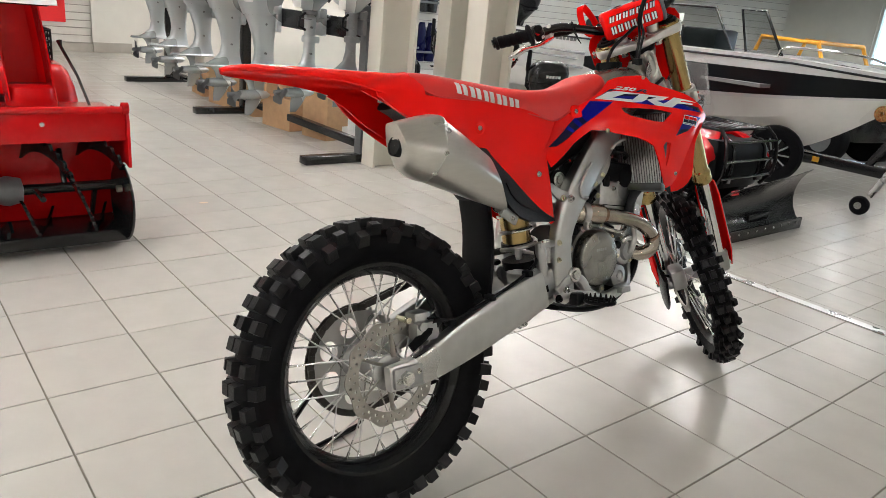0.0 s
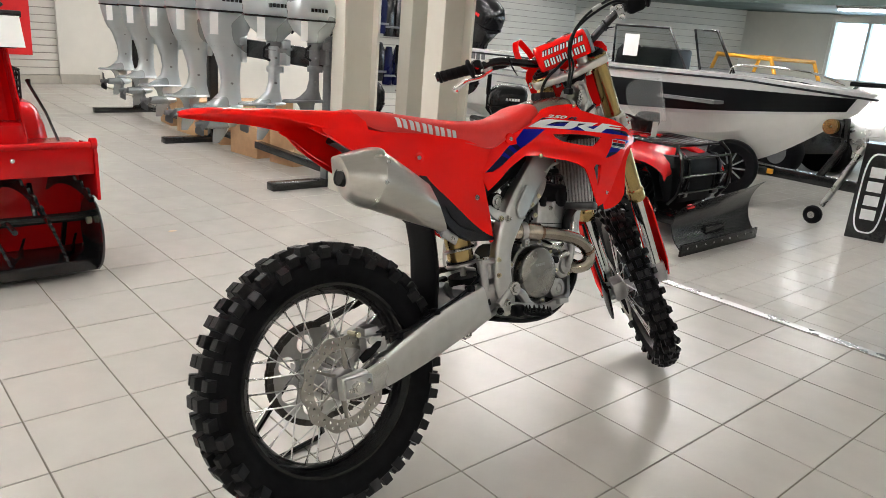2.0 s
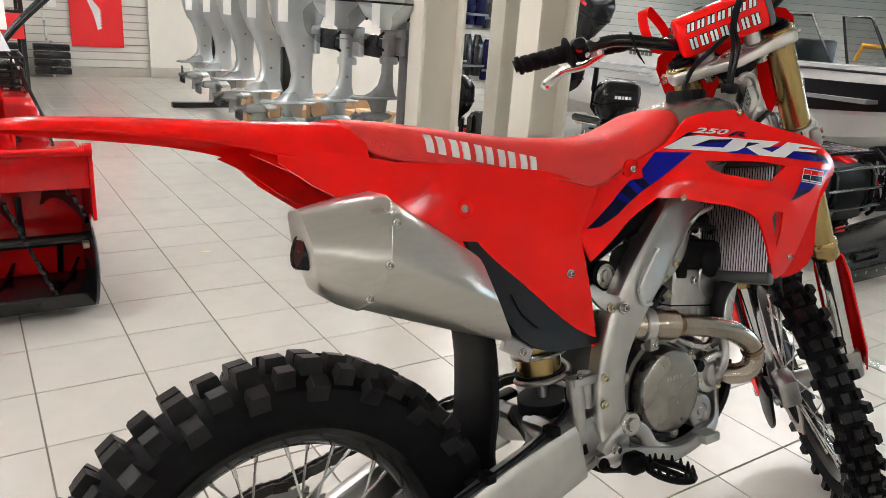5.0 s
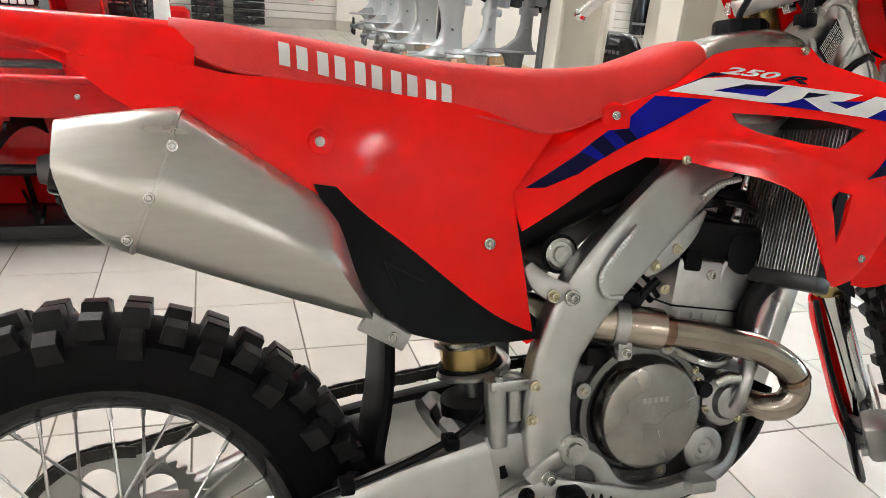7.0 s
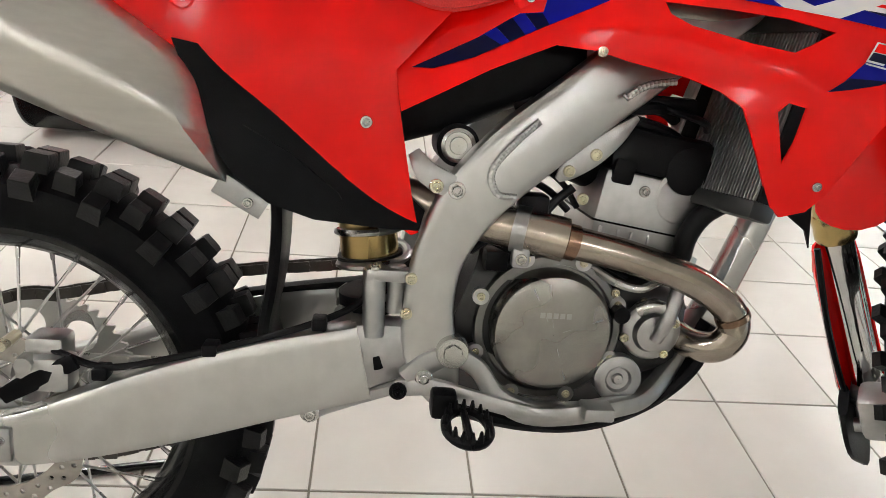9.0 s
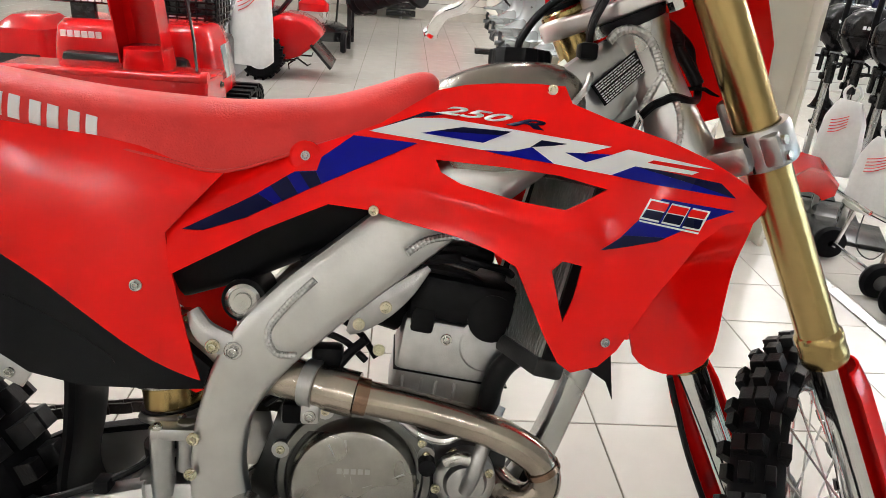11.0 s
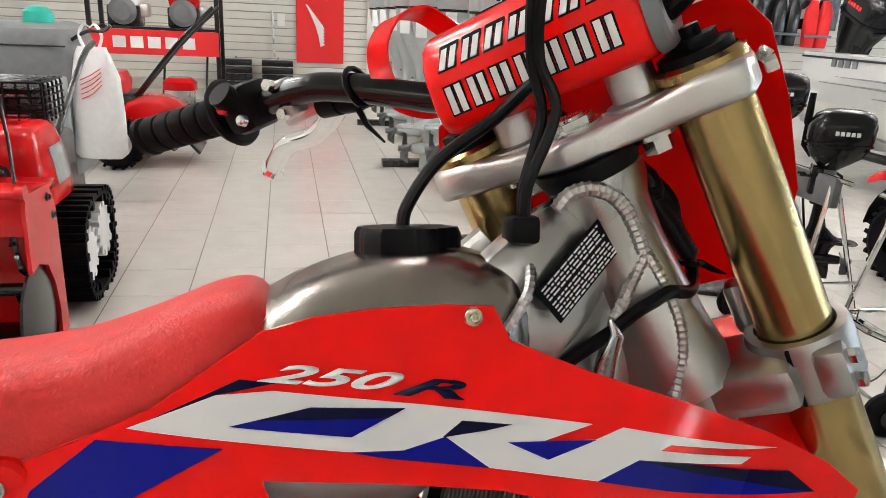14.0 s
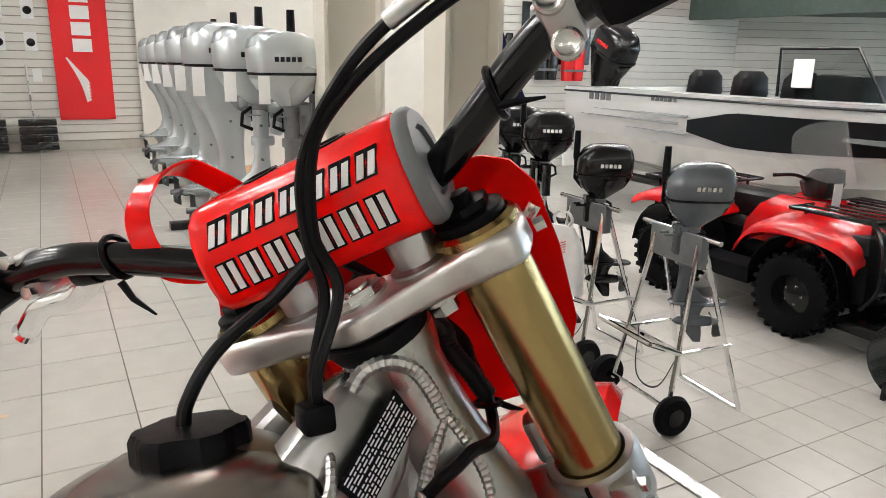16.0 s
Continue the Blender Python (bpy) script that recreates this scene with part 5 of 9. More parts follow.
part("pedal_tip", add_box(bm_new(), (0.108, 0.735, 0.062), (0.142, 0.775, 0.080), 0.004), M_CASTALU, pedal)
bolt((0.122, 0.500, 0.086), (1, 0, 0), 0.009, pedal, M_BLACKP)
part("skid_plate", blade_smooth([(0.0, 0.55, 0.045, 0.008, 0.075), (0.0, 0.66, 0.022, 0.010, 0.080), (0.0, 0.76, 0.022, 0.010, 0.078), (0.0, 0.845, 0.052, 0.010, 0.072), (0.0, 0.905, 0.105, 0.012, 0.066), (0.0, 0.935, 0.165, 0.012, 0.050)], 5, 14, 4), M_BLACKP, bike, "black plastic skid plate")

# radiator
rw_, rz_ = V((0.95, 0.30, 0)).normalized(), V((-0.02, 0.24, 0.95)).normalized()
rn_ = rz_.cross(rw_).normalized()
RAD = Matrix.Translation((0.084, 0.914, 0.452)) @ Matrix((rw_, rn_, rw_.cross(rn_))).transposed().to_4x4()
LRAD = Matrix.Diagonal((-1, 1, 1, 1)) @ RAD
for M_ in (RAD, LRAD):
    rad = part("radiator", box((-0.066, -0.012, -0.100), (0.066, 0.012, 0.100), m=M_), M_BLACKP, bike, "aluminium radiator with fine fins")
    for k in range(27):
        x0 = -0.0645 + 0.0048 * k
        part("fin", box((x0, -0.016, -0.100), (x0 + 0.0018, 0.016, 0.100), m=M_), M_RADI, rad, smooth=False)
    for z0, z1 in ((-0.122, -0.099), (0.099, 0.122)):
        part("tank_end", box((-0.068, -0.020, z0), (0.068, 0.020, z1), 0.006, M_), M_CASE, rad)
part("radiator_hose", tube([(0.086, 0.918, 0.352), (0.086, 0.898, 0.345), (0.082, 0.872, 0.325), (0.078, 0.858, 0.295), (0.076, 0.854, 0.258)], 0.0140, 14, 6), M_HOSE, bike, "black radiator hose")
part("hose_clamp", tube([(0.086, 0.908, 0.349), (0.086, 0.901, 0.346)], 0.0152, 16), M_STEEL, bike)
part("deflector", panel([(0.945, 0.385), (0.985, 0.375), (0.995, 0.300), (0.985, 0.322), (0.95, 0.345)], [], lambda y, z: 0.125, 0.003, 0.05), M_BLACKP, bike, "black air deflector under the shroud")

# fuel tank
tank_rows = [(0.758, 0.655, 0.070, 0.56), (0.80, 0.676, 0.082, 0.56), (0.85, 0.690, 0.086, 0.56), (0.90, 0.692, 0.082, 0.57), (0.932, 0.684, 0.072, 0.58), (0.948, 0.664, 0.058, 0.59)]
secs = []
for p, w in zip(spline([(r[0], r[1], 0) for r in tank_rows], 5), spline([(r[2], r[3], 0) for r in tank_rows], 5)):
    secs.append([V((x * w.x, p.x, w.y + (p.y - w.y) * h)) for x, h in ((1.0, 0.0), (1.0, 0.55), (0.96, 0.76), (0.85, 0.90), (0.62, 0.975), (0.3, 1.0), (0, 1.005), (-0.3, 1.0), (-0.62, 0.975), (-0.85, 0.90), (-0.96, 0.76), (-1, 0.55), (-1, 0.0))])
tank = part("fuel_tank", loft(secs), M_TITAN, bike, "bare titanium fuel tank", angle=60)
weld([(0.075, 0.925, 0.640), (0.068, 0.943, 0.664), (0.045, 0.951, 0.682), (0.0, 0.954, 0.688), (-0.045, 0.951, 0.682)], 0.004, parent=tank)
cp = bm_new()
ol = [((0.036 + (0.0035 if (k // 4) % 2 == 0 else 0.0)) * math.cos(2 * math.pi * k / 48), (0.036 + (0.0035 if (k // 4) % 2 == 0 else 0.0)) * math.sin(2 * math.pi * k / 48)) for k in range(48)]
rowsv = [[cp.verts.new(V((0.0 + a * sc, 0.872 + b * sc, z))) for a, b in ol] for z, sc in ((0.680, 1.0), (0.702, 1.0), (0.7065, 0.94), (0.7075, 0.5))]
for p, q in zip(rowsv, rowsv[1:]):
    for k in range(48):
        cp.faces.new((p[k], p[(k + 1) % 48], q[(k + 1) % 48], q[k]))
cp.faces.new(rowsv[-1])
fcap = part("fuel_cap", cp, M_BLACKP, tank, "black lobed fuel cap", angle=30)

# -- steering: forks, clamps, bars and front wheel turn together --
TURNED = Matrix(((0.65927, -0.74928, 0.06279, 0.01903), (0.68985, 0.56952, -0.44694, 1.00009), (0.29912, 0.33797, 0.89236, 0.76379), (0, 0, 0, 1)))
BARS = TURNED @ Matrix.Translation((-0.005, 0.027, 0.024))
# in the turned frame: x across to the right, y ahead of the steering axis, z up along it


def st(name, bm, mat, parent=None, label="", smooth=True, angle=35, m=None):
    if m is BARS:
        # the ends of the bar sweep back and rise
        for v in bm.verts:
            v.co.y -= 0.03 * max(0.0, abs(v.co.x) - 0.15)
            v.co.z += 0.16 * max(0.0, abs(v.co.x) - 0.27)
    bm.transform(m or TURNED)
    return part(name, bm, mat, parent or bike, label, smooth, None, angle)


FX, FO = 0.0945, 0.022
tc_rows = [(-0.128, FO, 0.008, 0.012, 0.009), (-0.121, FO, 0.009, 0.031, 0.0125), (-FX, FO, 0.009, 0.037, 0.0135), (-0.066, 0.012, 0.006, 0.026, 0.0115), (-0.036, 0.002, 0.005, 0.024, 0.0105), (0.0, -0.003, 0.005, 0.033, 0.0105), (0.036, 0.002, 0.005, 0.024, 0.0105), (0.066, 0.012, 0.006, 0.026, 0.0115), (FX, FO, 0.009, 0.037, 0.0135), (0.121, FO, 0.009, 0.031, 0.0125), (0.128, FO, 0.008, 0.012, 0.009)]
secs = []
for p, w in zip(spline([r[:3] for r in tc_rows], 5), spline([(r[3], r[4], 0) for r in tc_rows], 5)):
    secs.append([V((p.x, p.y + sy * w.x, p.z + sz * w.y)) for sy, sz in ((-1, -0.55), (-0.97, -0.8), (-0.88, -0.97), (-0.8, -1), (0.8, -1), (0.88, -0.97), (0.97, -0.8), (1, -0.55), (1, 0.55), (0.97, 0.8), (0.88, 0.97), (0.8, 1), (-0.8, 1), (-0.88, 0.97), (-0.97, 0.8), (-1, 0.55))])
top_clamp = st("top_clamp", loft(secs), M_CLAMP, None, "machined aluminium top fork clamp", angle=50)
lowc = bm_new()
for s in (-1, 1):
    add_lathe(lowc, [(0.030, -0.025), (0.037, -0.025), (0.039, -0.020), (0.039, 0.020), (0.037, 0.025), (0.030, 0.025)], Matrix.Translation((s * FX, FO, -0.212)), 32, closed=True)
    add_box(lowc, (s * (FX - 0.022) - 0.012, FO - 0.040, -0.231), (s * (FX - 0.022) + 0.012, FO - 0.020, -0.193), 0.006)
add_box(lowc, (-0.092, -0.034, -0.233), (0.092, 0.040, -0.193), 0.012)
bottom_clamp = st("bottom_clamp", lowc, M_CASTALU, None, "cast aluminium bottom fork clamp")
for s in (-1, 1):
    # no gap is cut; a black strip gives the slit's shade
    st("slit_shade", box((s * 0.089 - 0.0015, FO - 0.0405, -0.2355), (s * 0.089 + 0.0015, FO - 0.030, -0.1885), 0.0005), M_BLACKP, bottom_clamp, "black strip for the shade in the fork clamp's slit")
    st("clamp_lug", box((s * 0.112 - 0.009, FO - 0.044, -0.232), (s * 0.112 + 0.014, FO - 0.020, -0.192), 0.006), M_CASTALU, bottom_clamp)
st("stem_boss", add_lathe(bm_new(), [(0.020, -0.188), (0.044, -0.188), (0.046, -0.196), (0.046, -0.236), (0.020, -0.240)], Matrix(), 32), M_CASTALU, bottom_clamp)
st("steering_stop", box((0.050, 0.030, -0.196), (0.066, 0.052, -0.150), 0.007), M_CASTALU, bottom_clamp)
for s in (-1, 1):
    leg = st("fork_tube", add_lathe(bm_new(), [(0.024, 0.028), (0.0278, 0.028), (0.0278, -0.16), (0.0278, -0.185), (0.0290, -0.200), (0.0290, -0.232), (0.0270, -0.245), (0.0265, -0.463), (0.0268, -0.478), (0.0305, -0.483), (0.0310, -0.493), (0.0300, -0.503), (0.0310, -0.508), (0.0310, -0.519), (0.0290, -0.525), (0.023, -0.525)], Matrix.Translation((s * FX, FO, 0)), 40),
             M_GOLD, None, "gold anodised upper fork tube")
    st("slider", cyl((s * FX, FO, -0.49), (s * FX, FO, -0.85), 0.0235, n=28), M_CHROME, leg, "chromed lower fork leg")
    lug = bm_new()
    add_box(lug, (s * FX - 0.027, FO - 0.028, -0.884), (s * FX + 0.027, FO + 0.030, -0.795), 0.014)
    add_cyl(lug, (s * FX - 0.026, 0.058, -0.885), (s * FX + 0.026, 0.058, -0.885), 0.027, n=20)
    st("axle_lug", lug, M_CASTALU, leg, "cast axle lug")
    # gold rim, cap and adjuster on top
    cb = add_lathe(bm_new(), [(0.030, 0.019), (0.0325, 0.021), (0.0325, 0.027), (0.0285, 0.030)], Matrix.Translation((s * FX, FO, 0)), 36)
    st("fork_rim", cb, M_GOLD, leg)
    cb = add_lathe(bm_new(), [(0.0265, 0.026), (0.0265, 0.036), (0.022, 0.038), (0.0005, 0.038)], Matrix.Translation((s * FX, FO, 0)), 36)
    add_hex(cb, (s * FX, FO, 0.034), (0, 0, 1), 0.019, 0.010)
    add_cyl(cb, (s * FX, FO, 0.040), (s * FX, FO, 0.052), 0.008, n=14)
    st("fork_cap", cb, M_BLACKP, leg, "black fork cap with adjuster")
    # red guard wrapped on the outside and front of the lower leg
    secs = []
    for z, w in ((-0.536, 0.034), (-0.575, 0.040), (-0.69, 0.042), (-0.80, 0.044), (-0.862, 0.036)):
        arc = [radians(a) for a in range(-35, 136, 19)]
        cx = s * FX
        ring = [V((cx + s * (w + 0.004) * math.cos(a), FO + (w + 0.004) * math.sin(a), z)) for a in arc]
        ring += [V((cx + s * w * math.cos(a), FO + w * math.sin(a), z)) for a in arc[::-1]]
        secs.append(ring)
    st("fork_guard", loft(secs), M_RED, leg, "red plastic fork guard")
    for zz, ny in ((-0.203, -0.066), (-0.223, -0.066)):
        b2 = bm_new()
        add_hex(b2, (s * 0.126, FO - 0.032, zz), (s, -0.3, 0), 0.0062, 0.007)
        st("pinch_bolt", b2, M_ZINC, bottom_clamp)
    pb = bm_new()
    add_hex(pb, (s * 0.052, 0.008, -0.006), (0, 0, -1), 0.011, 0.016)
    add_lathe(pb, [(0.004, -0.004), (0.018, -0.004), (0.018, -0.010), (0.004, -0.010)], Matrix.Translation((s * 0.052, 0.008, 0)), 18)
    st("mount_nut", pb, M_ZINC, top_clamp)
    cb2 = bm_new()
    add_hex(cb2, (s * 0.132, FO + 0.004, 0.006), (s, 0.2, 0), 0.0055, 0.008)
    add_cyl(cb2, (s * 0.128, FO + 0.022, 0.008), (s * 0.136, FO + 0.024, 0.014), 0.005, n=10)
    st("clamp_bolt", cb2, M_ZINC, top_clamp)
nut = bm_new()
add_hex(nut, (0, 0, 0.012), (0, 0, 1), 0.019, 0.012)
add_lathe(nut, [(0.0005, 0.026), (0.012, 0.026), (0.013, 0.022)], Matrix(), 20)
add_lathe(nut, [(0.004, 0.018), (0.023, 0.018), (0.023, 0.013)], Matrix(), 24)
st("stem_nut", nut, M_ZINC, top_clamp, "bright steering stem nut", angle=25)
st("dust_seal", add_lathe(bm_new(), [(0.020, -0.005), (0.039, -0.006), (0.040, -0.012), (0.037, -0.020), (0.030, -0.022)], Matrix(), 30), M_BLACKP, top_clamp)
# handlebar
for s in (-1, 1):
    bmnt = bm_new()
    add_lathe(bmnt, [(0.018, 0.012), (0.018, 0.042), (0.016, 0.046), (0.005, 0.046)], Matrix.Translation((s * 0.048, 0.018, 0)), 24)
    add_lathe(bmnt, [(0.024, 0.010), (0.024, 0.018), (0.018, 0.020)], Matrix.Translation((s * 0.048, 0.018, 0)), 24)
    add_box(bmnt, (s * 0.048 - 0.015, 0.004, 0.042), (s * 0.048 + 0.015, 0.056, 0.080), 0.007)
    st("bar_clamp", bmnt, M_CASTALU, top_clamp, "machined bar clamp")
half_bar = [(0.06, 0.006, 0.040), (0.095, 0.004, 0.048), (0.135, 0.002, 0.069), (0.178, 0.0, 0.092), (0.220, -0.003, 0.107), (0.30, -0.009, 0.113), (0.41, -0.018, 0.113)]
bar_pts = [(-x, y, z) for x, y, z in half_bar[::-1]] + [(0.0, 0.006, 0.039)] + half_bar
bar = st("handlebar", tube(bar_pts, 0.0128, 18, 6), M_BLACKG, None, "black handlebar with crossbar pad", m=BARS)
# crossbar pad: a soft triangular roll
PC = (0.000, -0.002, 0.058)
prof = ((-0.033, -0.030), (-0.037, -0.024), (-0.0375, -0.012), (-0.034, 0.006), (-0.029, 0.018), (-0.020, 0.028), (-0.008, 0.033), (0.008, 0.033), (0.022, 0.026), (0.031, 0.012), (0.033, -0.006), (0.028, -0.022), (0.014, -0.032), (-0.006, -0.035), (-0.024, -0.034))
prof = tuple((1.12 * py, 1.16 * pz) for py, pz in prof)
secs = []
for x, sc in ((-0.087, 0.86), (-0.0845, 0.95), (-0.080, 0.99), (-0.074, 1.0), (0.074, 1.0), (0.080, 0.99), (0.0825, 0.95), (0.084, 0.88)):
    secs.append([V((PC[0] + x, PC[1] + py * sc, PC[2] + pz * sc)) for py, pz in prof])
pad = st("bar_pad", loft(secs), M_RED, bar, "glossy red crossbar pad with white blocks of lettering", angle=60, m=BARS)
endr = [[V((PC[0] + x, PC[1] + py * sc, PC[2] + pz * sc)) for py, pz in prof] for x, sc in ((0.0835, 0.99), (0.087, 1.0), (0.092, 0.97), (0.0945, 0.90), (0.0945, 0.62), (0.091, 0.58))]
st("pad_end", loft(endr), M_GREY, pad, "grey moulded pad end", m=BARS)


def pad_mark(cells, y0, z0, y1, z1, slant):
    """Slanted bars of print across one face of the pad, white on a black edge."""
    n = V((0, -(z1 - z0), (y1 - y0))).normalized()
    n = n if n.y < 0 else -n
    for xa, xb in cells:
        for mat, g, h in ((M_BLACKP, 0.0014, 0.0006), (M_WHITE, 0.0, 0.0011)):
            d = bm_new()
            cs = [(xa - g, -g), (xb + g, -g), (xb + g + slant, 1 + g), (xa - g + slant, 1 + g)]
            cs = [V((PC[0] + x, PC[1] + y0 + (y1 - y0) * t, PC[2] + z0 + (z1 - z0) * t + (g if t > 0.5 else -g))) for x, t in cs]
            lo = [d.verts.new(c - n * 0.001) for c in cs]
            hi = [d.verts.new(c + n * h) for c in cs]
            d.faces.new(hi)
            for i in range(4):
                d.faces.new((lo[i], lo[(i + 1) % 4], hi[(i + 1) % 4], hi[i]))
            st("print_bar" if g == 0 else "print_edge", d, mat, pad, m=BARS)


cells = []
for k in range(7):
    xa = -0.070 + 0.0202 * k
    cells += [(xa, xa + 0.0052), (xa + 0.0084, xa + 0.0136)]
pad_mark(cells, -0.0421, -0.021, -0.0401, 0.000, 0.0)
pad_mark(cells, -0.0364, 0.0128, -0.0280, 0.0273, 0.006)
for xx in (-0.028, 0.030):
    rd = add_lathe(bm_new(), [(0.014, -0.005), (0.014, 0.0015), (0.010, 0.0015), (0.010, -0.005)], frame_to((PC[0] + xx, PC[1] + 0.006, PC[2] + 0.0378), (PC[0] + xx, PC[1] + 0.008, PC[2] + 0.130)), 24)
    st("roundel", rd, M_BLACKP, pad, m=BARS)
# red strap loop of the number plate round the bar
loopc = [(-0.086, 0.094, 0.046), (-0.094, 0.089, 0.075), (-0.106, 0.081, 0.108), (-0.116, 0.066, 0.127), (-0.130, 0.036, 0.131), (-0.140, 0.007, 0.114), (-0.142, -0.006, 0.085), (-0.136, -0.004, 0.060), (-0.118, 0.010, 0.040), (-0.098, 0.030, 0.030)]
mid = sum((V(q) for q in loopc), V()) / len(loopc)
p = spline([mid.lerp(V(q), 0.90 if k_ > 1 else 1.0) for k_, q in enumerate(loopc)], 6)
lp = bm_new()
rows = []
for i, q in enumerate(p):
    dv = (p[min(i + 1, len(p) - 1)] - p[max(i - 1, 0)]).normalized()
    wv = V((0.95, 0.30, 0.0))
    wv = (wv - dv * wv.dot(dv)).normalized() * 0.0095
    nv = dv.cross(wv).normalized() * 0.0013
    rows.append([lp.verts.new(q + wv + nv), lp.verts.new(q - wv + nv), lp.verts.new(q - wv - nv), lp.verts.new(q + wv - nv)])
for a, b in zip(rows, rows[1:]):
    for k in range(4):
        lp.faces.new((a[k], a[(k + 1) % 4], b[(k + 1) % 4], b[k]))
# front number plate
NP = lambda x, z: 0.100 - 2.2 * x * x - 0.22 * (z - 0.03)
outl = [(-0.142, 0.028), (-0.132, 0.050), (-0.112, 0.060), (0.112, 0.060), (0.132, 0.050), (0.142, 0.028), (0.137, -0.03), (0.120, -0.11), (0.075, -0.195), (-0.075, -0.195), (-0.120, -0.11), (-0.137, -0.03)]
pb = panel(outl, [], lambda y, z: NP(y, z), 0.003, 0.03)
pb.transform(Matrix(((0, 1, 0, 0), (1, 0, 0, 0), (0, 0, 1, 0), (0, 0, 0, 1))))
npl = st("number_plate", pb, M_RED, None, "blank red front number plate")
st("strap", lp, M_RED, npl, "red plastic strap loop round the bar", m=BARS)
# grips, switch, levers
for s in (-1, 1):
    gp = [V((s * 0.292, -0.0085, 0.1128)), V((s * 0.404, -0.0178, 0.1130))]
    L = (gp[1] - gp[0]).length
    rings = [(0.012, 0.0), (0.031, 0.0), (0.033, 0.004), (0.030, 0.009), (0.0195, 0.014)]
    for k in range(5):
        z0 = 0.016 + k * (L - 0.026) / 5
        z1 = z0 + (L - 0.026) / 5
        rings += [(0.0178, z0), (0.0184, z0 + 0.002), (0.0182, z1 - 0.004), (0.0164, z1 - 0.002), (0.0164, z1)]
    rings += [(0.0195, L - 0.008), (0.0195, L - 0.002), (0.017, L), (0.0005, L)]
    st("grip", add_lathe(bm_new(), rings, frame_to(gp[0], gp[1]), 28), M_RUBBER, bar, "black ribbed rubber grip", angle=25, m=BARS)
sw = bm_new()
add_box(sw, (-0.288, -0.036, 0.092), (-0.256, 0.012, 0.136), 0.009)
add_cyl(sw, (-0.272, -0.030, 0.122), (-0.272, -0.040, 0.134), 0.014, 0.012, 16)
swp = st("kill_switch", sw, M_BLACKP, bar, "black switch housing", m=BARS)
for cxx, cz, mm, rr in ((-0.276, 0.120, M_SNOWRED, 0.007), (-0.264, 0.104, M_STEEL, 0.005)):
    st("button", add_lathe(bm_new(), [(rr, 0.0), (rr, 0.005), (rr * 0.7, 0.007), (0.0005, 0.007)], frame_to((cxx, -0.037, cz), (cxx, -0.137, cz + 0.05)), 16), mm, swp, m=BARS)
perch = bm_new()
add_box(perch, (-0.250, -0.014, 0.088), (-0.228, 0.014, 0.124), 0.007)
add_box(perch, (-0.268, 0.014, 0.082), (-0.216, 0.040, 0.098), 0.006)
prp = st("clutch_perch", perch, M_CASTALU, bar, "cast clutch lever perch", m=BARS)
for cxx, cz in ((-0.239, 0.122), (-0.239, 0.094)):
    st("bolt", add_hex(bm_new(), (cxx, -0.013, cz), (0, -1, 0.3), 0.0055, 0.007), M_ZINC, prp, m=BARS)
st("clutch_lever", tube([(-0.208, 0.036, 0.088), (-0.240, 0.048, 0.074), (-0.275, 0.056, 0.064), (-0.315, 0.064, 0.060), (-0.345, 0.074, 0.046), (-0.362, 0.081, 0.036)], [0.011] * 8 + [0.010] * 23, 12, 6), M_LEVER, bar, "polished clutch lever with ball end", m=BARS)
st("lever_ball", add_lathe(bm_new(), [(0.0005, -0.012), (0.009, -0.008), (0.0125, 0), (0.009, 0.008), (0.0005, 0.012)], frame_to((-0.364, 0.081, 0.035), (-0.45, 0.10, 0.0)), 18), M_LEVER, bar, m=BARS)
st("boot", tube([(-0.222, 0.026, 0.088), (-0.200, 0.024, 0.082), (-0.172, 0.026, 0.076), (-0.150, 0.030, 0.070)], [0.010] * 4 + [0.012] * 3 + [0.010] * 2 + [0.008, 0.010, 0.007, 0.006], 12, 4), M_BLACKP, bar, "black rubber cable boot", m=BARS)
st("adjuster", tube([(-0.226, 0.026, 0.088), (-0.206, 0.024, 0.084)], 0.013, 14), M_BLACKP, bar, m=BARS)
mcf = bm_new()
add_box(mcf, (0.190, 0.010, 0.086), (0.268, 0.044, 0.118), 0.009)
add_box(mcf, (0.196, -0.018, 0.084), (0.222, 0.014, 0.124), 0.008)
mcfp = st("front_master_cylinder", mcf, M_CASTALU, bar, "cast front brake master cylinder", m=BARS)
for c in ((0.207, -0.019, 0.119), (0.207, -0.021, 0.090)):
    st("bolt", add_lathe(bm_new(), [(0.010, -0.004), (0.010, 0.003), (0.008, 0.004), (0.005, 0.002), (0.0005, 0.002)], frame_to(c, (c[0], c[1] - 0.9, c[2] + 0.3)), 20), M_ZINC, mcfp, m=BARS)
st("reservoir_cap", box((0.200, 0.012, 0.118), (0.264, 0.044, 0.128), 0.003), M_BLACKP, mcfp, m=BARS)
st("throttle_housing", box((0.228, -0.040, 0.086), (0.286, 0.014, 0.140), 0.012), M_BLACKP, bar, "black throttle housing", m=BARS)
st("hand_lever", tube([(0.225, 0.040, 0.100), (0.262, 0.058, 0.104), (0.312, 0.080, 0.102), (0.362, 0.100, 0.096)], 0.0075, 10, 5, 0.8), M_CHROME, bar, "polished front brake lever", m=BARS)
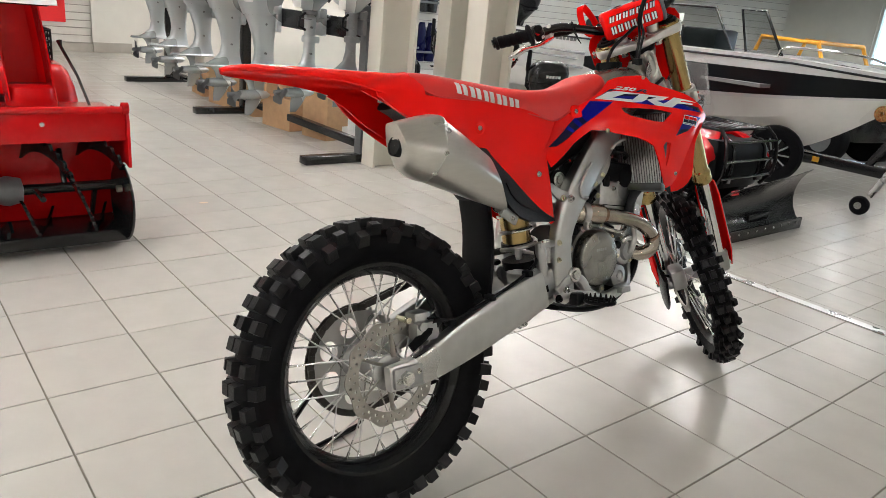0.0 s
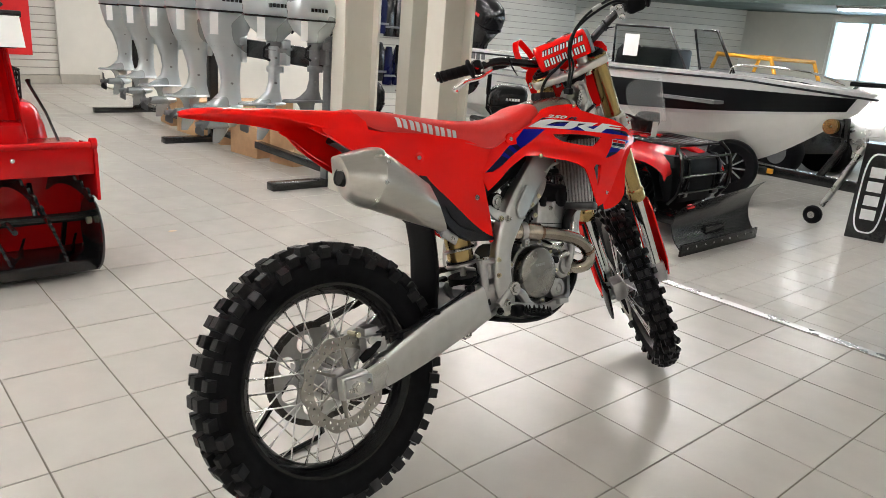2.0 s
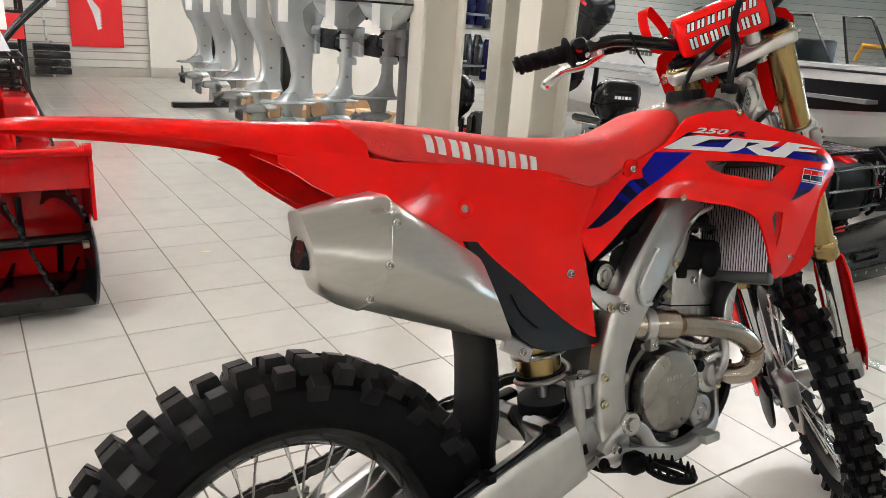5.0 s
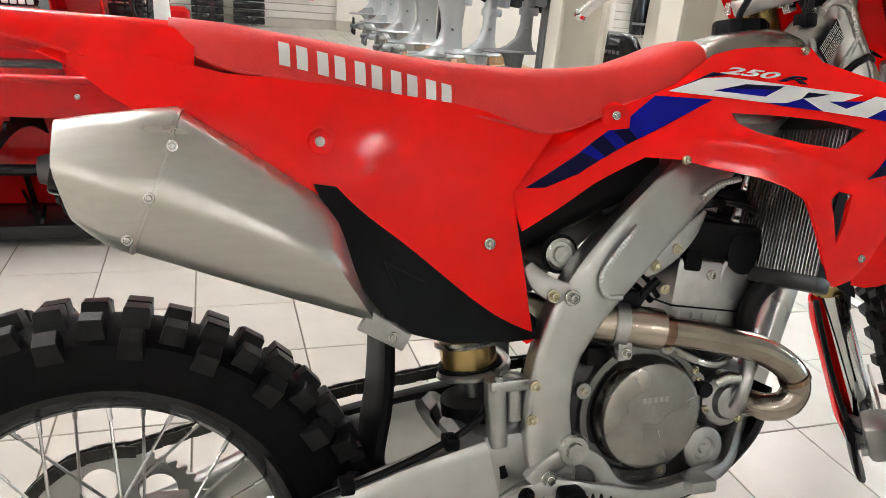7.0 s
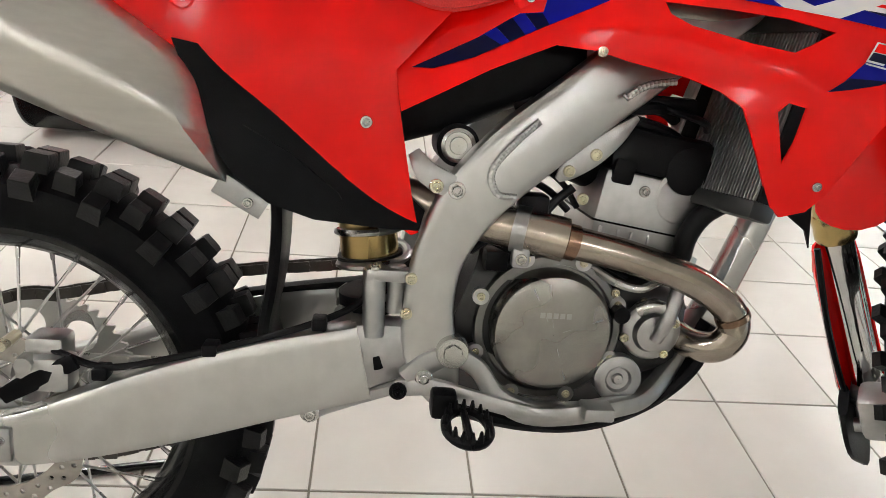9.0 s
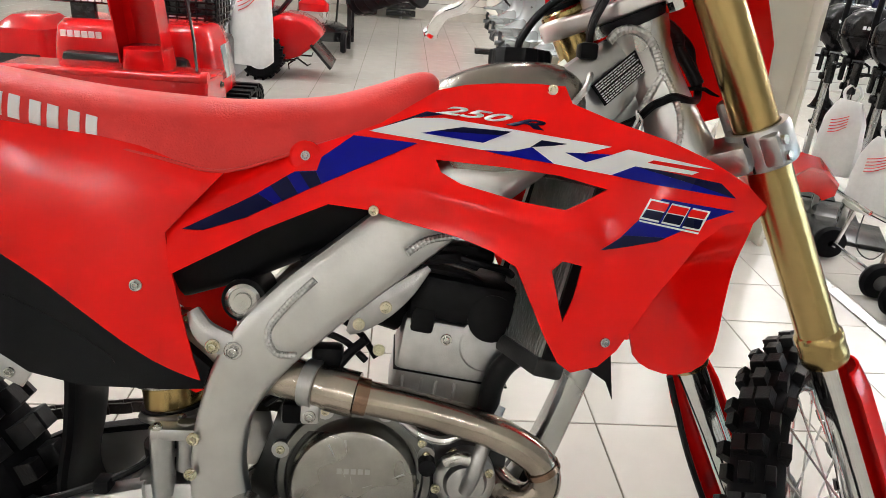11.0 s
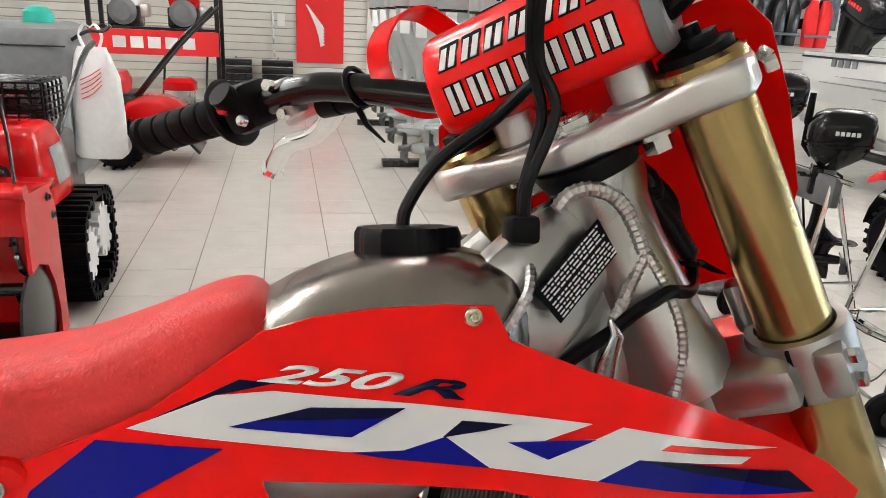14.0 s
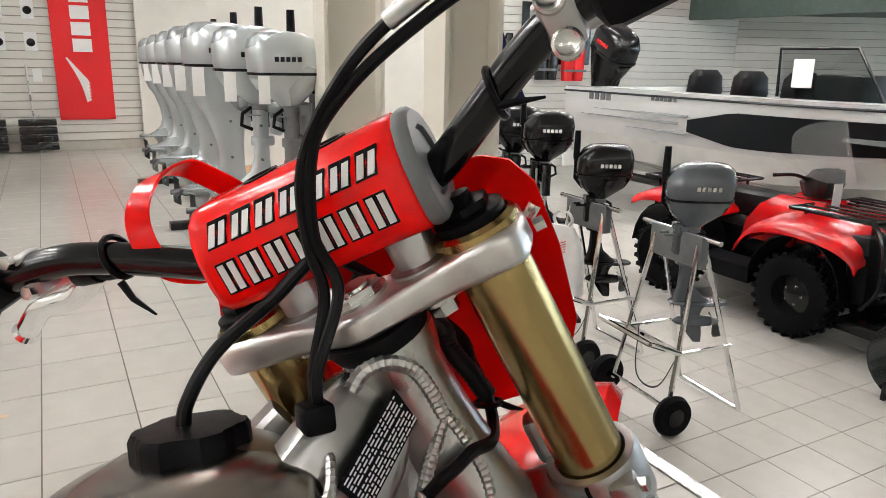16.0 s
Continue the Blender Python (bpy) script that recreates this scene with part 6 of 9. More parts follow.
for xx, tail in ((-0.168, ((-0.168, -0.012, 0.072), (-0.166, -0.014, 0.056), (-0.160, -0.010, 0.036))), (0.152, ((0.152, -0.014, 0.072), (0.166, -0.018, 0.070), (0.182, -0.020, 0.066)))):
    zz = 0.088 if xx < 0 else 0.078
    tie = bm_new()
    add_tube(tie, [V((xx, 0.002 + 0.017 * math.cos(a), zz + 0.017 * math.sin(a))) for a in (2 * math.pi * k / 16 for k in range(17))], 0.0026, 6)
    add_tube(tie, [V(q) for q in tail], [0.0032, 0.0026, 0.001], 6)
    st("cable_tie", tie, M_BLACKP, bar, "black cable tie with loose tail", m=BARS)
# front fender and wheel
fsec = []
for y, zt, hw, drop in ((-0.075, -0.272, 0.046, 0.026), (-0.06, -0.268, 0.060, 0.032), (-0.02, -0.262, 0.076, 0.034), (0.10, -0.262, 0.084, 0.034), (0.22, -0.290, 0.088, 0.036), (0.33, -0.340, 0.086, 0.036), (0.42, -0.400, 0.076, 0.034), (0.46, -0.436, 0.058, 0.028), (0.475, -0.455, 0.030, 0.02)):
    o = [(-1.0, -drop), (-0.92, -0.010), (-0.60, 0.0), (0, 0.004), (0.60, 0.0), (0.92, -0.010), (1.0, -drop)]
    fsec.append([V((x * hw, y + FO, zt + h)) for x, h in o] + [V((x * hw * 0.95, y + FO, zt + h - 0.004)) for x, h in o[::-1]])
st("front_fender", loft(fsec), M_RED, None, "red front fender", angle=40)
AXD = -0.885
Mw = TURNED @ Matrix.Translation((0, 0.058, AXD))
front = wheel("front_wheel", Mw @ Matrix.Rotation(radians(11), 4, "X"), 0.338, 0.264, 0.038, 0.015, 52, 8, 0.055, "front wheel with black rim and steel spokes")
part("front_disc", disc_bm(0.105, 0.130, 0.004, 0.004), M_DISC, bike, "drilled wave-edged front brake disc", smooth=False, m=Mw @ Matrix.Translation((-0.060, 0, 0)))
st("front_axle", cyl((-0.135, 0.058, AXD), (0.135, 0.058, AXD), 0.012, n=18), M_ZINC, None, "front axle")
fcal = bm_new()
add_box(fcal, (-0.100, -0.075, AXD + 0.035), (-0.050, -0.010, AXD + 0.115), 0.012)
add_cyl(fcal, (-0.11, -0.055, AXD + 0.055), (-0.05, -0.055, AXD + 0.055), 0.012, n=12)
st("front_caliper", fcal, M_CASTALU, None, "cast front brake caliper")
st("disc_guard", blade_smooth([(-0.120, -0.05, AXD + 0.10, 0.03, 0.008), (-0.125, -0.02, AXD + 0.02, 0.05, 0.008), (-0.122, 0.03, AXD - 0.07, 0.03, 0.007)], 4, 10, 3), M_BLACKP, None, "black front disc guard")
st("front_hose", tube([(-0.12, 0.00, -0.53), (-0.125, -0.02, -0.66), (-0.12, -0.03, -0.78), (-0.10, -0.05, AXD + 0.09)], 0.005, 8, 6), M_HOSE, None)


# -- cables in the open --
def cable(pts, r, label=""):
    return part("cable", tube(pts, r, 10, 10), M_HOSE, bike, label)


cable([(0.0, 0.868, 0.704), (0.0, 0.872, 0.722), (0.004, 0.894, 0.754), (0.014, 0.934, 0.785), (0.030, 0.962, 0.812), (0.040, 1.000, 0.826)], 0.0050, "black breather hose from the fuel cap")
TP = lambda x, y, z: tuple(BARS @ V((x, y, z)))
for dx in (0.0, 0.011):
    cable([TP(0.236, -0.034, 0.128 - dx * 0.4), TP(0.190, -0.040, 0.158 - dx), TP(0.113, -0.046, 0.148 - dx), TP(0.062 - dx * 0.3, -0.052, 0.124 - dx * 0.6), TP(0.028 + dx * 0.6, -0.056, 0.094), TP(0.008 + dx * 0.5, -0.058, 0.052), TP(0.000 + dx, -0.062, 0.014), (0.045 + dx * 0.7, 0.947, 0.736), (0.040 + dx * 0.5, 0.947, 0.704), (0.030, 0.943, 0.675), (0.012, 0.930, 0.62)], 0.0042, "black throttle cable looping over the bars")
part("cable_ferrule", tube([TP(0.150, -0.044, 0.156), TP(0.118, -0.0455, 0.150)], 0.0060, 12), M_STEEL, bike, "bright cable adjuster")
part("cable_holder", box((0.032, 0.934, 0.696), (0.058, 0.956, 0.716), 0.004), M_BLACKP, bike, "black cable holder")
SLEEVE = [TP(-0.02, 0.030, -0.012), (-0.012, 1.068, 0.746), (-0.008, 1.0766, 0.723), (-0.004, 1.0916, 0.701), (0.0, 1.1042, 0.6794)]
cable([SLEEVE[-1], (0.012, 1.0998, 0.6618), (0.040, 1.0800, 0.6570), (0.057, 1.0537, 0.6597), (0.061, 1.0386, 0.6538), (0.060, 1.0266, 0.647), (0.049, 1.0136, 0.6311), (0.051, 0.9929, 0.6197), (0.052, 0.9746, 0.6093)], 0.0052, "black clutch cable round the steering head")
cable([TP(-0.20, 0.014, 0.088), TP(-0.12, 0.050, 0.050), TP(-0.05, 0.072, 0.006), (-0.022, 1.084, 0.740), (-0.014, 1.100, 0.705), (0.0, 1.1042, 0.6794)], 0.0050, "black clutch cable from the lever")
part("wiring_sleeve", tube(SLEEVE, [0.0078 * (1 + 0.10 * (k % 2)) for k in range(41)], 10, 10), M_HOSE, bike, "corrugated black wiring sleeve")
tie = bm_new()
add_tube(tie, [V((0.002 + 0.011 * math.cos(a), 1.103 + 0.011 * math.sin(a), 0.6745)) for a in (2 * math.pi * k / 14 for k in range(15))], 0.0022, 6)
add_tube(tie, [(0.010, 1.108, 0.675), (0.012, 1.1174, 0.670), (0.014, 1.128, 0.666)], [0.003, 0.0028, 0.001], 6)
part("cable_tie", tie, M_BLACKP, bike)
clip = bm_new()
add_tube(clip, [(0.054, 1.010, 0.641), (0.056, 1.012, 0.630), (0.056, 1.006, 0.618), (0.054, 1.000, 0.604), (0.052, 1.004, 0.592)], 0.0022, 8)
add_tube(clip, [(0.054, 1.010, 0.641), (0.055, 1.018, 0.628), (0.055, 1.014, 0.612), (0.054, 1.012, 0.596)], 0.0022, 8)
part("cable_clip", clip, M_ZINC, bike, "bent wire cable clip")

# stand under the left end of the rear axle
stand = thing("bike_stand", Matrix(), "black bent-rod triangle stand hooked into the rear axle", "bike stand")
pl = BIKE @ V((-0.150, 0.0, -0.004))
part("rod", tube([pl + V((0.05, 0, 0.01)), pl, V((-0.37, -0.84, 0.015)), V((-0.36, -0.86, 0.008)), V((-0.30, -1.16, 0.008)), V((-0.31, -1.17, 0.015)), pl + V((-0.005, -0.006, 0))], 0.0075, 10), M_BLACKG, stand)

# ---- helpers for the things about the hall ----
def rrect(cx, cy, w, h, n=20, p=3.5):
    out = []
    for k in range(n):
        a = 2 * math.pi * k / n
        c, s = math.cos(a), math.sin(a)
        out.append((cx + math.copysign(abs(c) ** (2 / p), c) * w, cy + math.copysign(abs(s) ** (2 / p), s) * h))
    return out


def stack(levels, n=20, p=3.2):
    """Rounded plan sections (cx, cy, half x, half y, z) joined upwards."""
    return loft([[V((x, y, z)) for x, y in rrect(cx, cy, w, h, n, p)] for cx, cy, w, h, z in levels])


def prop_bm(r, m):
    bm = bm_new()
    add_cyl(bm, (0, 0, -0.05), (0, 0, 0.05), 0.028, 0.02, n=14, m=m)
    for k in range(3):
        a0 = 2 * math.pi * k / 3
        rows = []
        for rr in (0.02, 0.5 * r, 0.85 * r, r):
            wd = {0.02: 0.35, 0.5 * r: 0.55, 0.85 * r: 0.5, r: 0.2}[rr]
            row = []
            for s, dz in ((-1, 0.022), (0, 0.0), (1, -0.022)):
                a = a0 + s * wd
                row += [bm.verts.new(m @ V((rr * math.cos(a), rr * math.sin(a), dz)))]
            rows.append(row)
        for p, q in zip(rows, rows[1:]):
            for i in range(2):
                bm.faces.new((p[i], p[i + 1], q[i + 1], q[i]))
    bmesh.ops.solidify(bm, geom=bm.faces[:], thickness=0.003)
    return bm


def outboard(m, label, cowl_mat, leg_mat, size=1.0, leg=1.0, handle=True, tag=True, group="", stripe=None, slim=False):
    """An outboard motor; its clamp at the origin, propeller towards -y, head above."""
    ob = thing("outboard_motor", m @ Matrix.Diagonal((size, size, size, 1)), label, "outboard motor", group)
    c = part("cowl", stack([(0, -0.02, 0.115, 0.17, 0.16), (0, -0.03, 0.145, 0.215, 0.20), (0, -0.03, 0.155, 0.235, 0.28), (0, -0.035, 0.150, 0.235, 0.38), (0, -0.05, 0.130, 0.20, 0.455), (0, -0.06, 0.095, 0.15, 0.49), (0, -0.07, 0.04, 0.07, 0.50)], 24), cowl_mat, ob)
    part("cowl_seam", stack([(0, -0.03, 0.158, 0.238, 0.232), (0, -0.03, 0.159, 0.239, 0.248)], 24), M_BLACKG, ob, "black seam band")
    L = 0.62 * leg
    if slim:
        part("lower_cowl", stack([(0, 0.0, 0.050, 0.060, 0.035), (0, -0.01, 0.080, 0.105, 0.075), (0, -0.025, 0.125, 0.185, 0.14), (0, -0.03, 0.150, 0.226, 0.21)], 24, 2.6), leg_mat if leg_mat != M_GREY else cowl_mat, ob)
        part("collar", stack([(0, 0.0, 0.056, 0.066, 0.00), (0, 0.0, 0.060, 0.070, 0.03), (0, 0.0, 0.052, 0.062, 0.04)], 18, 2.4), M_GREY, ob, "dark grey swivel collar")
        part("leg", loft([[V((x, y, z)) for x, y in rrect(0, cy, w, h, 16, 2.2)] for cy, w, h, z in ((0.0, 0.042, 0.050, 0.02), (0.0, 0.040, 0.048, -0.3 * L), (0.0, 0.040, 0.050, -0.62 * L), (-0.01, 0.040, 0.066, -0.80 * L), (-0.035, 0.042, 0.110, -0.92 * L), (-0.07, 0.044, 0.165, -L))]), leg_mat, ob)
        part("swivel_clamp", stack([(0, 0.01, 0.056, 0.070, -0.46 * L), (0, 0.01, 0.060, 0.074, -0.43 * L), (0, 0.01, 0.060, 0.074, -0.38 * L), (0, 0.01, 0.056, 0.070, -0.35 * L)], 18, 2.6), leg_mat, ob)
        part("carry_grip", tube([(0.02, -0.05, 0.02), (0.05, -0.12, -0.02), (0.05, -0.13, -0.09), (0.03, -0.06, -0.12)], 0.012, 8), M_BLACKP, ob)
    else:
        part("lower_cowl", stack([(0, -0.03, 0.070, 0.150, -0.04), (0, -0.04, 0.090, 0.175, 0.04), (0, -0.035, 0.120, 0.205, 0.13), (0, -0.03, 0.150, 0.226, 0.21)], 24, 2.6), leg_mat, ob)
        part("leg", loft([[V((x, y, z)) for x, y in rrect(0, cy, w, h, 16, 2.6)] for cy, w, h, z in ((-0.03, 0.070, 0.150, -0.02), (-0.020, 0.058, 0.116, -0.2 * L), (-0.005, 0.048, 0.088, -0.45 * L), (0.0, 0.044, 0.080, -0.64 * L), (-0.008, 0.046, 0.092, -0.80 * L), (-0.035, 0.054, 0.132, -0.92 * L), (-0.07, 0.066, 0.180, -L))]), leg_mat, ob)
    part("vent_plate", stack([(0, -0.11, 0.088, 0.215, -L - 0.014), (0, -0.11, 0.092, 0.220, -L - 0.004), (0, -0.11, 0.08, 0.205, -L + 0.008)], 18, 2.6), leg_mat, ob)
    part("leg_seam", stack([(0, -0.03, 0.071 if not slim else 0.044, 0.152 if not slim else 0.052, -0.030), (0, -0.03, 0.071 if not slim else 0.044, 0.152 if not slim else 0.052, -0.036)], 20, 2.6), M_GREY, ob)
    for zz in (-0.10, -0.32):
        part("bolt", cyl((0.040, -0.01, zz * L / 0.5), (0.062, -0.01, zz * L / 0.5), 0.009, n=8), M_GREY, ob)
    part("gearcase", tube([(0, 0.06, -L - 0.155), (0, 0.03, -L - 0.155), (0, -0.05, -L - 0.155), (0, -0.15, -L - 0.155), (0, -0.22, -L - 0.155)], [0.008, 0.028, 0.042, 0.042, 0.034], 14), leg_mat, ob)
    part("strut", stack([(0, -0.06, 0.014, 0.06, -L - 0.16), (0, -0.07, 0.020, 0.08, -L - 0.06), (0, -0.09, 0.026, 0.11, -L)], 14, 2.2), leg_mat, ob)
    part("skeg", loft([[V((x, y, z)) for x, y in rrect(0, cy, w, h, 10, 2)] for cy, w, h, z in ((-0.08, 0.012, 0.075, -L - 0.18), (-0.11, 0.008, 0.055, -L - 0.26), (-0.135, 0.005, 0.03, -L - 0.32))]), leg_mat, ob)
    part("propeller", prop_bm(0.115, Matrix.Translation((0, -0.26, -L - 0.155)) @ Matrix.Rotation(radians(90), 4, "X")), M_GREY, ob, "dark three-bladed propeller")
    br = bm_new()
    add_box(br, (-0.075, 0.075, -0.16), (0.075, 0.12, 0.06), 0.012)
    add_box(br, (-0.085, 0.04, -0.02), (0.085, 0.10, 0.05), 0.012)
    add_cyl(br, (-0.05, 0.12, -0.02), (-0.05, 0.20, -0.02), 0.010, n=8)
    add_cyl(br, (0.05, 0.12, -0.02), (0.05, 0.20, -0.02), 0.010, n=8)
    part("clamp_bracket", br, leg_mat, ob)
    if handle:
        part("tiller", tube([(0.05, 0.13, 0.12), (0.05, 0.20, 0.20), (0.05, 0.20, 0.36)], 0.018, 10), M_BLACKP, ob)
        part("tiller_grip", tube([(0.05, 0.20, 0.36), (0.05, 0.20, 0.40), (0.05, 0.20, 0.60)], [0.026, 0.029, 0.024], 12), M_BLACKP, ob, "black tiller grip standing upright")
    if tag:
        part("price_tag", box((0.162, -0.245, 0.06), (0.165, -0.175, 0.23), 0.0), M_TAG, ob, "white paper tag", smooth=False)
    for k in range(5):
        for s in (-1, 1):
            part("mark_block", box((s * 0.1525 - 0.004, -0.135 + 0.036 * k, 0.315), (s * 0.1525 + 0.004, -0.110 + 0.036 * k, 0.345), 0.0), stripe or M_BLACKG, c, "plain block of the maker's mark", smooth=False)
    return ob


# -- silver outboards on a long rail --
RAIL_Y = 1.00
rail = thing("display_rail", pose(0, 0, 0), "long black steel rail stand for outboard motors", "display stand")
for x in (-3.30, -5.32, -7.37):
    part("foot", box((x - 0.05, 0.535, 0.0), (x + 0.05, 1.20, 0.055), 0.006), M_SNOWDARK, rail)
    part("post", box((x - 0.04, 0.97, 0.055), (x + 0.04, 1.05, 1.08), 0.005), M_GREY if x > -4 else M_SNOWDARK, rail)
part("beam", box((-7.37, 0.985, 0.84), (-3.30, 1.045, 0.98), 0.004), M_SNOWDARK, rail)
part("beam", box((-7.37, 0.985, 0.09), (-3.30, 1.045, 0.15), 0.004), M_SNOWDARK, rail)
ob_label = "silver outboard motor hanging on the black rail stand"
big = outboard(pose(-4.62, 0.86, 0.95), ob_label, M_SILVER, M_SILVER, 1.0, 0.84, group="silver outboards on the rail")
for x, sc in ((-5.30, 0.99), (-5.95, 0.95), (-6.60, 0.92), (-7.25, 0.88)):
    copy_thing(big, pose(x, 0.86, 0.95) @ Matrix.Diagonal((sc, sc, sc, 1)))
outboard(pose(-3.86, 0.86, 0.97), "middle-sized silver outboard motor hanging on the black rail stand", M_SILVER, M_SILVER, 0.88, 0.78, slim=True, group="silver outboards on the rail")
outboard(pose(-3.28, 0.86, 1.00), "small silver outboard motor with a grey leg on the rail stand", M_SILVER, M_GREY, 0.74, 0.80, slim=True, group="silver outboards on the rail")


def carton(x, y, w, d, h, turn, z=0.0, label="sealed brown cardboard carton on the tiled floor"):
    ob = thing("cardboard_box", pose(x, y, z, 0, 0, turn), label, "box", "cardboard boxes under the motors")
    part("body", box((-w / 2, -d / 2, 0), (w / 2, d / 2, h), 0.004), M_CARD, ob, smooth=False)
    part("tape", box((-w / 2 - 0.001, -0.03, h - 0.06), (w / 2 + 0.001, 0.03, h + 0.001)), M_TAPE, ob, smooth=False)
    part("label", box((w / 2, d / 2 - 0.13, 0.05), (w / 2 + 0.0015, d / 2 - 0.03, 0.11)), M_TAG, ob, "white and red carton label", smooth=False)
    return ob


carton(-4.62, 1.19, 0.40, 0.46, 0.26, 8)
carton(-4.70, 1.21, 0.34, 0.40, 0.20, 4, 0.26, "cardboard carton stacked on another")
carton(-5.25, 1.17, 0.34, 0.34, 0.30, -6)
carton(-5.80, 1.15, 0.40, 0.42, 0.34, 5)
carton(-6.45, 1.17, 0.36, 0.36, 0.30, -4)
carton(-4.15, 1.22, 0.30, 0.30, 0.42, 12)


def bag(m, w, h, label, group="white carrier bags"):
    """A filled plastic carrier bag with two loop handles and a red printed mark."""
    ob = thing("carrier_bag", m, label, "bag", group)
    secs = []
    rng = random.Random(int(w * 1000 + h * 7))
    for z, sw, sd in ((0.0, 0.80, 0.26), (0.04, 0.98, 0.34), (0.35, 1.0, 0.36), (0.62, 0.90, 0.28), (0.78, 0.62, 0.16), (0.84, 0.5, 0.08)):
        ring = [V((x * (1 + rng.uniform(-0.05, 0.05)), y * (1 + rng.uniform(-0.12, 0.12)), z * h)) for x, y in rrect(0, 0, sw * w / 2, sd * w / 2, 20, 2.8)]
        secs.append(ring)
    part("body", loft(secs), M_BAG, ob, angle=50)
    for s in (-1, 1):
        part("handle", tube([(s * 0.12 * w, 0, 0.82 * h), (s * 0.20 * w, 0, 0.92 * h), (s * 0.10 * w, 0, 1.0 * h), (0.0, 0, 0.98 * h)], 0.03 * w, 8, 4, 0.35), M_BAG, ob)
    for k in range(5):
        part("red_mark", tube([(-0.18 * w, -0.187 * w, (0.46 + 0.035 * k) * h), (0.02 * w, -0.196 * w, (0.50 + 0.035 * k) * h), (0.2 * w, -0.187 * w, (0.57 + 0.03 * k) * h)], 0.011 * w, 6, 4, 0.6), M_BANNER, ob, "red wing-shaped printed mark")
    return ob


bag(pose(-3.42, 1.26, 0.22, 0, 0, 40), 0.36, 0.62, "white plastic carrier bag with a red mark by the column")
bag(pose(-3.75, 1.34, 0.02, 0, 0, 25), 0.34, 0.60, "white plastic carrier bag with a red mark on the floor")
bag(pose(-5.2, 2.9, LOW, 0, 0, 30), 0.40, 0.55, "white plastic carrier bag with a red mark on the lower floor")

# -- a dark motor on a post behind the columns, bags hung on it --
dm = outboard(pose(-4.62, 2.27, LOW + 0.86, 0, 0, -40), "black outboard motor hung on a post behind the columns", M_BLACKG, M_BLACKG, 0.86, 0.80, slim=True, tag=False, stripe=M_GREY, handle=False)
dp = thing("motor_post", pose(-4.52, 2.40, LOW, 0, 0, -40), "black steel post stand carrying a dark outboard motor", "stand")
part("post", box((-0.05, 0.02, 0.03), (0.05, 0.10, 0.98), 0.004), M_SNOWDARK, dp)
part("board", box((-0.20, -0.02, 0.62), (0.20, 0.02, 0.95), 0.006), M_SNOWDARK, dp)
part("base", box((-0.26, -0.20, 0.0), (0.26, 0.26, 0.035), 0.006), M_SNOWDARK, dp)
part("fuel_tap", tube([(-0.02, -0.03, 0.80), (0.0, -0.05, 0.81), (0.05, -0.06, 0.83)], 0.018, 8), M_BANNER, dp, "red fuel fitting")
bag(pose(-4.30, 2.06, LOW + 0.36, 0, 0, 40), 0.20, 0.46, "white carrier bag with a red mark hung on the dark motor")
bag(pose(-4.32, 2.24, LOW + 0.40, 0, 0, 60), 0.14, 0.36, "small white carrier bag hung on the dark motor")

# -- west wall: banner, brushes, small goods --
ban = thing("wall_banner", pose(WEST + 0.03, 0.0, 0.0), "tall red cloth banner with a white wing on the wall", "banner")
part("cloth", box((-0.004, -0.03, 0.39), (0.004, 0.62, 2.35), 0.002), M_BANNER, ban, smooth=False)
for k in range(6):
    part("white_wing", panel([(0.10 + 0.03 * k, 1.16 - 0.055 * k), (0.12 + 0.03 * k, 1.17 - 0.055 * k), (0.33, 0.90 - 0.045 * k), (0.36, 0.84 - 0.04 * k), (0.30, 0.86 - 0.05 * k)], [], lambda y, z: 0.0065 + 0.0006 * k, 0.002, 0.2), M_WHITE, ban)
for k in range(5):
    part("white_block", box((0.004, 0.20, 1.24 + 0.20 * k), (0.0062, 0.42, 1.40 + 0.20 * k)), M_WHITE, ban, "white block of the banner's mark", smooth=False)
for y in (-1.05, -0.50):
    br = thing("snow_brush", pose(WEST + 0.16, y, 0.0), "black rubber paddle attachment standing on the floor by the wall", "attachment", "black paddles by the wall")
    for k in range(4):
        part("paddle", box((-0.05, 0.0, 0.04 + 0.10 * k), (0.12 - 0.03 * (k % 2), 0.42, 0.12 + 0.10 * k), 0.012), M_SNOWDARK, br)
    part("shaft", cyl((0.03, 0.21, 0.0), (0.03, 0.21, 0.47), 0.02, n=10), M_STEEL, br)
sh = thing("shovel", pose(WEST + 0.07, -0.33, 0.45, 0, 0, 0), "slim metal shovel shaft leaning on the slatted wall", "shovel")
part("shaft", cyl((0, 0, 0), (-0.02, -0.02, 0.62), 0.014, n=10), M_STEEL, sh)
part("tag", box((0.0, 0.05, 0.42), (0.004, 0.15, 0.58)), M_TAG, sh, smooth=False)
for y, z in ((-0.60, 1.72), (-0.26, 1.72), (-0.60, 1.34), (-0.26, 1.34), (-0.95, 1.34), (-0.95, 1.72)):
    g = thing("blister_pack", pose(WEST + 0.012, y, z), "small black round part in a clear blister pack on the wall", "packaged part", "blister packs on the slatted wall")
    part("card", box((0.0, -0.07, -0.10), (0.004, 0.07, 0.12), 0.002), M_BAG, g, smooth=False)
    part("knob", add_lathe(bm_new(), [(0.0005, 0.035), (0.03, 0.033), (0.045, 0.02), (0.05, 0.0)], Matrix.Rotation(radians(90), 4, "Y"), 20), M_BLACKG, g)


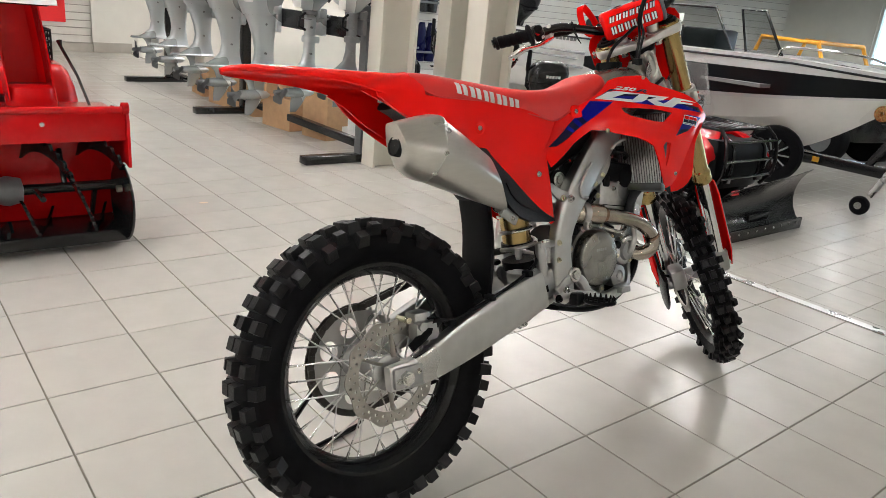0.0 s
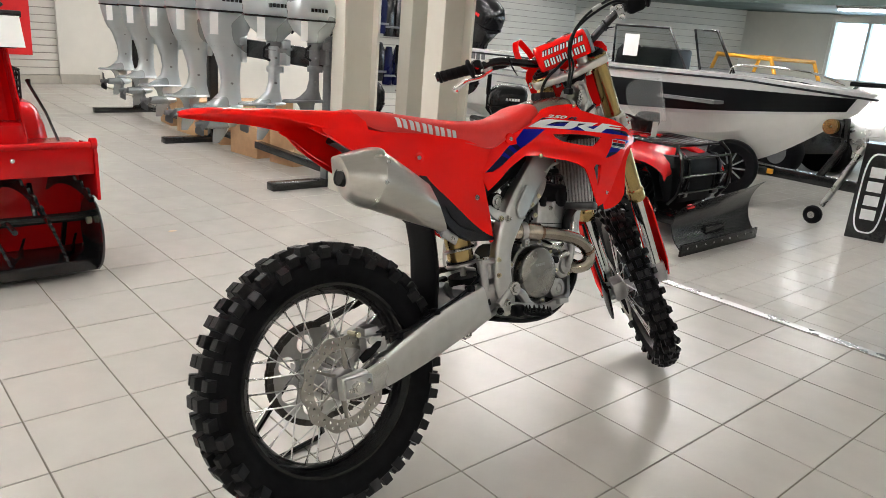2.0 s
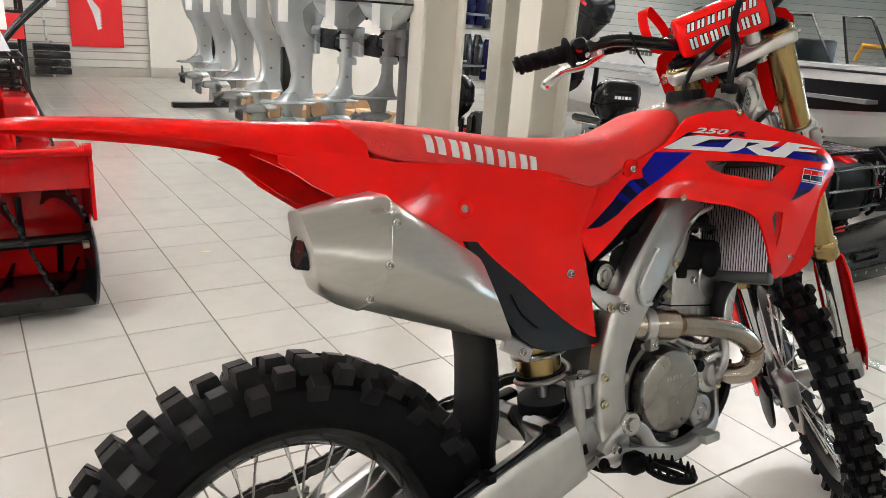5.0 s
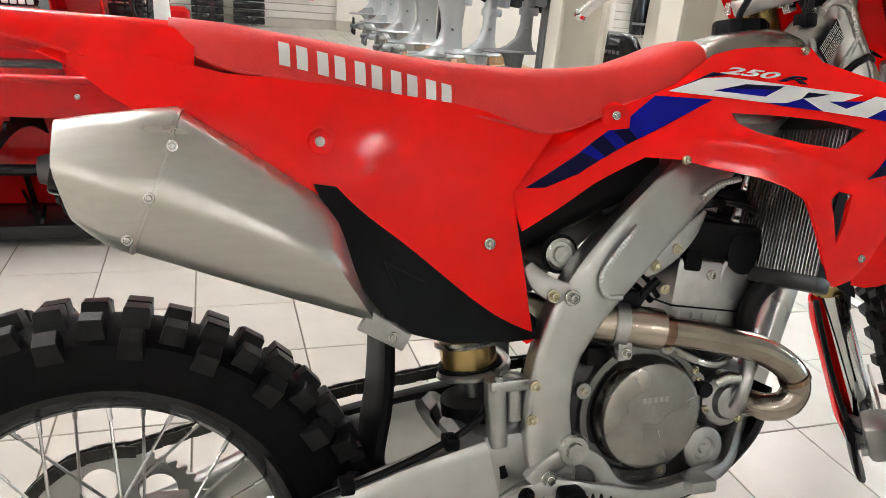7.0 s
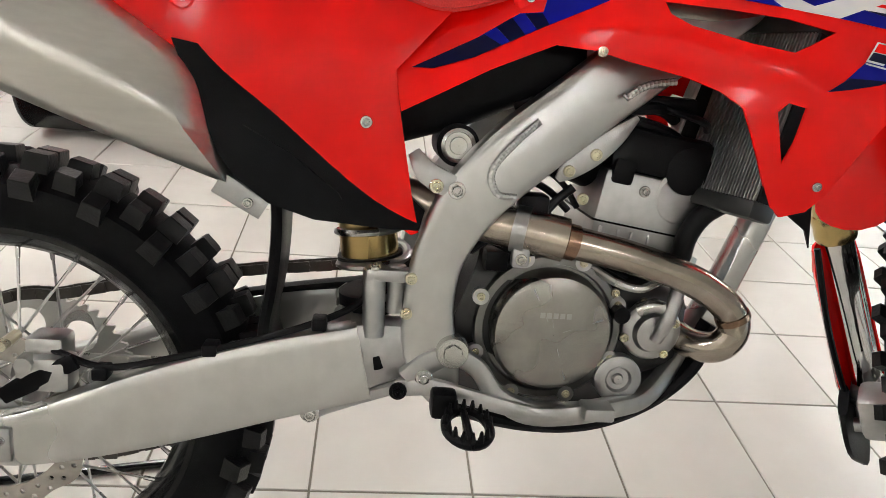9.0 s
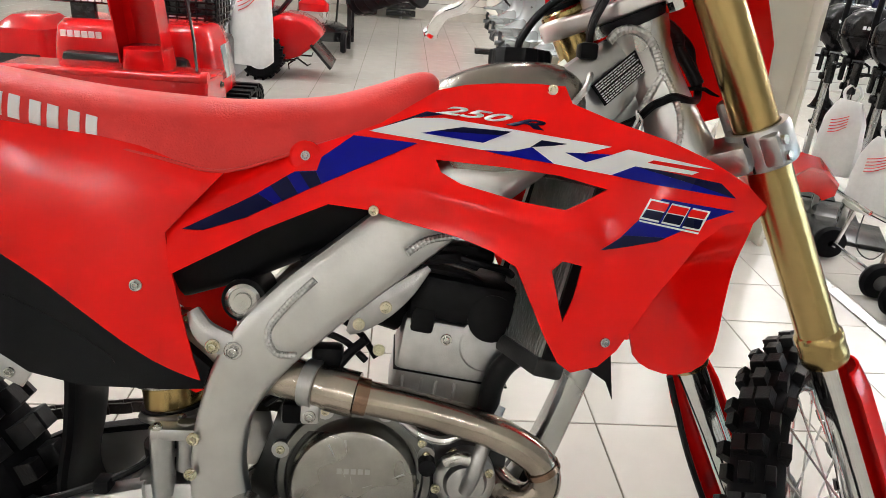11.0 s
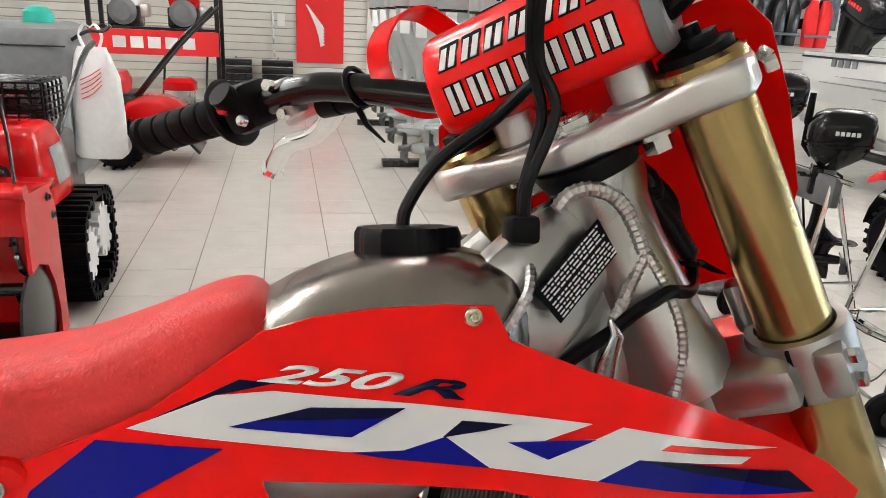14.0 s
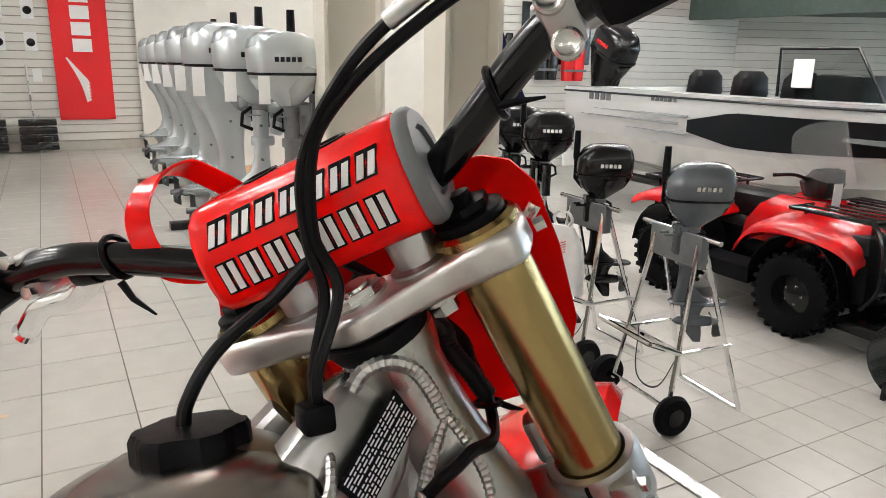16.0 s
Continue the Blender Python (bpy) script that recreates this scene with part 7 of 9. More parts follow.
# -- snow blower, auger towards the bike --
sb = thing("snow_blower", pose(-2.045, -1.395, 0), "red tracked snow blower with a black auger and tall chute", "snow blower")
W2 = 0.43
aug = part("auger_housing", box((-0.30, -W2, 0.085), (-0.27, W2, 0.545), 0.004), M_SNOWRED, sb, "open red auger housing")
part("top_plate", box((-0.36, -W2 + 0.05, 0.545), (-0.03, W2, 0.580), 0.010), M_SNOWRED, aug)
part("front_plate", box((-0.040, -W2, 0.470), (-0.022, W2, 0.590), 0.004), M_SNOWRED, aug)
for s in (-1, 1):
    part("side_plate", panel([(-0.28, 0.06), (-0.28, 0.50), (-0.23, 0.585), (-0.02, 0.600), (0.0, 0.56), (0.008, 0.36), (-0.06, 0.37), (-0.14, 0.34), (-0.19, 0.26), (-0.21, 0.16), (-0.20, 0.06)], [], lambda y, z: s * (W2 + 0.012), 0.012, 0.5, (-s, 0, 0)), M_SNOWRED, aug, m=Matrix(((0, 1, 0, 0), (1, 0, 0, 0), (0, 0, 1, 0), (0, 0, 0, 1))))
    for xx, zz in ((-0.20, 0.55), (-0.24, 0.48)):
        bolt((xx, s * (W2 + 0.013), zz), (0, s, 0), 0.012, aug, M_SNOWDARK)
part("lip", cyl((-0.020, -W2, 0.600), (-0.020, W2, 0.600), 0.014, n=12), M_SNOWRED, aug)
for s in (-1, 1):
    lug = bm_new()
    add_cyl(lug, (-0.020, s * W2 - 0.012, 0.606), (-0.020, s * W2 + 0.012, 0.606), 0.024, n=16)
    part("corner_lug", lug, M_SNOWRED, aug)
    part("end_disc", add_lathe(bm_new(), [(0.0005, 0.012), (0.05, 0.012), (0.12, 0.006), (0.168, -0.004), (0.172, -0.010), (0.166, -0.014), (0.11, -0.006), (0.0005, 0.0)], frame_to((-0.075, s * (W2 - 0.002), 0.195), (-0.075, s * 2, 0.195)), 40), M_SNOWDARK, aug, "dished black auger end disc")
    part("end_bolt", add_hex(bm_new(), (-0.075, s * (W2 - 0.012), 0.25), (0, -s, 0), 0.016, 0.02), M_GOLDBOLT, aug)
part("scraper", box((-0.29, -W2, 0.03), (-0.02, W2, 0.085), 0.006), M_SNOWDARK, aug, "black scraper bar")
part("auger_shaft", cyl((-0.16, -W2, 0.25), (-0.16, W2, 0.25), 0.022, n=14), M_SNOWDARK, aug)


def helix(y0, y1, turns, r, width, hand, phase):
    bm = bm_new()
    rows = []
    n = 96
    for k in range(n + 1):
        a = phase + hand * 2 * math.pi * turns * k / n
        y = y0 + (y1 - y0) * k / n
        ro = r * (1 + (0.045 if k % 4 < 2 else -0.045))
        rows.append([bm.verts.new((-0.16 + rr * math.cos(a), y + dy, 0.25 + rr * math.sin(a))) for rr, dy in ((ro, -0.006), (ro, 0.006), (r - width, 0.006), (r - width, -0.006))])
    for p, q in zip(rows, rows[1:]):
        for k in range(4):
            bm.faces.new((p[k], p[(k + 1) % 4], q[(k + 1) % 4], q[k]))
    return bm


for y0, y1, hand in ((-W2 + 0.02, -0.02, 1), (0.02, W2 - 0.02, -1)):
    for ph in (0.0, math.pi):
        part("auger_ribbon", helix(y0, y1, 0.9, 0.205, 0.05, hand, ph), M_SNOWDARK, aug, "black saw-toothed auger ribbon", smooth=False)
    for k in range(3):
        y = y0 + (y1 - y0) * (0.2 + 0.3 * k)
        a = k * 2.1
        part("auger_arm", tube([(-0.16, y, 0.25), (-0.16 + 0.17 * math.cos(a), y, 0.25 + 0.17 * math.sin(a))], 0.012, 8), M_SNOWDARK, aug)
part("gearbox", add_lathe(bm_new(), [(0.0005, -0.06), (0.05, -0.05), (0.062, 0.0), (0.05, 0.05), (0.0005, 0.06)], Matrix.Translation((-0.16, 0, 0.25)) @ Matrix.Rotation(radians(90), 4, "X"), 20), M_GREY, aug)
bolt((-0.021, 0.12, 0.545), (1, 0, 0), 0.008, aug)
part("badge_plate", box((-0.023, -0.36, 0.475), (-0.018, -0.24, 0.525), 0.003), M_SNOWDARK, aug)
# chute, collar and deflector
part("chute_collar", loft([[V((x, y, z)) for x, y in rrect(-0.31, 0.14, w, w, 24, 3)] for w, z in ((0.094, 0.575), (0.096, 0.600), (0.088, 0.655), (0.080, 0.660))]), M_SNOWRED, sb)
CHANNEL = ((0.075, -0.086), (-0.050, -0.086), (-0.075, -0.060), (-0.075, 0.060), (-0.050, 0.086), (0.075, 0.086), (0.075, 0.080), (-0.048, 0.080), (-0.069, 0.057), (-0.069, -0.057), (-0.048, -0.080), (0.075, -0.080))
part("chute", loft([[V((-0.31 + x, cy + y, z)) for x, y in CHANNEL] for cy, z in ((0.135, 0.60), (0.122, 0.75), (0.108, 0.87), (0.094, 0.98), (0.092, 1.00))]), M_SNOWRED, sb, "tall red discharge chute, an open channel leaning sideways", angle=30)
TILT = Matrix.Translation((-0.225, 0.085, 1.045)) @ Matrix.Rotation(radians(-30), 4, "Y")
part("deflector", box((-0.030, -0.16, -0.065), (-0.006, 0.13, 0.095), 0.010, TILT), M_SNOWDARK, sb, "black chute deflector")
part("price_sheet", box((-0.004, -0.17, -0.068), (-0.001, 0.155, 0.072), 0.0, TILT), M_TAG, sb, "white price sheet on the chute", smooth=False)
part("deflector_arm", tube([(-0.37, 0.02, 0.96), (-0.33, 0.02, 1.02), (-0.27, 0.02, 1.07)], 0.012, 8), M_SNOWDARK, sb)
part("pivot", cyl((-0.285, -0.08, 1.115), (-0.285, 0.25, 1.115), 0.014, n=12), M_SNOWDARK, sb)
part("control_lever", tube([(-0.23, 0.345, 0.585), (-0.30, 0.32, 0.70), (-0.387, 0.281, 0.812), (-0.395, 0.278, 0.835)], [0.006, 0.006, 0.007, 0.012], 8), M_SNOWDARK, sb, "thin black control lever")
# hood, engine in its guard, work light
part("hood", loft([[V((x, y, z)) for x, y in rrect(-0.635, cy, hx * 1.22, hy, 32, 6)] for cy, hx, hy, z in ((0.03, 0.155, 0.350, 0.44), (0.03, 0.155, 0.350, 0.50), (0.025, 0.152, 0.335, 0.62), (0.02, 0.145, 0.315, 0.69), (0.02, 0.125, 0.295, 0.715), (0.02, 0.09, 0.25, 0.720))]), M_SNOWRED, sb, "boxy red engine hood with rounded edges", angle=50)
part("side_badge", box((-0.07, -0.004, -0.07), (0.09, 0.003, 0.07), 0.004, Matrix.Translation((-0.66, 0.368, 0.57)) @ Matrix.Rotation(radians(8), 4, "X")), M_SILVER, sb, "silver badge on the hood flank")
for k in range(6):
    part("mark_block", box((-0.445, -0.25 + 0.028 * k, 0.655), (-0.434, -0.230 + 0.028 * k, 0.680), 0.0), M_WHITE, sb, "white block of the model mark", smooth=False)
eng = part("engine", box((-0.96, 0.06, 0.66), (-0.735, 0.295, 0.825), 0.03), M_SNOWDARK, sb, "black engine in a wire guard")
for k in range(6):
    z = 0.715 + 0.027 * k
    part("guard_wire", tube([(-0.98, 0.046, z), (-0.732, 0.046, z), (-0.720, 0.058, z), (-0.720, 0.302, z), (-0.732, 0.314, z), (-0.98, 0.314, z)], 0.0045, 6), M_BLACKG, eng)
for k in range(7):
    y = 0.050 + 0.0435 * k
    part("guard_wire", tube([(-0.720, y, 0.70), (-0.720, y, 0.840), (-0.732, y, 0.852), (-0.98, y, 0.852)], 0.0045, 6), M_BLACKG, eng)
for k in range(5):
    x = -0.96 + 0.054 * k
    part("guard_wire", tube([(x, 0.314, 0.70), (x, 0.314, 0.840), (x, 0.302, 0.852), (x, 0.06, 0.852)], 0.0045, 6), M_BLACKG, eng)
part("exhaust_port", cyl((-0.88, 0.29, 0.77), (-0.88, 0.302, 0.77), 0.032, n=18), M_STEEL, eng)
for z in (0.725, 0.765, 0.80):
    part("fin", box((-0.742, 0.10, z), (-0.728, 0.25, z + 0.005)), M_STEEL, eng, smooth=False)
hl = part("headlight", box((-0.58, -0.33, 0.78), (-0.51, -0.06, 0.88), 0.015), M_BLACKG, sb, "wide work light with a ribbed lens")
part("light_stem", box((-0.57, -0.24, 0.70), (-0.53, -0.14, 0.79), 0.008), M_SNOWDARK, hl)
for k in range(9):
    part("lens_rib", box((-0.512, -0.320 + 0.028 * k, 0.79), (-0.505, -0.297 + 0.028 * k, 0.87), 0.003), M_WHITE, hl, smooth=False)
part("chassis", box((-1.30, -0.26, 0.16), (-0.42, 0.26, 0.60), 0.03), M_SNOWDARK, sb, "black chassis between the tracks")
for s in (-1, 1):
    pts = []
    for k in range(36):
        a = 2 * math.pi * k / 36
        pts.append((-0.775 + 0.25 * math.copysign(abs(math.cos(a)) ** 0.6, math.cos(a)), 0.215 + 0.205 * math.copysign(abs(math.sin(a)) ** 0.7, math.sin(a))))
    mid = (-0.775, 0.215)
    inner = [(mid[0] + (x - mid[0]) * 0.91, mid[1] + (z - mid[1]) * 0.89) for x, z in pts]
    tr = bm_new()
    belt = [[tr.verts.new((x, s * 0.37 + dy, z)) for x, z in ring] for ring, dy in ((pts, -0.085), (pts, 0.085), (inner, 0.085), (inner, -0.085))]
    for p, q in zip(belt, belt[1:] + belt[:1]):
        for k in range(36):
            tr.faces.new((p[k], p[(k + 1) % 36], q[(k + 1) % 36], q[k]))
    track = part("track", tr, M_RUBBER, sb, "black rubber crawler track")
    for k in range(36):
        x, z = pts[k]
        part("cleat", box((x - 0.010, s * 0.37 - 0.09, z - 0.010), (x + 0.010, s * 0.37 + 0.09, z + 0.010), 0.003), M_RUBBER, track, smooth=False)
        if k % 2 == 0:
            x, z = inner[k]
            x, z = mid[0] + (x - mid[0]) * 0.93, mid[1] + (z - mid[1]) * 0.92
            part("drive_lug", box((x - 0.014, s * 0.37 - 0.02, z - 0.016), (x + 0.014, s * 0.37 + 0.085, z + 0.016), 0.003), M_RUBBER, track, smooth=False)
    for xx, zz, rr in ((-0.90, 0.235, 0.120), (-0.66, 0.200, 0.110)):
        out = []
        for k in range(12):
            for da, r in ((0.0, rr), (0.24, rr), (0.30, rr * 0.78), (0.48, rr * 0.78)):
                a = 2 * math.pi * k / 12 + da
                out.append((xx + r * math.cos(a), zz + r * math.sin(a)))
        part("sprocket", panel(out, [], lambda y, z: s * 0.44, 0.05, 0.5, (-s, 0, 0)), M_BAG, track, "pale toothed track sprocket", smooth=False, m=Matrix(((0, 1, 0, 0), (1, 0, 0, 0), (0, 0, 1, 0), (0, 0, 0, 1))))
for s in (-1, 1):
    part("handlebar", tube([(-1.20, s * 0.20, 0.55), (-1.55, s * 0.26, 0.88), (-1.75, s * 0.27, 0.94)], 0.014, 8, 3), M_SNOWDARK, sb)

# -- grey bin, bags, tiller, lawn-mower rack --
bn = thing("plastic_case", pose(-4.25, -1.66, 0), "dark grey plastic engine case with a teal cap", "equipment case")
part("body", stack([(0, 0, 0.30, 0.36, 0.22), (0, 0, 0.33, 0.38, 0.50), (0, 0, 0.33, 0.39, 0.90), (0, 0, 0.30, 0.36, 0.99), (0, 0, 0.24, 0.30, 1.015)], 28, 6), M_GREY, bn)
part("carry_hook", tube([(0.20, 0.36, 0.93), (0.25, 0.46, 0.985), (0.26, 0.54, 0.99), (0.26, 0.58, 1.02)], 0.010, 8, 4), M_SNOWDARK, bn, "black carry hook")
part("panel_seam", box((0.326, -0.37, 0.905), (0.334, 0.37, 0.913), 0.001), M_SNOWDARK, bn, smooth=False)
part("panel", box((0.31, 0.22, 0.42), (0.348, 0.36, 0.76), 0.012), M_SILVER, bn, "light grey vent panel")
part("cap", add_lathe(bm_new(), [(0.075, 1.00), (0.078, 1.02), (0.070, 1.07), (0.045, 1.095), (0.0005, 1.10)], Matrix.Translation((0.12, 0.20, 0)), 24), M_TEAL, bn, "teal filler cap")
for k in range(5):
    part("mark_block", box((0.322, -0.20 + 0.040 * k, 0.80), (0.336, -0.170 + 0.040 * k, 0.83)), M_WHITE, bn, smooth=False)
for s in (-1, 1):
    part("base", box((-0.28, s * 0.2 - 0.04, 0.0), (0.28, s * 0.2 + 0.04, 0.25), 0.01), M_SNOWDARK, bn)

ti = thing("rotary_tiller", pose(-5.45, -1.12, 0), "red rotary tiller with white-rimmed wheels and black handles", "tiller")
dome = [(-0.20, 0.20), (-0.22, 0.36), (-0.17, 0.46), (-0.06, 0.495), (0.06, 0.485), (0.15, 0.445), (0.22, 0.385), (0.235, 0.345), (0.15, 0.25), (0.06, 0.18), (-0.02, 0.15), (-0.12, 0.15)]
part("tine_hood", loft([[V((x, 0.0 + y * k, 0.30 + (z - 0.30) * k)) for y, z in dome] for x, k in ((-0.21, 0.80), (-0.20, 0.93), (-0.17, 1.0), (0.17, 1.0), (0.20, 0.93), (0.21, 0.80))]), M_SNOWRED, ti, "rounded red tine hood", angle=50)
part("rear_flap", box((-0.22, -0.01, -0.12), (0.22, 0.012, 0.12), 0.004, Matrix.Translation((0, 0.23, 0.19)) @ Matrix.Rotation(radians(42), 4, "X")), M_SNOWDARK, ti, "black steel rear flap")
for k in range(6):
    part("tine", tube([(-0.13 + 0.05 * k, 0.02, 0.14), (-0.13 + 0.05 * k, 0.02 + 0.10 * math.cos(k * 1.9), 0.14 + 0.10 * math.sin(k * 1.9)), (-0.10 + 0.05 * k, 0.02 + 0.12 * math.cos(k * 1.9 + 0.3), 0.14 + 0.12 * math.sin(k * 1.9 + 0.3))], [0.008, 0.007, 0.004], 6), M_SNOWDARK, ti, "curved black tine")
for s in (-1, 1):
    WM = Matrix.Translation((s * 0.27, -0.23, 0.185)) @ Matrix.Rotation(radians(90), 4, "Y")
    wh = part("wheel", add_lathe(bm_new(), [(0.10, -0.05), (0.15, -0.055), (0.172, -0.03), (0.176, 0.0), (0.172, 0.03), (0.15, 0.055), (0.10, 0.05)], WM, 36), M_RUBBER, ti, "black lugged tyre")
    for k in range(18):
        for h in (-1, 1):
            part("tread_lug", box((-0.012, -0.009 + 0.012 * h, h * 0.028 - 0.026), (0.012, 0.009 + 0.012 * h, h * 0.028 + 0.026), 0.002, WM @ Matrix.Rotation(2 * math.pi * (k + 0.25 * h) / 18, 4, "Z") @ Matrix.Translation((0.174, 0, 0))), M_RUBBER, wh, smooth=False)
    part("rim", add_lathe(bm_new(), [(0.112, 0.020), (0.118, 0.046), (0.108, 0.050), (0.100, 0.030), (0.05, 0.018), (0.030, 0.034), (0.0005, 0.036)], Matrix.Translation((s * 0.27, -0.23, 0.185)) @ Matrix.Rotation(radians(90 * s), 4, "Y"), 28), M_WHITE, wh, "white pressed rim")
    part("hub_nut", add_hex(bm_new(), (s * 0.304, -0.23, 0.185), (s, 0, 0), 0.014, 0.014), M_ZINC, wh)
part("engine", box((-0.18, -0.55, 0.24), (0.18, -0.12, 0.52), 0.03), M_SNOWDARK, ti)
part("engine_shroud", add_lathe(bm_new(), [(0.13, 0.0), (0.13, 0.08), (0.10, 0.12), (0.0005, 0.13)], Matrix.Translation((0.18, -0.36, 0.42)) @ Matrix.Rotation(radians(90), 4, "Y"), 24), M_SNOWRED, ti, "red recoil cover")
part("fuel_tank", stack([(0, -0.30, 0.15, 0.13, 0.52), (0, -0.30, 0.16, 0.14, 0.60), (0, -0.30, 0.13, 0.11, 0.66)], 18), M_SNOWRED, ti)
for s in (-1, 1):
    part("handle", tube([(s * 0.08, -0.15, 0.45), (s * 0.16, 0.18, 0.85), (s * 0.24, 0.45, 1.12)], 0.015, 8, 4), M_SNOWDARK, ti)
bag(pose(-4.0, -1.185, 0.32, 0, 0, 80), 0.29, 0.70, "white plastic carrier bag with a red wing hanging from a handle")
bag(pose(-5.95, -1.75, 0.0, 0, 0, 75), 0.36, 0.60, "white plastic carrier bag standing on the floor behind the tiller")

rk = thing("display_rack", pose(-7.3, -1.35, 0), "black display rack with a red sign board holding engines and mowers", "display rack")
for y in (-0.55, 0.55):
    for x in (-0.25, 0.25):
        part("post", box((x - 0.02, y - 0.02, 0), (x + 0.02, y + 0.02, 1.45), 0.003), M_SNOWDARK, rk, smooth=False)
part("sign_board", box((0.262, -0.56, 0.66), (0.275, 0.56, 0.88), 0.003), M_BANNER, rk, "red sign board", smooth=False)
for k in range(5):
    part("white_block", box((0.2752, -0.36 + 0.15 * k, 0.72), (0.278, -0.25 + 0.15 * k, 0.82)), M_WHITE, rk, "white block of the sign's mark", smooth=False)
for z in (0.06, 0.88):
    part("shelf", box((-0.25, -0.55, z), (0.25, 0.55, z + 0.025), 0.003), M_SNOWDARK, rk, smooth=False)


def small_engine(m, hood_mat, label):
    ob = thing("small_engine", m, label, "engine", "engines on the rack")
    part("block", box((-0.14, -0.14, 0.0), (0.14, 0.14, 0.18), 0.02), M_SNOWDARK, ob)
    part("fan_cover", add_lathe(bm_new(), [(0.12, 0), (0.12, 0.06), (0.08, 0.09), (0.0005, 0.09)], Matrix.Translation((0.11, 0, 0.13)) @ Matrix.Rotation(radians(90), 4, "Y"), 22), M_GREY, ob)
    part("tank", stack([(0, 0, 0.12, 0.13, 0.18), (0, 0, 0.14, 0.14, 0.24), (0, 0, 0.10, 0.11, 0.31)], 18), hood_mat, ob)
    part("muffler", box((-0.10, 0.13, 0.08), (0.08, 0.21, 0.20), 0.02), M_STEEL, ob)
    return ob


small_engine(pose(-7.25, -1.62, 0.905), M_WHITE, "small engine with a white tank on the rack")
small_engine(pose(-7.25, -1.10, 0.905), M_SNOWRED, "small engine with a red tank on the rack")
mow = thing("lawn_mower", pose(-7.0, -1.15, 0), "black push mower with a red engine cover under the rack", "lawn mower")
part("deck", stack([(0, 0, 0.27, 0.34, 0.10), (0, 0, 0.28, 0.35, 0.19), (0, 0, 0.20, 0.26, 0.25)], 24, 3.5), M_SNOWDARK, mow)
part("engine", stack([(0, 0, 0.12, 0.13, 0.25), (0, 0, 0.13, 0.14, 0.36)], 20), M_STEEL, mow)
part("engine_cover", stack([(0, 0, 0.14, 0.15, 0.36), (0, 0, 0.14, 0.15, 0.43), (0, 0, 0.09, 0.10, 0.47)], 20), M_SNOWRED, mow, "glossy red engine cover")
for x in (-0.24, 0.26):
    for y in (-0.32, 0.32):
        part("wheel", add_lathe(bm_new(), [(0.03, -0.025), (0.09, -0.025), (0.10, 0.0), (0.09, 0.025), (0.03, 0.025)], Matrix.Translation((x, y, 0.10)) @ Matrix.Rotation(radians(90), 4, "X"), 24), M_RUBBER, mow)
part("handle", tube([(-0.25, -0.2, 0.2), (-0.75, -0.2, 0.85), (-0.75, 0.2, 0.85), (-0.25, 0.2, 0.2)], 0.012, 8), M_SNOWDARK, mow)
ge = thing("generator", pose(-4.1, -2.5, 0), "red suitcase generator on the floor", "generator")
part("body", stack([(0, 0, 0.25, 0.18, 0.02), (0, 0, 0.27, 0.20, 0.25), (0, 0, 0.25, 0.18, 0.46), (0, 0, 0.16, 0.10, 0.52)], 24, 4), M_SNOWRED, ge)
part("grille", box((0.262, -0.12, 0.12), (0.275, 0.12, 0.32), 0.005), M_SNOWDARK, ge)


# ---- the lower hall ----
# -- boat on its trailer, bow towards the east --
BX0, BX1, BY, HB = -7.75, -1.72, 7.1, 1.12
boat = thing("fishing_boat", pose(0, 0, 0), "white aluminium fishing boat with a black side band on a trailer", "boat")


def hull_rail(u, kind, side):
    """A point of a lengthwise line of the hull; u from stern to bow."""
    x = BX0 + (BX1 - BX0) * u
    taper = 1 - max(0, (u - 0.45) / 0.55) ** 2.3
    z_g = 0.93 + 0.02 * u - 0.09 * max(0, u - 0.8) / 0.2
    data = {"keel": (0.02, -0.22 + 0.75 * max(0, u - 0.70) ** 1.6 / 0.3 ** 1.6 * 0.75), "chine": (0.90, 0.10 + 0.42 * max(0, u - 0.5) ** 1.5 / 0.5 ** 1.5), "low": (0.985, 0.38 + 0.26 * max(0, u - 0.5) ** 1.5 / 0.5 ** 1.5),
            "high": (0.99, 0.785 + 0.03 * u), "top": (1.0, z_g), "lip": (0.93, z_g + 0.012)}[kind]
    w, z = data
    tp = taper if kind in ("top", "lip", "high") else taper * (1 - 0.25 * max(0, u - 0.5))
    back = {"keel": 0.55, "chine": 0.32, "low": 0.16, "high": 0.05, "top": 0.0, "lip": 0.0}[kind] * max(0, u - 0.75) / 0.25
    return V((x - back, BY + side * HB * w * max(tp, 0.012), z))


def strip(kinds, mat, name, label, u0=0.0, u1=1.0, lift=0.0, both=True):
    bm = bm_new()
    n = 28
    for side in ((-1, 1) if both else (-1,)):
        rows = [[bm.verts.new(hull_rail(u0 + (u1 - u0) * i / n, k, side) + V((0, side * lift, 0))) for i in range(n + 1)] for k in kinds]
        for p, q in zip(rows, rows[1:]):
            for i in range(n):
                bm.faces.new((p[i], p[i + 1], q[i + 1], q[i]))
    bmesh.ops.solidify(bm, geom=bm.faces[:], thickness=0.02)
    return part(name, bm, mat, boat, label, angle=30)


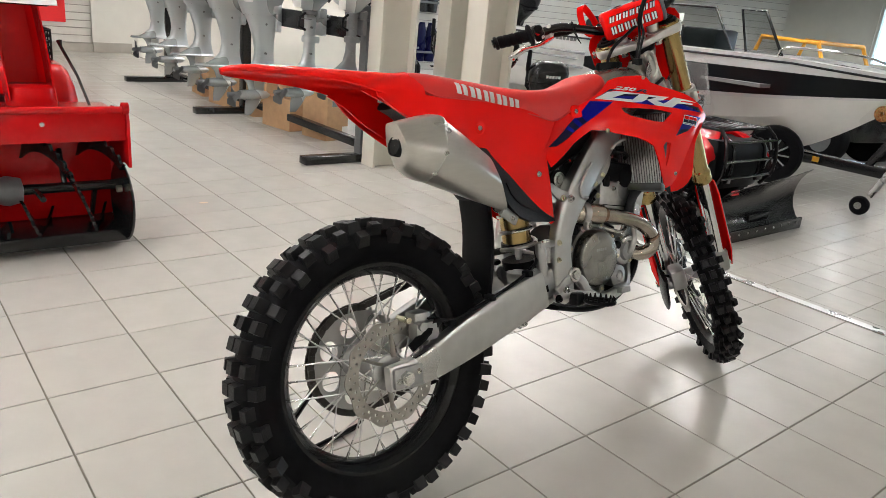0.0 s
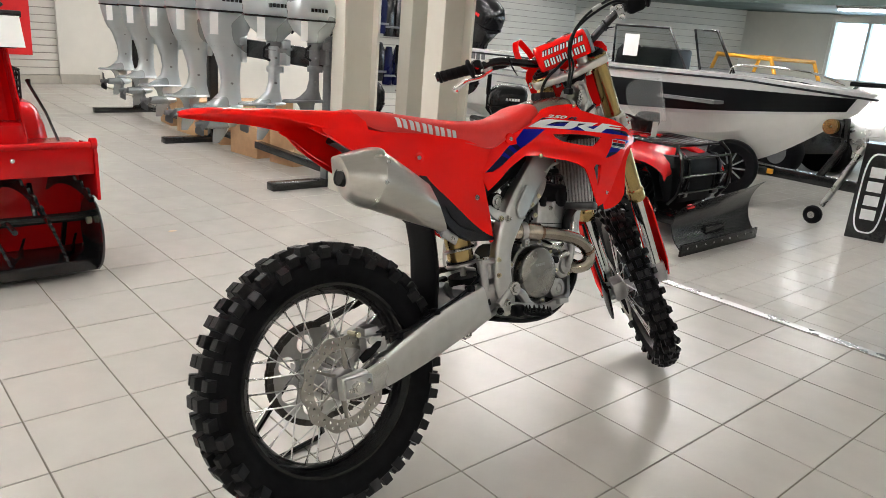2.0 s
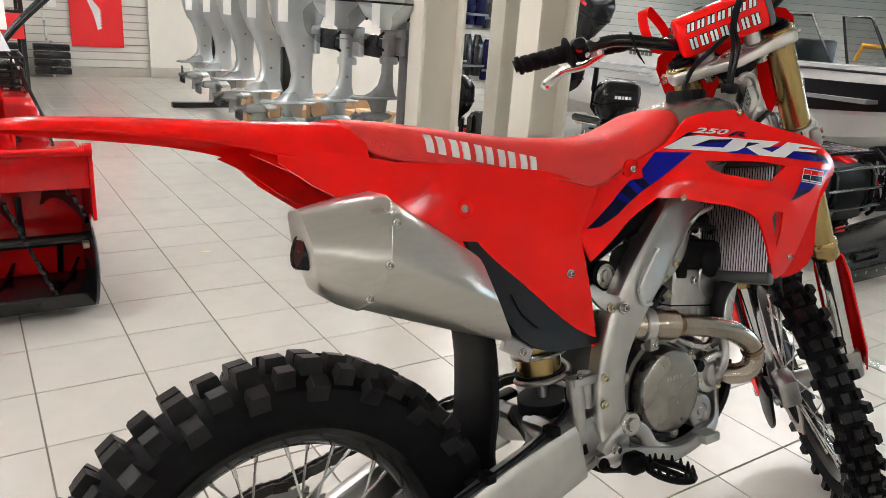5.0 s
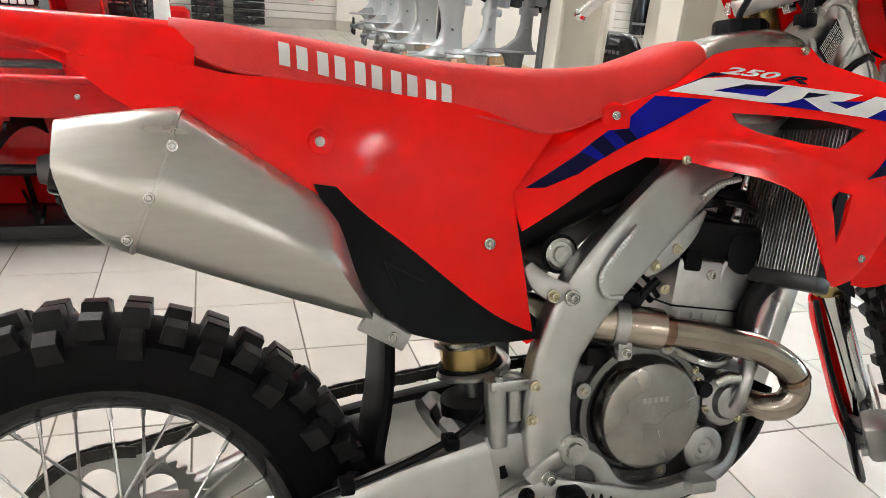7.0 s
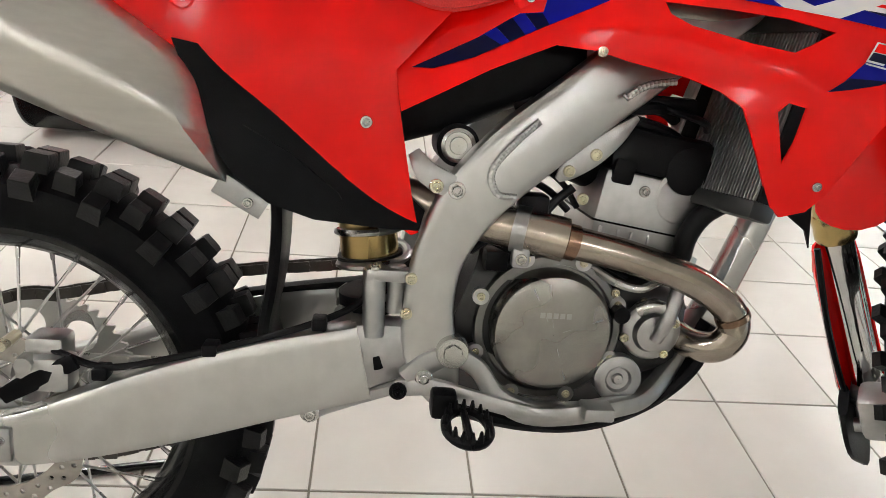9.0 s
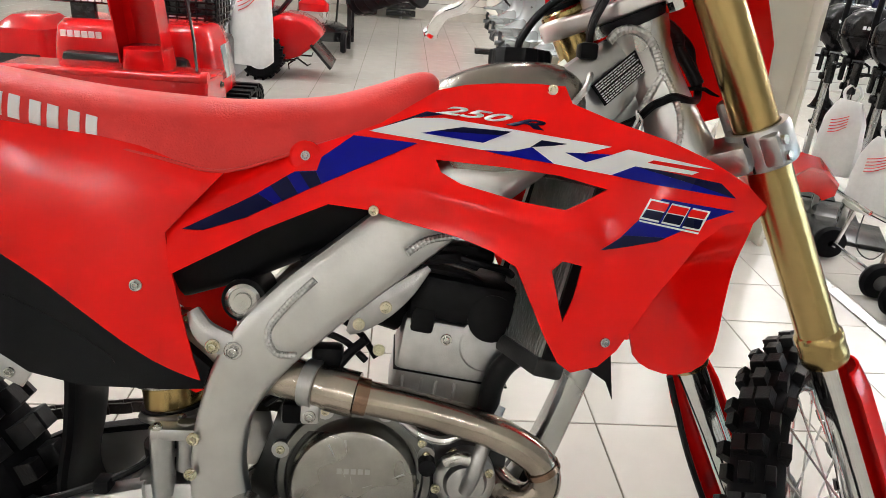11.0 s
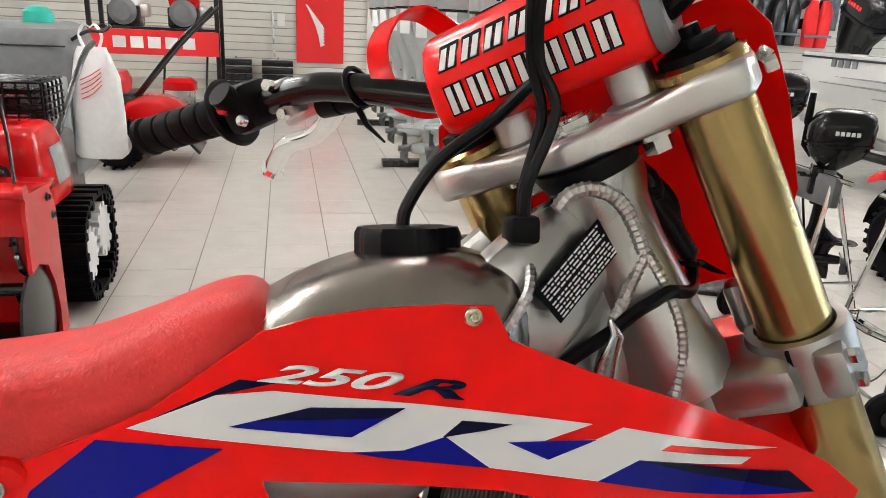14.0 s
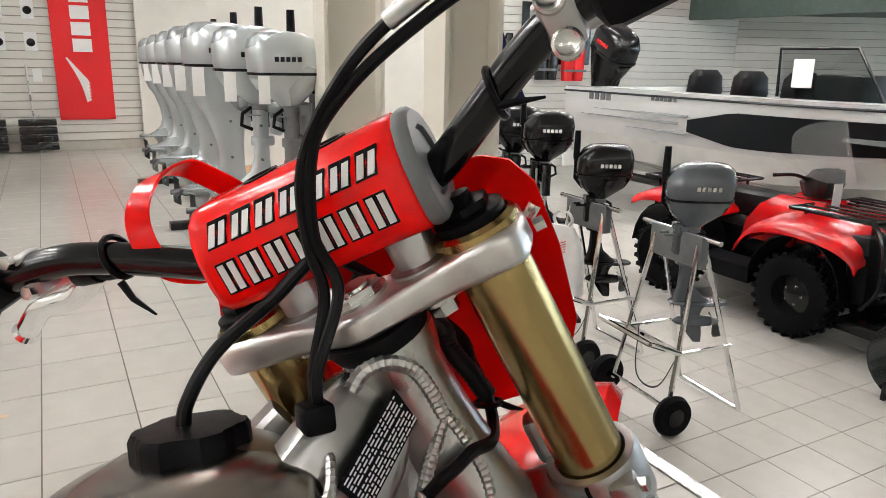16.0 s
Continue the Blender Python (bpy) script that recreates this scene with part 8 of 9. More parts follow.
strip(("keel", "chine", "low"), M_BOATGREY, "lower_hull", "pale grey lower hull")
strip(("low", "high"), M_BOATWHITE, "side", "white hull side")
strip(("high", "top", "lip"), M_BOATWHITE, "gunwale_side", "white upper side")
bb = bm_new()
rows = []
for f0 in (0.12, 0.95):
    row = []
    for i in range(29):
        u = 0.36 + 0.62 * i / 28
        a, b = hull_rail(u, "low", -1), hull_rail(u, "high", -1)
        ff = 0.5 + (f0 - 0.5) * min(1, (u - 0.30) / 0.16)
        p_ = a.lerp(b, ff)
        row.append(bb.verts.new(p_ + V((0, -0.014, 0))))
    rows.append(row)
for i in range(28):
    bb.faces.new((rows[0][i], rows[0][i + 1], rows[1][i + 1], rows[1][i]))
bmesh.ops.solidify(bb, geom=bb.faces[:], thickness=0.008)
part("side_band", bb, M_BOATBLACK, boat, "glossy black side band", angle=30)
for f, u0, u1 in ((0.55, 0.06, 0.34), (0.75, 0.10, 0.36), (0.30, 0.20, 0.36)):
    pts = []
    for i in range(9):
        u = u0 + (u1 - u0) * i / 8
        pts.append(hull_rail(u, "low", -1).lerp(hull_rail(u, "high", -1), f) + V((0, -0.016, 0)))
    part("graphic", tube(pts, [0.004 + 0.02 * (i / 8) for i in range(9)], 6, 0, 0.3), M_GREY, boat, "grey swoosh on the white side")
for k in range(4):
    p_ = hull_rail(0.09 + 0.018 * k, "high", -1).lerp(hull_rail(0.09 + 0.018 * k, "top", -1), 0.35)
    part("mark_block", box(p_ + V((-0.035, -0.02, -0.05)), p_ + V((0.035, 0.0, 0.05)), 0.004), M_GREY, boat, "grey block of the maker's mark", smooth=False)
for k in range(6):
    p_ = hull_rail(0.27 + 0.011 * k, "high", -1).lerp(hull_rail(0.27 + 0.011 * k, "top", -1), 0.45)
    part("mark_block", box(p_ + V((-0.02, -0.018, -0.025)), p_ + V((0.02, 0.0, 0.025)), 0.002), M_GREY, boat, smooth=False)
part("transom", box((BX0 - 0.03, BY - HB * 0.97, -0.15), (BX0 + 0.02, BY + HB * 0.97, 0.92), 0.01), M_BOATWHITE, boat)
part("deck", box((BX0, BY - 1.0, 0.60), (-3.1, BY + 1.0, 0.64), 0.0), M_GREY, boat, "grey deck", smooth=False)
rb_ = bm_new()
for side in (-1, 1):
    add_tube(rb_, [hull_rail(i / 20, "top", side) + V((0, side * 0.008, -0.05)) for i in range(21)], 0.013, 8)
part("rub_rail", rb_, M_BOATBLACK, boat, "black rub rail")


def screen(x0, x1, y, z0, z1, lean, name):
    p = part(name, tube([(x0, y, z0), (x0 + lean, y, z1), (x1, y, z1), (x1 + 0.31, y, z0)], 0.016, 8), M_BLACKG, boat, "black framed windshield")
    gl = bm_new()
    vs = [gl.verts.new(v) for v in ((x0, y, z0), (x0 + lean, y, z1), (x1, y, z1), (x1 + 0.31, y, z0))]
    gl.faces.new(vs)
    bmesh.ops.solidify(gl, geom=gl.faces[:], thickness=0.006)
    part("pane", gl, M_TINT, p, smooth=False)
    return p


screen(-4.78, -3.99, 6.35, 0.95, 1.42, -0.02, "windshield")
screen(-3.72, -3.57, 6.75, 0.95, 1.43, -0.16, "windshield")
part("paper_notice", box((-4.60, 6.30, 1.05), (-4.38, 6.304, 1.32)), M_TAG, boat, smooth=False)
part("console", box((-4.5, 6.5, 0.64), (-4.0, 7.0, 1.18), 0.04), M_BLACKP, boat)
for k in range(3):
    x = -5.9 + 0.62 * k
    st_ = part("boat_seat", stack([(x, 6.55, 0.10, 0.20, 0.84), (x, 6.55, 0.13, 0.22, 0.95), (x, 6.55, 0.12, 0.20, 1.12), (x, 6.55, 0.07, 0.14, 1.19)], 18), M_BLACKP, boat, "black folded boat seat")
    part("pedestal", cyl((x, 6.55, 0.64), (x, 6.55, 0.85), 0.04, n=10), M_STEEL, st_)
part("bow_rail", tube([(-3.0, 6.15, 0.96), (-2.9, 6.18, 1.06), (-2.3, 6.55, 1.05), (-2.0, 6.85, 0.95)], 0.014, 8, 4), M_CHROME, boat)
bm_ = outboard(pose(-8.15, 7.0, 1.0, -25, 0, -90), "large black outboard motor tilted on the boat's transom", M_BLACKG, M_BLACKG, 1.55, 1.0, handle=False, tag=False, stripe=M_BANNER)

tl = thing("boat_trailer", pose(0, 0, LOW), "black boat trailer with a jack wheel and winch post", "trailer")
part("tongue", box((-3.6, 6.95, 0.40), (-1.30, 7.07, 0.52), 0.008), M_SNOWDARK, tl)
for s in (-1, 1):
    part("side_rail", tube([(-7.4, 7.1 + s * 0.75, 0.45), (-4.2, 7.1 + s * 0.75, 0.45), (-2.7, 7.05 + s * 0.10, 0.45)], 0.055, 8), M_SNOWDARK, tl)
    wh = part("wheel", add_lathe(bm_new(), [(0.20, -0.09), (0.31, -0.10), (0.335, -0.05), (0.335, 0.05), (0.31, 0.10), (0.20, 0.09)], Matrix.Translation((-5.6, 7.1 + s * 1.05, 0.335)) @ Matrix.Rotation(radians(90), 4, "X"), 36), M_RUBBER, tl)
    part("rim", add_lathe(bm_new(), [(0.20, 0.0), (0.12, 0.03), (0.0005, 0.03)], Matrix.Translation((-5.6, 7.1 + s * 1.05, 0.335)) @ Matrix.Rotation(radians(90), 4, "X"), 24), M_STEEL, wh)
part("winch_post", tube([(-2.1, 7.0, 0.50), (-1.9, 7.0, 0.90), (-1.95, 7.0, 1.20)], 0.045, 8), M_SNOWDARK, tl)
part("winch_drum", add_lathe(bm_new(), [(0.02, -0.035), (0.085, -0.035), (0.085, -0.025), (0.04, -0.02), (0.04, 0.02), (0.085, 0.025), (0.085, 0.035), (0.02, 0.035)], Matrix.Translation((-2.05, 6.88, 1.10)) @ Matrix.Rotation(radians(90), 4, "X"), 24), M_GOLD, tl, "yellow-zinc winch drum")
part("winch_frame", box((-2.08, 6.93, 0.98), (-1.94, 7.00, 1.18), 0.02), M_SNOWDARK, tl)
part("jack", tube([(-1.62, 6.82, 0.98), (-1.78, 6.80, 0.55), (-1.90, 6.74, 0.22)], 0.035, 10), M_STEEL, tl, "zinc trailer jack")
part("jack_crank", tube([(-1.62, 6.82, 0.98), (-1.60, 6.74, 1.06), (-1.48, 6.74, 1.08)], 0.012, 8), M_STEEL, tl)
jw = part("jack_wheel", add_lathe(bm_new(), [(0.03, -0.035), (0.09, -0.035), (0.105, -0.015), (0.105, 0.015), (0.09, 0.035), (0.03, 0.035)], Matrix.Translation((-1.97, 6.72, 0.105)) @ Matrix.Rotation(radians(90), 4, "X"), 28), M_RUBBER, tl)
part("hub", cyl((-1.97, 6.67, 0.105), (-1.97, 6.77, 0.105), 0.04, n=16), M_STEEL, jw)
# spoked wheel, thought to be the quad's, hung here on an added carrier
sp_ = Matrix.Translation((-3.02, 6.60, 0.465)) @ Matrix.Rotation(radians(24), 4, "Z") @ Matrix.Rotation(radians(90), 4, "X")
sw_ = part("spare_wheel", add_lathe(bm_new(), [(0.20, -0.08), (0.30, -0.10), (0.335, -0.06), (0.340, 0.0), (0.335, 0.06), (0.30, 0.10), (0.20, 0.08)], sp_, 40), M_RUBBER, tl, "black tyre with a spoked rim")
part("rim", add_lathe(bm_new(), [(0.20, 0.075), (0.185, 0.050), (0.06, 0.020), (0.05, 0.045), (0.0005, 0.045)], sp_, 32), M_BLACKG, sw_)
for k in range(10):
    a = 2 * math.pi * k / 10
    part("spoke", tube([sp_ @ V((0.05 * math.cos(a), 0.05 * math.sin(a), 0.045)), sp_ @ V((0.19 * math.cos(a), 0.19 * math.sin(a), 0.060))], 0.010, 6), M_GREY, sw_)
part("added_carrier", box((-3.06, 6.62, 0.42), (-2.98, 6.98, 0.52), 0.008), M_SNOWDARK, tl)
part("reflector", box((-2.75, 6.935, 0.43), (-2.62, 6.95, 0.49), 0.002), M_YELLOW, tl)

sg = thing("sign_box", pose(-1.36, 6.66, LOW, 0, 0, 14), "black upright sign box with a white outlined oval mark", "sign")
part("body", box((-0.19, -0.14, 0.0), (0.19, 0.14, 1.02), 0.006), M_SNOWDARK, sg, smooth=False)
ov = [(0.135 * math.copysign(abs(math.cos(a)) ** 0.6, math.cos(a)), 0.50 + 0.43 * math.copysign(abs(math.sin(a)) ** 0.6, math.sin(a))) for a in (2 * math.pi * k / 32 for k in range(32))]
ovi = [(x * 0.88, 0.50 + (z - 0.50) * 0.96) for x, z in ov]
part("white_oval", panel(ov, [ovi], lambda y, z: 0.0, 0.002, 9), M_WHITE, sg, "white oval outline", m=Matrix(((0, 1, 0, -0.02), (1, 0, 0, -0.1425), (0, 0, 1, 0), (0, 0, 0, 1))), smooth=False)
for k in range(4):
    part("white_block", box((-0.09, -0.1425, 0.22 + 0.15 * k), (0.05, -0.1405, 0.33 + 0.15 * k)), M_WHITE, sg, "white block of the sign's mark", smooth=False)
part("white_bar", box((0.150, -0.1425, 0.25), (0.166, -0.1405, 0.85)), M_WHITE, sg, smooth=False)

# -- red quad bike with a plough blade --
QX, QY = -3.52, 4.86
atv = thing("quad_bike", pose(QX, QY, LOW), "red four-wheel quad bike with black racks, windscreen and front plough mount", "quad bike")


def atv_wheel(x, y, r, w, side):
    m = Matrix.Translation((x, y, r)) @ Matrix.Rotation(radians(90), 4, "X")
    t = part("wheel", add_lathe(bm_new(), [(0.15, -w * 0.8), (r - 0.06, -w), (r - 0.018, -w * 0.85), (r - 0.012, 0), (r - 0.018, w * 0.85), (r - 0.06, w), (0.15, w * 0.8)], m, 40), M_RUBBER, atv, "black knobbly quad tyre")
    tb = bm_new()
    for k in range(24):
        for s in (-1, 1):
            mm = m @ Matrix.Rotation(2 * math.pi * (k + 0.25 * s) / 24, 4, "Z") @ Matrix.Translation((r - 0.012, 0, s * w * 0.5)) @ Matrix.Rotation(s * 0.5, 4, "X")
            add_box(tb, (-0.02, -0.016, -w * 0.50), (0.014, 0.016, w * 0.50), 0, mm)
    part("tread", tb, M_RUBBER, t, smooth=False)
    part("rim", add_lathe(bm_new(), [(0.155, side * w * 0.8), (0.14, side * w * 0.3), (0.09, side * w * 0.35), (0.05, side * w * 0.6), (0.0005, side * w * 0.6)], m, 28), M_BLACKG, t, "black steel rim")
    for k in range(5):
        a = 2 * math.pi * k / 5
        c0 = m @ V((0.065 * math.cos(a), 0.065 * math.sin(a), side * w * 0.45))
        bolt(c0, (0, -side, 0), 0.010, t)
    return t


for x in (0.60, -0.62):
    for s in (-1, 1):
        atv_wheel(x, s * 0.46, 0.305, 0.10 if x > 0 else 0.125, -s)
part("body", stack([(0.0, 0, 0.70, 0.16, 0.36), (0.0, 0, 0.72, 0.20, 0.50), (0.02, 0, 0.66, 0.20, 0.62)], 20, 4), M_SNOWDARK, atv, "black chassis and engine covers")
part("tank_cover", stack([(0.28, 0, 0.30, 0.20, 0.60), (0.28, 0, 0.28, 0.22, 0.76), (0.30, 0, 0.22, 0.17, 0.88), (0.32, 0, 0.14, 0.10, 0.92)], 22, 3), M_SNOWRED, atv, "red tank cover")
part("seat", stack([(-0.26, 0, 0.40, 0.15, 0.72), (-0.26, 0, 0.42, 0.18, 0.80), (-0.28, 0, 0.38, 0.16, 0.88), (-0.30, 0, 0.30, 0.11, 0.90)], 22, 3.4), M_BLACKP, atv, "black quad seat")
for s in (-1, 1):
    for nm, line in (("front_fender", ((0.10, 0.60), (0.20, 0.74), (0.36, 0.80), (0.60, 0.815), (0.85, 0.79), (1.00, 0.73), (1.05, 0.66))), ("rear_fender", ((-0.22, 0.70), (-0.34, 0.79), (-0.60, 0.83), (-0.85, 0.82), (-1.02, 0.76)))):
        rows = []
        for xx, zz in [(v.x, v.y) for v in spline([(a, b, 0) for a, b in line], 4)]:
            rows.append([V((xx, s * y, zz + dz)) for y, dz in ((0.12, 0.05), (0.22, 0.055), (0.36, 0.03), (0.50, 0.0), (0.56, -0.035), (0.575, -0.085), (0.56, -0.085), (0.54, -0.045), (0.36, 0.0), (0.12, 0.02))])
        part(nm, loft(rows), M_SNOWRED, atv, "red moulded fender", angle=50)
    for x0 in (0.60, -0.62):
        arch = [(x0 + 0.37 * math.cos(a), 0.32 + 0.42 * math.sin(a)) for a in (radians(5 + 17 * k) for k in range(11))]
        part("arch_liner", loft([[V((x, s * y, z)) for y in (0.20, 0.555)] + [V((x, s * y, z + 0.015)) for y in (0.555, 0.20)] for x, z in arch]), M_BLACKP, atv, "black wheel arch liner", angle=50)
    part("side_flare", loft([[V((x, s * y, z)) for x, y in ((-0.30, 0.30), (0.26, 0.30), (0.26, 0.57), (-0.30, 0.57))] for z in (0.30, 0.42)]), M_BLACKP, atv)
    part("red_side", loft([[V((x, s * y, z)) for x, y in ((xa, 0.10), (xb, 0.10), (xb, w), (xa, w))] for xa, xb, w, z in ((-0.10, 0.34, 0.24, 0.56), (-0.06, 0.40, 0.26, 0.70), (0.02, 0.52, 0.22, 0.84), (0.12, 0.50, 0.14, 0.92))]), M_SNOWRED, atv, "sloping red side cover")
    part("footwell", box((-0.26, s * 0.20 if s > 0 else -0.56, 0.30), (0.26, 0.56 if s > 0 else -0.20, 0.36), 0.01), M_BLACKP, atv)
    part("headlight", add_lathe(bm_new(), [(0.07, -0.05), (0.075, 0.0), (0.05, 0.02), (0.0005, 0.025)], Matrix.Translation((1.0, s * 0.30, 0.66)) @ Matrix.Rotation(radians(90), 4, "Y"), 20), M_CHROME, atv, "round headlight")
    part("indicator", box((1.0, s * 0.38 - 0.03, 0.55), (1.03, s * 0.38 + 0.03, 0.60), 0.008), M_YELLOW, atv, "amber marker lamp")
part("front_panel", stack([(0.98, 0, 0.10, 0.40, 0.34), (1.00, 0, 0.12, 0.46, 0.50), (0.99, 0, 0.13, 0.48, 0.70), (0.95, 0, 0.12, 0.42, 0.80)], 20, 4), M_BLACKP, atv, "black moulded nose")
for s in (-1, 1):
    part("guard_bar", tube([(1.06, s * 0.46, 0.34), (1.16, s * 0.47, 0.50), (1.14, s * 0.46, 0.78), (1.02, s * 0.42, 0.92)], 0.020, 8, 3), M_BLACKG, atv, "black tubular brush guard")
    part("guard_plate", box((1.10, s * 0.30 - 0.07, 0.40), (1.13, s * 0.30 + 0.07, 0.62), 0.01), M_BLACKG, atv)
    part("suspension_arm", tube([(0.70, s * 0.14, 0.34), (0.66, s * 0.36, 0.31)], 0.022, 8), M_BLACKG, atv)
    part("shock", tube([(0.62, s * 0.20, 0.66), (0.60, s * 0.32, 0.36)], 0.032, 10), M_SNOWRED, atv, "red shock absorber")
for z in (0.46, 0.62, 0.80):
    part("guard_cross", cyl((1.145, -0.46, z), (1.145, 0.46, z), 0.014, n=8), M_BLACKG, atv)
for x0, x1, z in ((0.42, 1.02, 0.90), (-1.02, -0.48, 0.92)):
    rk_ = part("rack", tube([(x0, -0.42, z), (x1, -0.42, z), (x1, 0.42, z), (x0, 0.42, z), (x0, -0.42, z)], 0.014, 8), M_BLACKG, atv, "black tubular rack")
    for k in range(7):
        y = -0.36 + 0.12 * k
        part("bar", cyl((x0, y, z), (x1, y, z), 0.009, n=8), M_BLACKG, rk_)
    for x in (x0 + 0.05, x1 - 0.05):
        for y in (-0.3, 0.3):
            part("strut", cyl((x, y, 0.70), (x, y, z), 0.012, n=8), M_BLACKG, rk_)
bump = part("bumper", tube([(0.95, -0.32, 0.35), (1.12, -0.30, 0.45), (1.12, -0.28, 0.74), (1.0, -0.26, 0.82)], 0.016, 8, 3), M_BLACKG, atv)
part("bumper_bar", tube([(0.95, 0.32, 0.35), (1.12, 0.30, 0.45), (1.12, 0.28, 0.74), (1.0, 0.26, 0.82)], 0.016, 8, 3), M_BLACKG, bump)
part("winch", cyl((1.04, -0.14, 0.42), (1.04, 0.14, 0.42), 0.05, n=16), M_SNOWDARK, atv)
hb = part("handlebar", tube([(0.22, -0.38, 1.10), (0.30, -0.22, 1.10), (0.36, 0, 1.02), (0.30, 0.22, 1.10), (0.22, 0.38, 1.10)], 0.013, 10, 4), M_BLACKG, atv)
part("pod", stack([(0.36, 0, 0.10, 0.12, 0.94), (0.36, 0, 0.13, 0.15, 1.04), (0.40, 0, 0.08, 0.12, 1.14)], 18), M_SNOWDARK, hb)
part("screen", panel(rrect(0.0, 1.28, 0.32, 0.22, 22, 3), [], lambda y, z: 0.56 - 0.35 * (z - 1.1) - 1.9 * y * y, 0.004, 0.06), M_CLEAR, atv, "clear curved windscreen")
part("hang_tag", box((0.52, -0.10, 0.80), (0.524, 0.0, 1.06)), M_TAG, atv, "white hanging price tag", smooth=False)

plough = thing("plough_blade", pose(-1.93, 4.66, LOW), "black curved steel snow plough blade with a bolted cutting edge", "plough")
rows = []
for k in range(9):
    a = radians(-52 + 13.5 * k)
    ca, sa = math.cos(a), math.sin(a)
    for_x = 0.12 - 0.30 * ca
    rows.append((for_x, 0.27 + 0.30 * sa / math.sin(radians(54)) * 0.78))
secs = []
for y, top in ((-0.70, 0.90), (-0.35, 0.96), (0.0, 1.0), (0.40, 1.05), (0.72, 1.12)):
    secs.append([V((x, y, z * top + 0.02)) for x, z in rows] + [V((x - 0.012, y, z * top + 0.02)) for x, z in rows[::-1]])
part("blade", loft(secs), M_SNOWDARK, plough, "glossy black curved blade", angle=30)
ce = part("cutting_edge", box((-0.06, -0.72, 0.0), (-0.035, 0.72, 0.11), 0.004), M_SNOWDARK, plough)
for k in range(9):
    bolt((-0.034, -0.62 + 0.155 * k, 0.07), (1, 0, 0), 0.009, ce)
part("warning_sticker", box((-0.125, -0.60, 0.42), (-0.115, -0.48, 0.46), 0.0), M_BANNER, plough, smooth=False)
part("push_frame", box((-0.75, -0.18, 0.12), (-0.12, 0.18, 0.20), 0.01), M_SNOWDARK, plough)


# -- outboard carts of silver tube --
def cart(m, label):
    ob = thing("outboard_cart", m, label, "cart", "outboard carts of silver tube")
    for s in (-1, 1):
        part("front_leg", cyl((0.16, s * 0.24, 0.10), (0.0, s * 0.16, 1.02), 0.014, n=10), M_CHROME, ob)
        part("rear_leg", cyl((-0.34, s * 0.24, 0.03), (-0.02, s * 0.16, 1.02), 0.014, n=10), M_CHROME, ob)
        part("cross", cyl((0.10, s * 0.22, 0.42), (-0.24, s * 0.22, 0.42), 0.011, n=8), M_CHROME, ob)
        w = part("wheel", add_lathe(bm_new(), [(0.02, -0.03), (0.10, -0.03), (0.112, 0), (0.10, 0.03), (0.02, 0.03)], Matrix.Translation((0.17, s * 0.29, 0.112)) @ Matrix.Rotation(radians(90), 4, "X"), 26), M_RUBBER, ob, "black plastic wheel")
        part("hub", cyl((0.17, s * 0.32 - 0.005, 0.112), (0.17, s * 0.32 + 0.005, 0.112), 0.05, n=16), M_BLACKG, w)
    for a, b in (((-0.34, -0.24, 0.03), (-0.34, 0.24, 0.03)), ((0.10, -0.22, 0.42), (0.10, 0.22, 0.42)), ((-0.01, -0.30, 1.02), (-0.01, 0.30, 1.02)), ((0.16, -0.24, 0.12), (0.16, 0.24, 0.12)), ((0.30, -0.22, 0.50), (0.30, 0.22, 0.50)), ((0.30, -0.22, 0.50), (0.10, -0.22, 0.42)), ((0.30, 0.22, 0.50), (0.10, 0.22, 0.42))):
        part("tube", cyl(a, b, 0.014, n=10), M_CHROME, ob)
    part("mount_board", box((-0.03, -0.20, 0.86), (0.02, 0.20, 1.03), 0.006), M_GREY, ob, "grey mounting board")
    part("strap", tube([(0.12, -0.10, 0.48), (0.14, -0.06, 0.20), (0.05, 0.02, 0.14), (0.0, 0.12, 0.40)], 0.012, 8, 5, 0.25), M_HOSE, ob, "hanging black strap")
    return ob


C1 = pose(-2.506, 2.714, LOW, 0, 0, -95.7)
c_first = cart(C1, "folding silver tube cart with black wheels carrying a grey outboard")
C2 = pose(-3.33, 2.78, LOW, 0, 0, -92)
copy_thing(c_first, C2)
outboard(C1 @ pose(-0.06, 0.02, 1.02, 0, 0, 246), "grey-blue outboard motor with an upright tiller on a tube cart", M_GREYBLUE, M_GREYBLUE, 0.74, 0.85, slim=True, tag=False, stripe=M_STEEL)
outboard(C2 @ pose(-0.06, 0.02, 1.02, 0, 0, 244), "black outboard motor with an upright tiller on a tube cart", M_BLACKG, M_BLACKG, 0.74, 0.85, slim=True, tag=False, stripe=M_WHITE)
for k, (x, y) in enumerate(((-4.10, 2.98), (-4.60, 3.06), (-5.05, 3.14))):
    st_ = thing("motor_stand", pose(x, y, LOW, 0, 0, -25), "brushed metal motor stand with black letters running down", "stand", "black outboards on stands")
    part("post", box((-0.07, -0.02, 0.03), (0.07, 0.02, 1.02), 0.004), M_STEEL, st_)
    part("base", box((-0.25, -0.30, 0.0), (0.25, 0.30, 0.035), 0.006), M_SNOWDARK, st_)
    part("board", box((-0.16, -0.03, 0.94), (0.16, 0.03, 1.16), 0.004), M_SNOWDARK, st_)
    for i in range(5):
        part("letter_block", box((-0.03, -0.024, 0.18 + 0.15 * i), (0.03, -0.0205, 0.27 + 0.15 * i)), M_SNOWDARK, st_, smooth=False)
    outboard(pose(x, y, LOW + 1.14, 0, 0, 150), "black outboard motor with an upright tiller on a metal stand", M_BLACKG, M_BLACKG, 0.78, 0.85, slim=True, tag=False, group="black outboards on stands", stripe=M_WHITE)
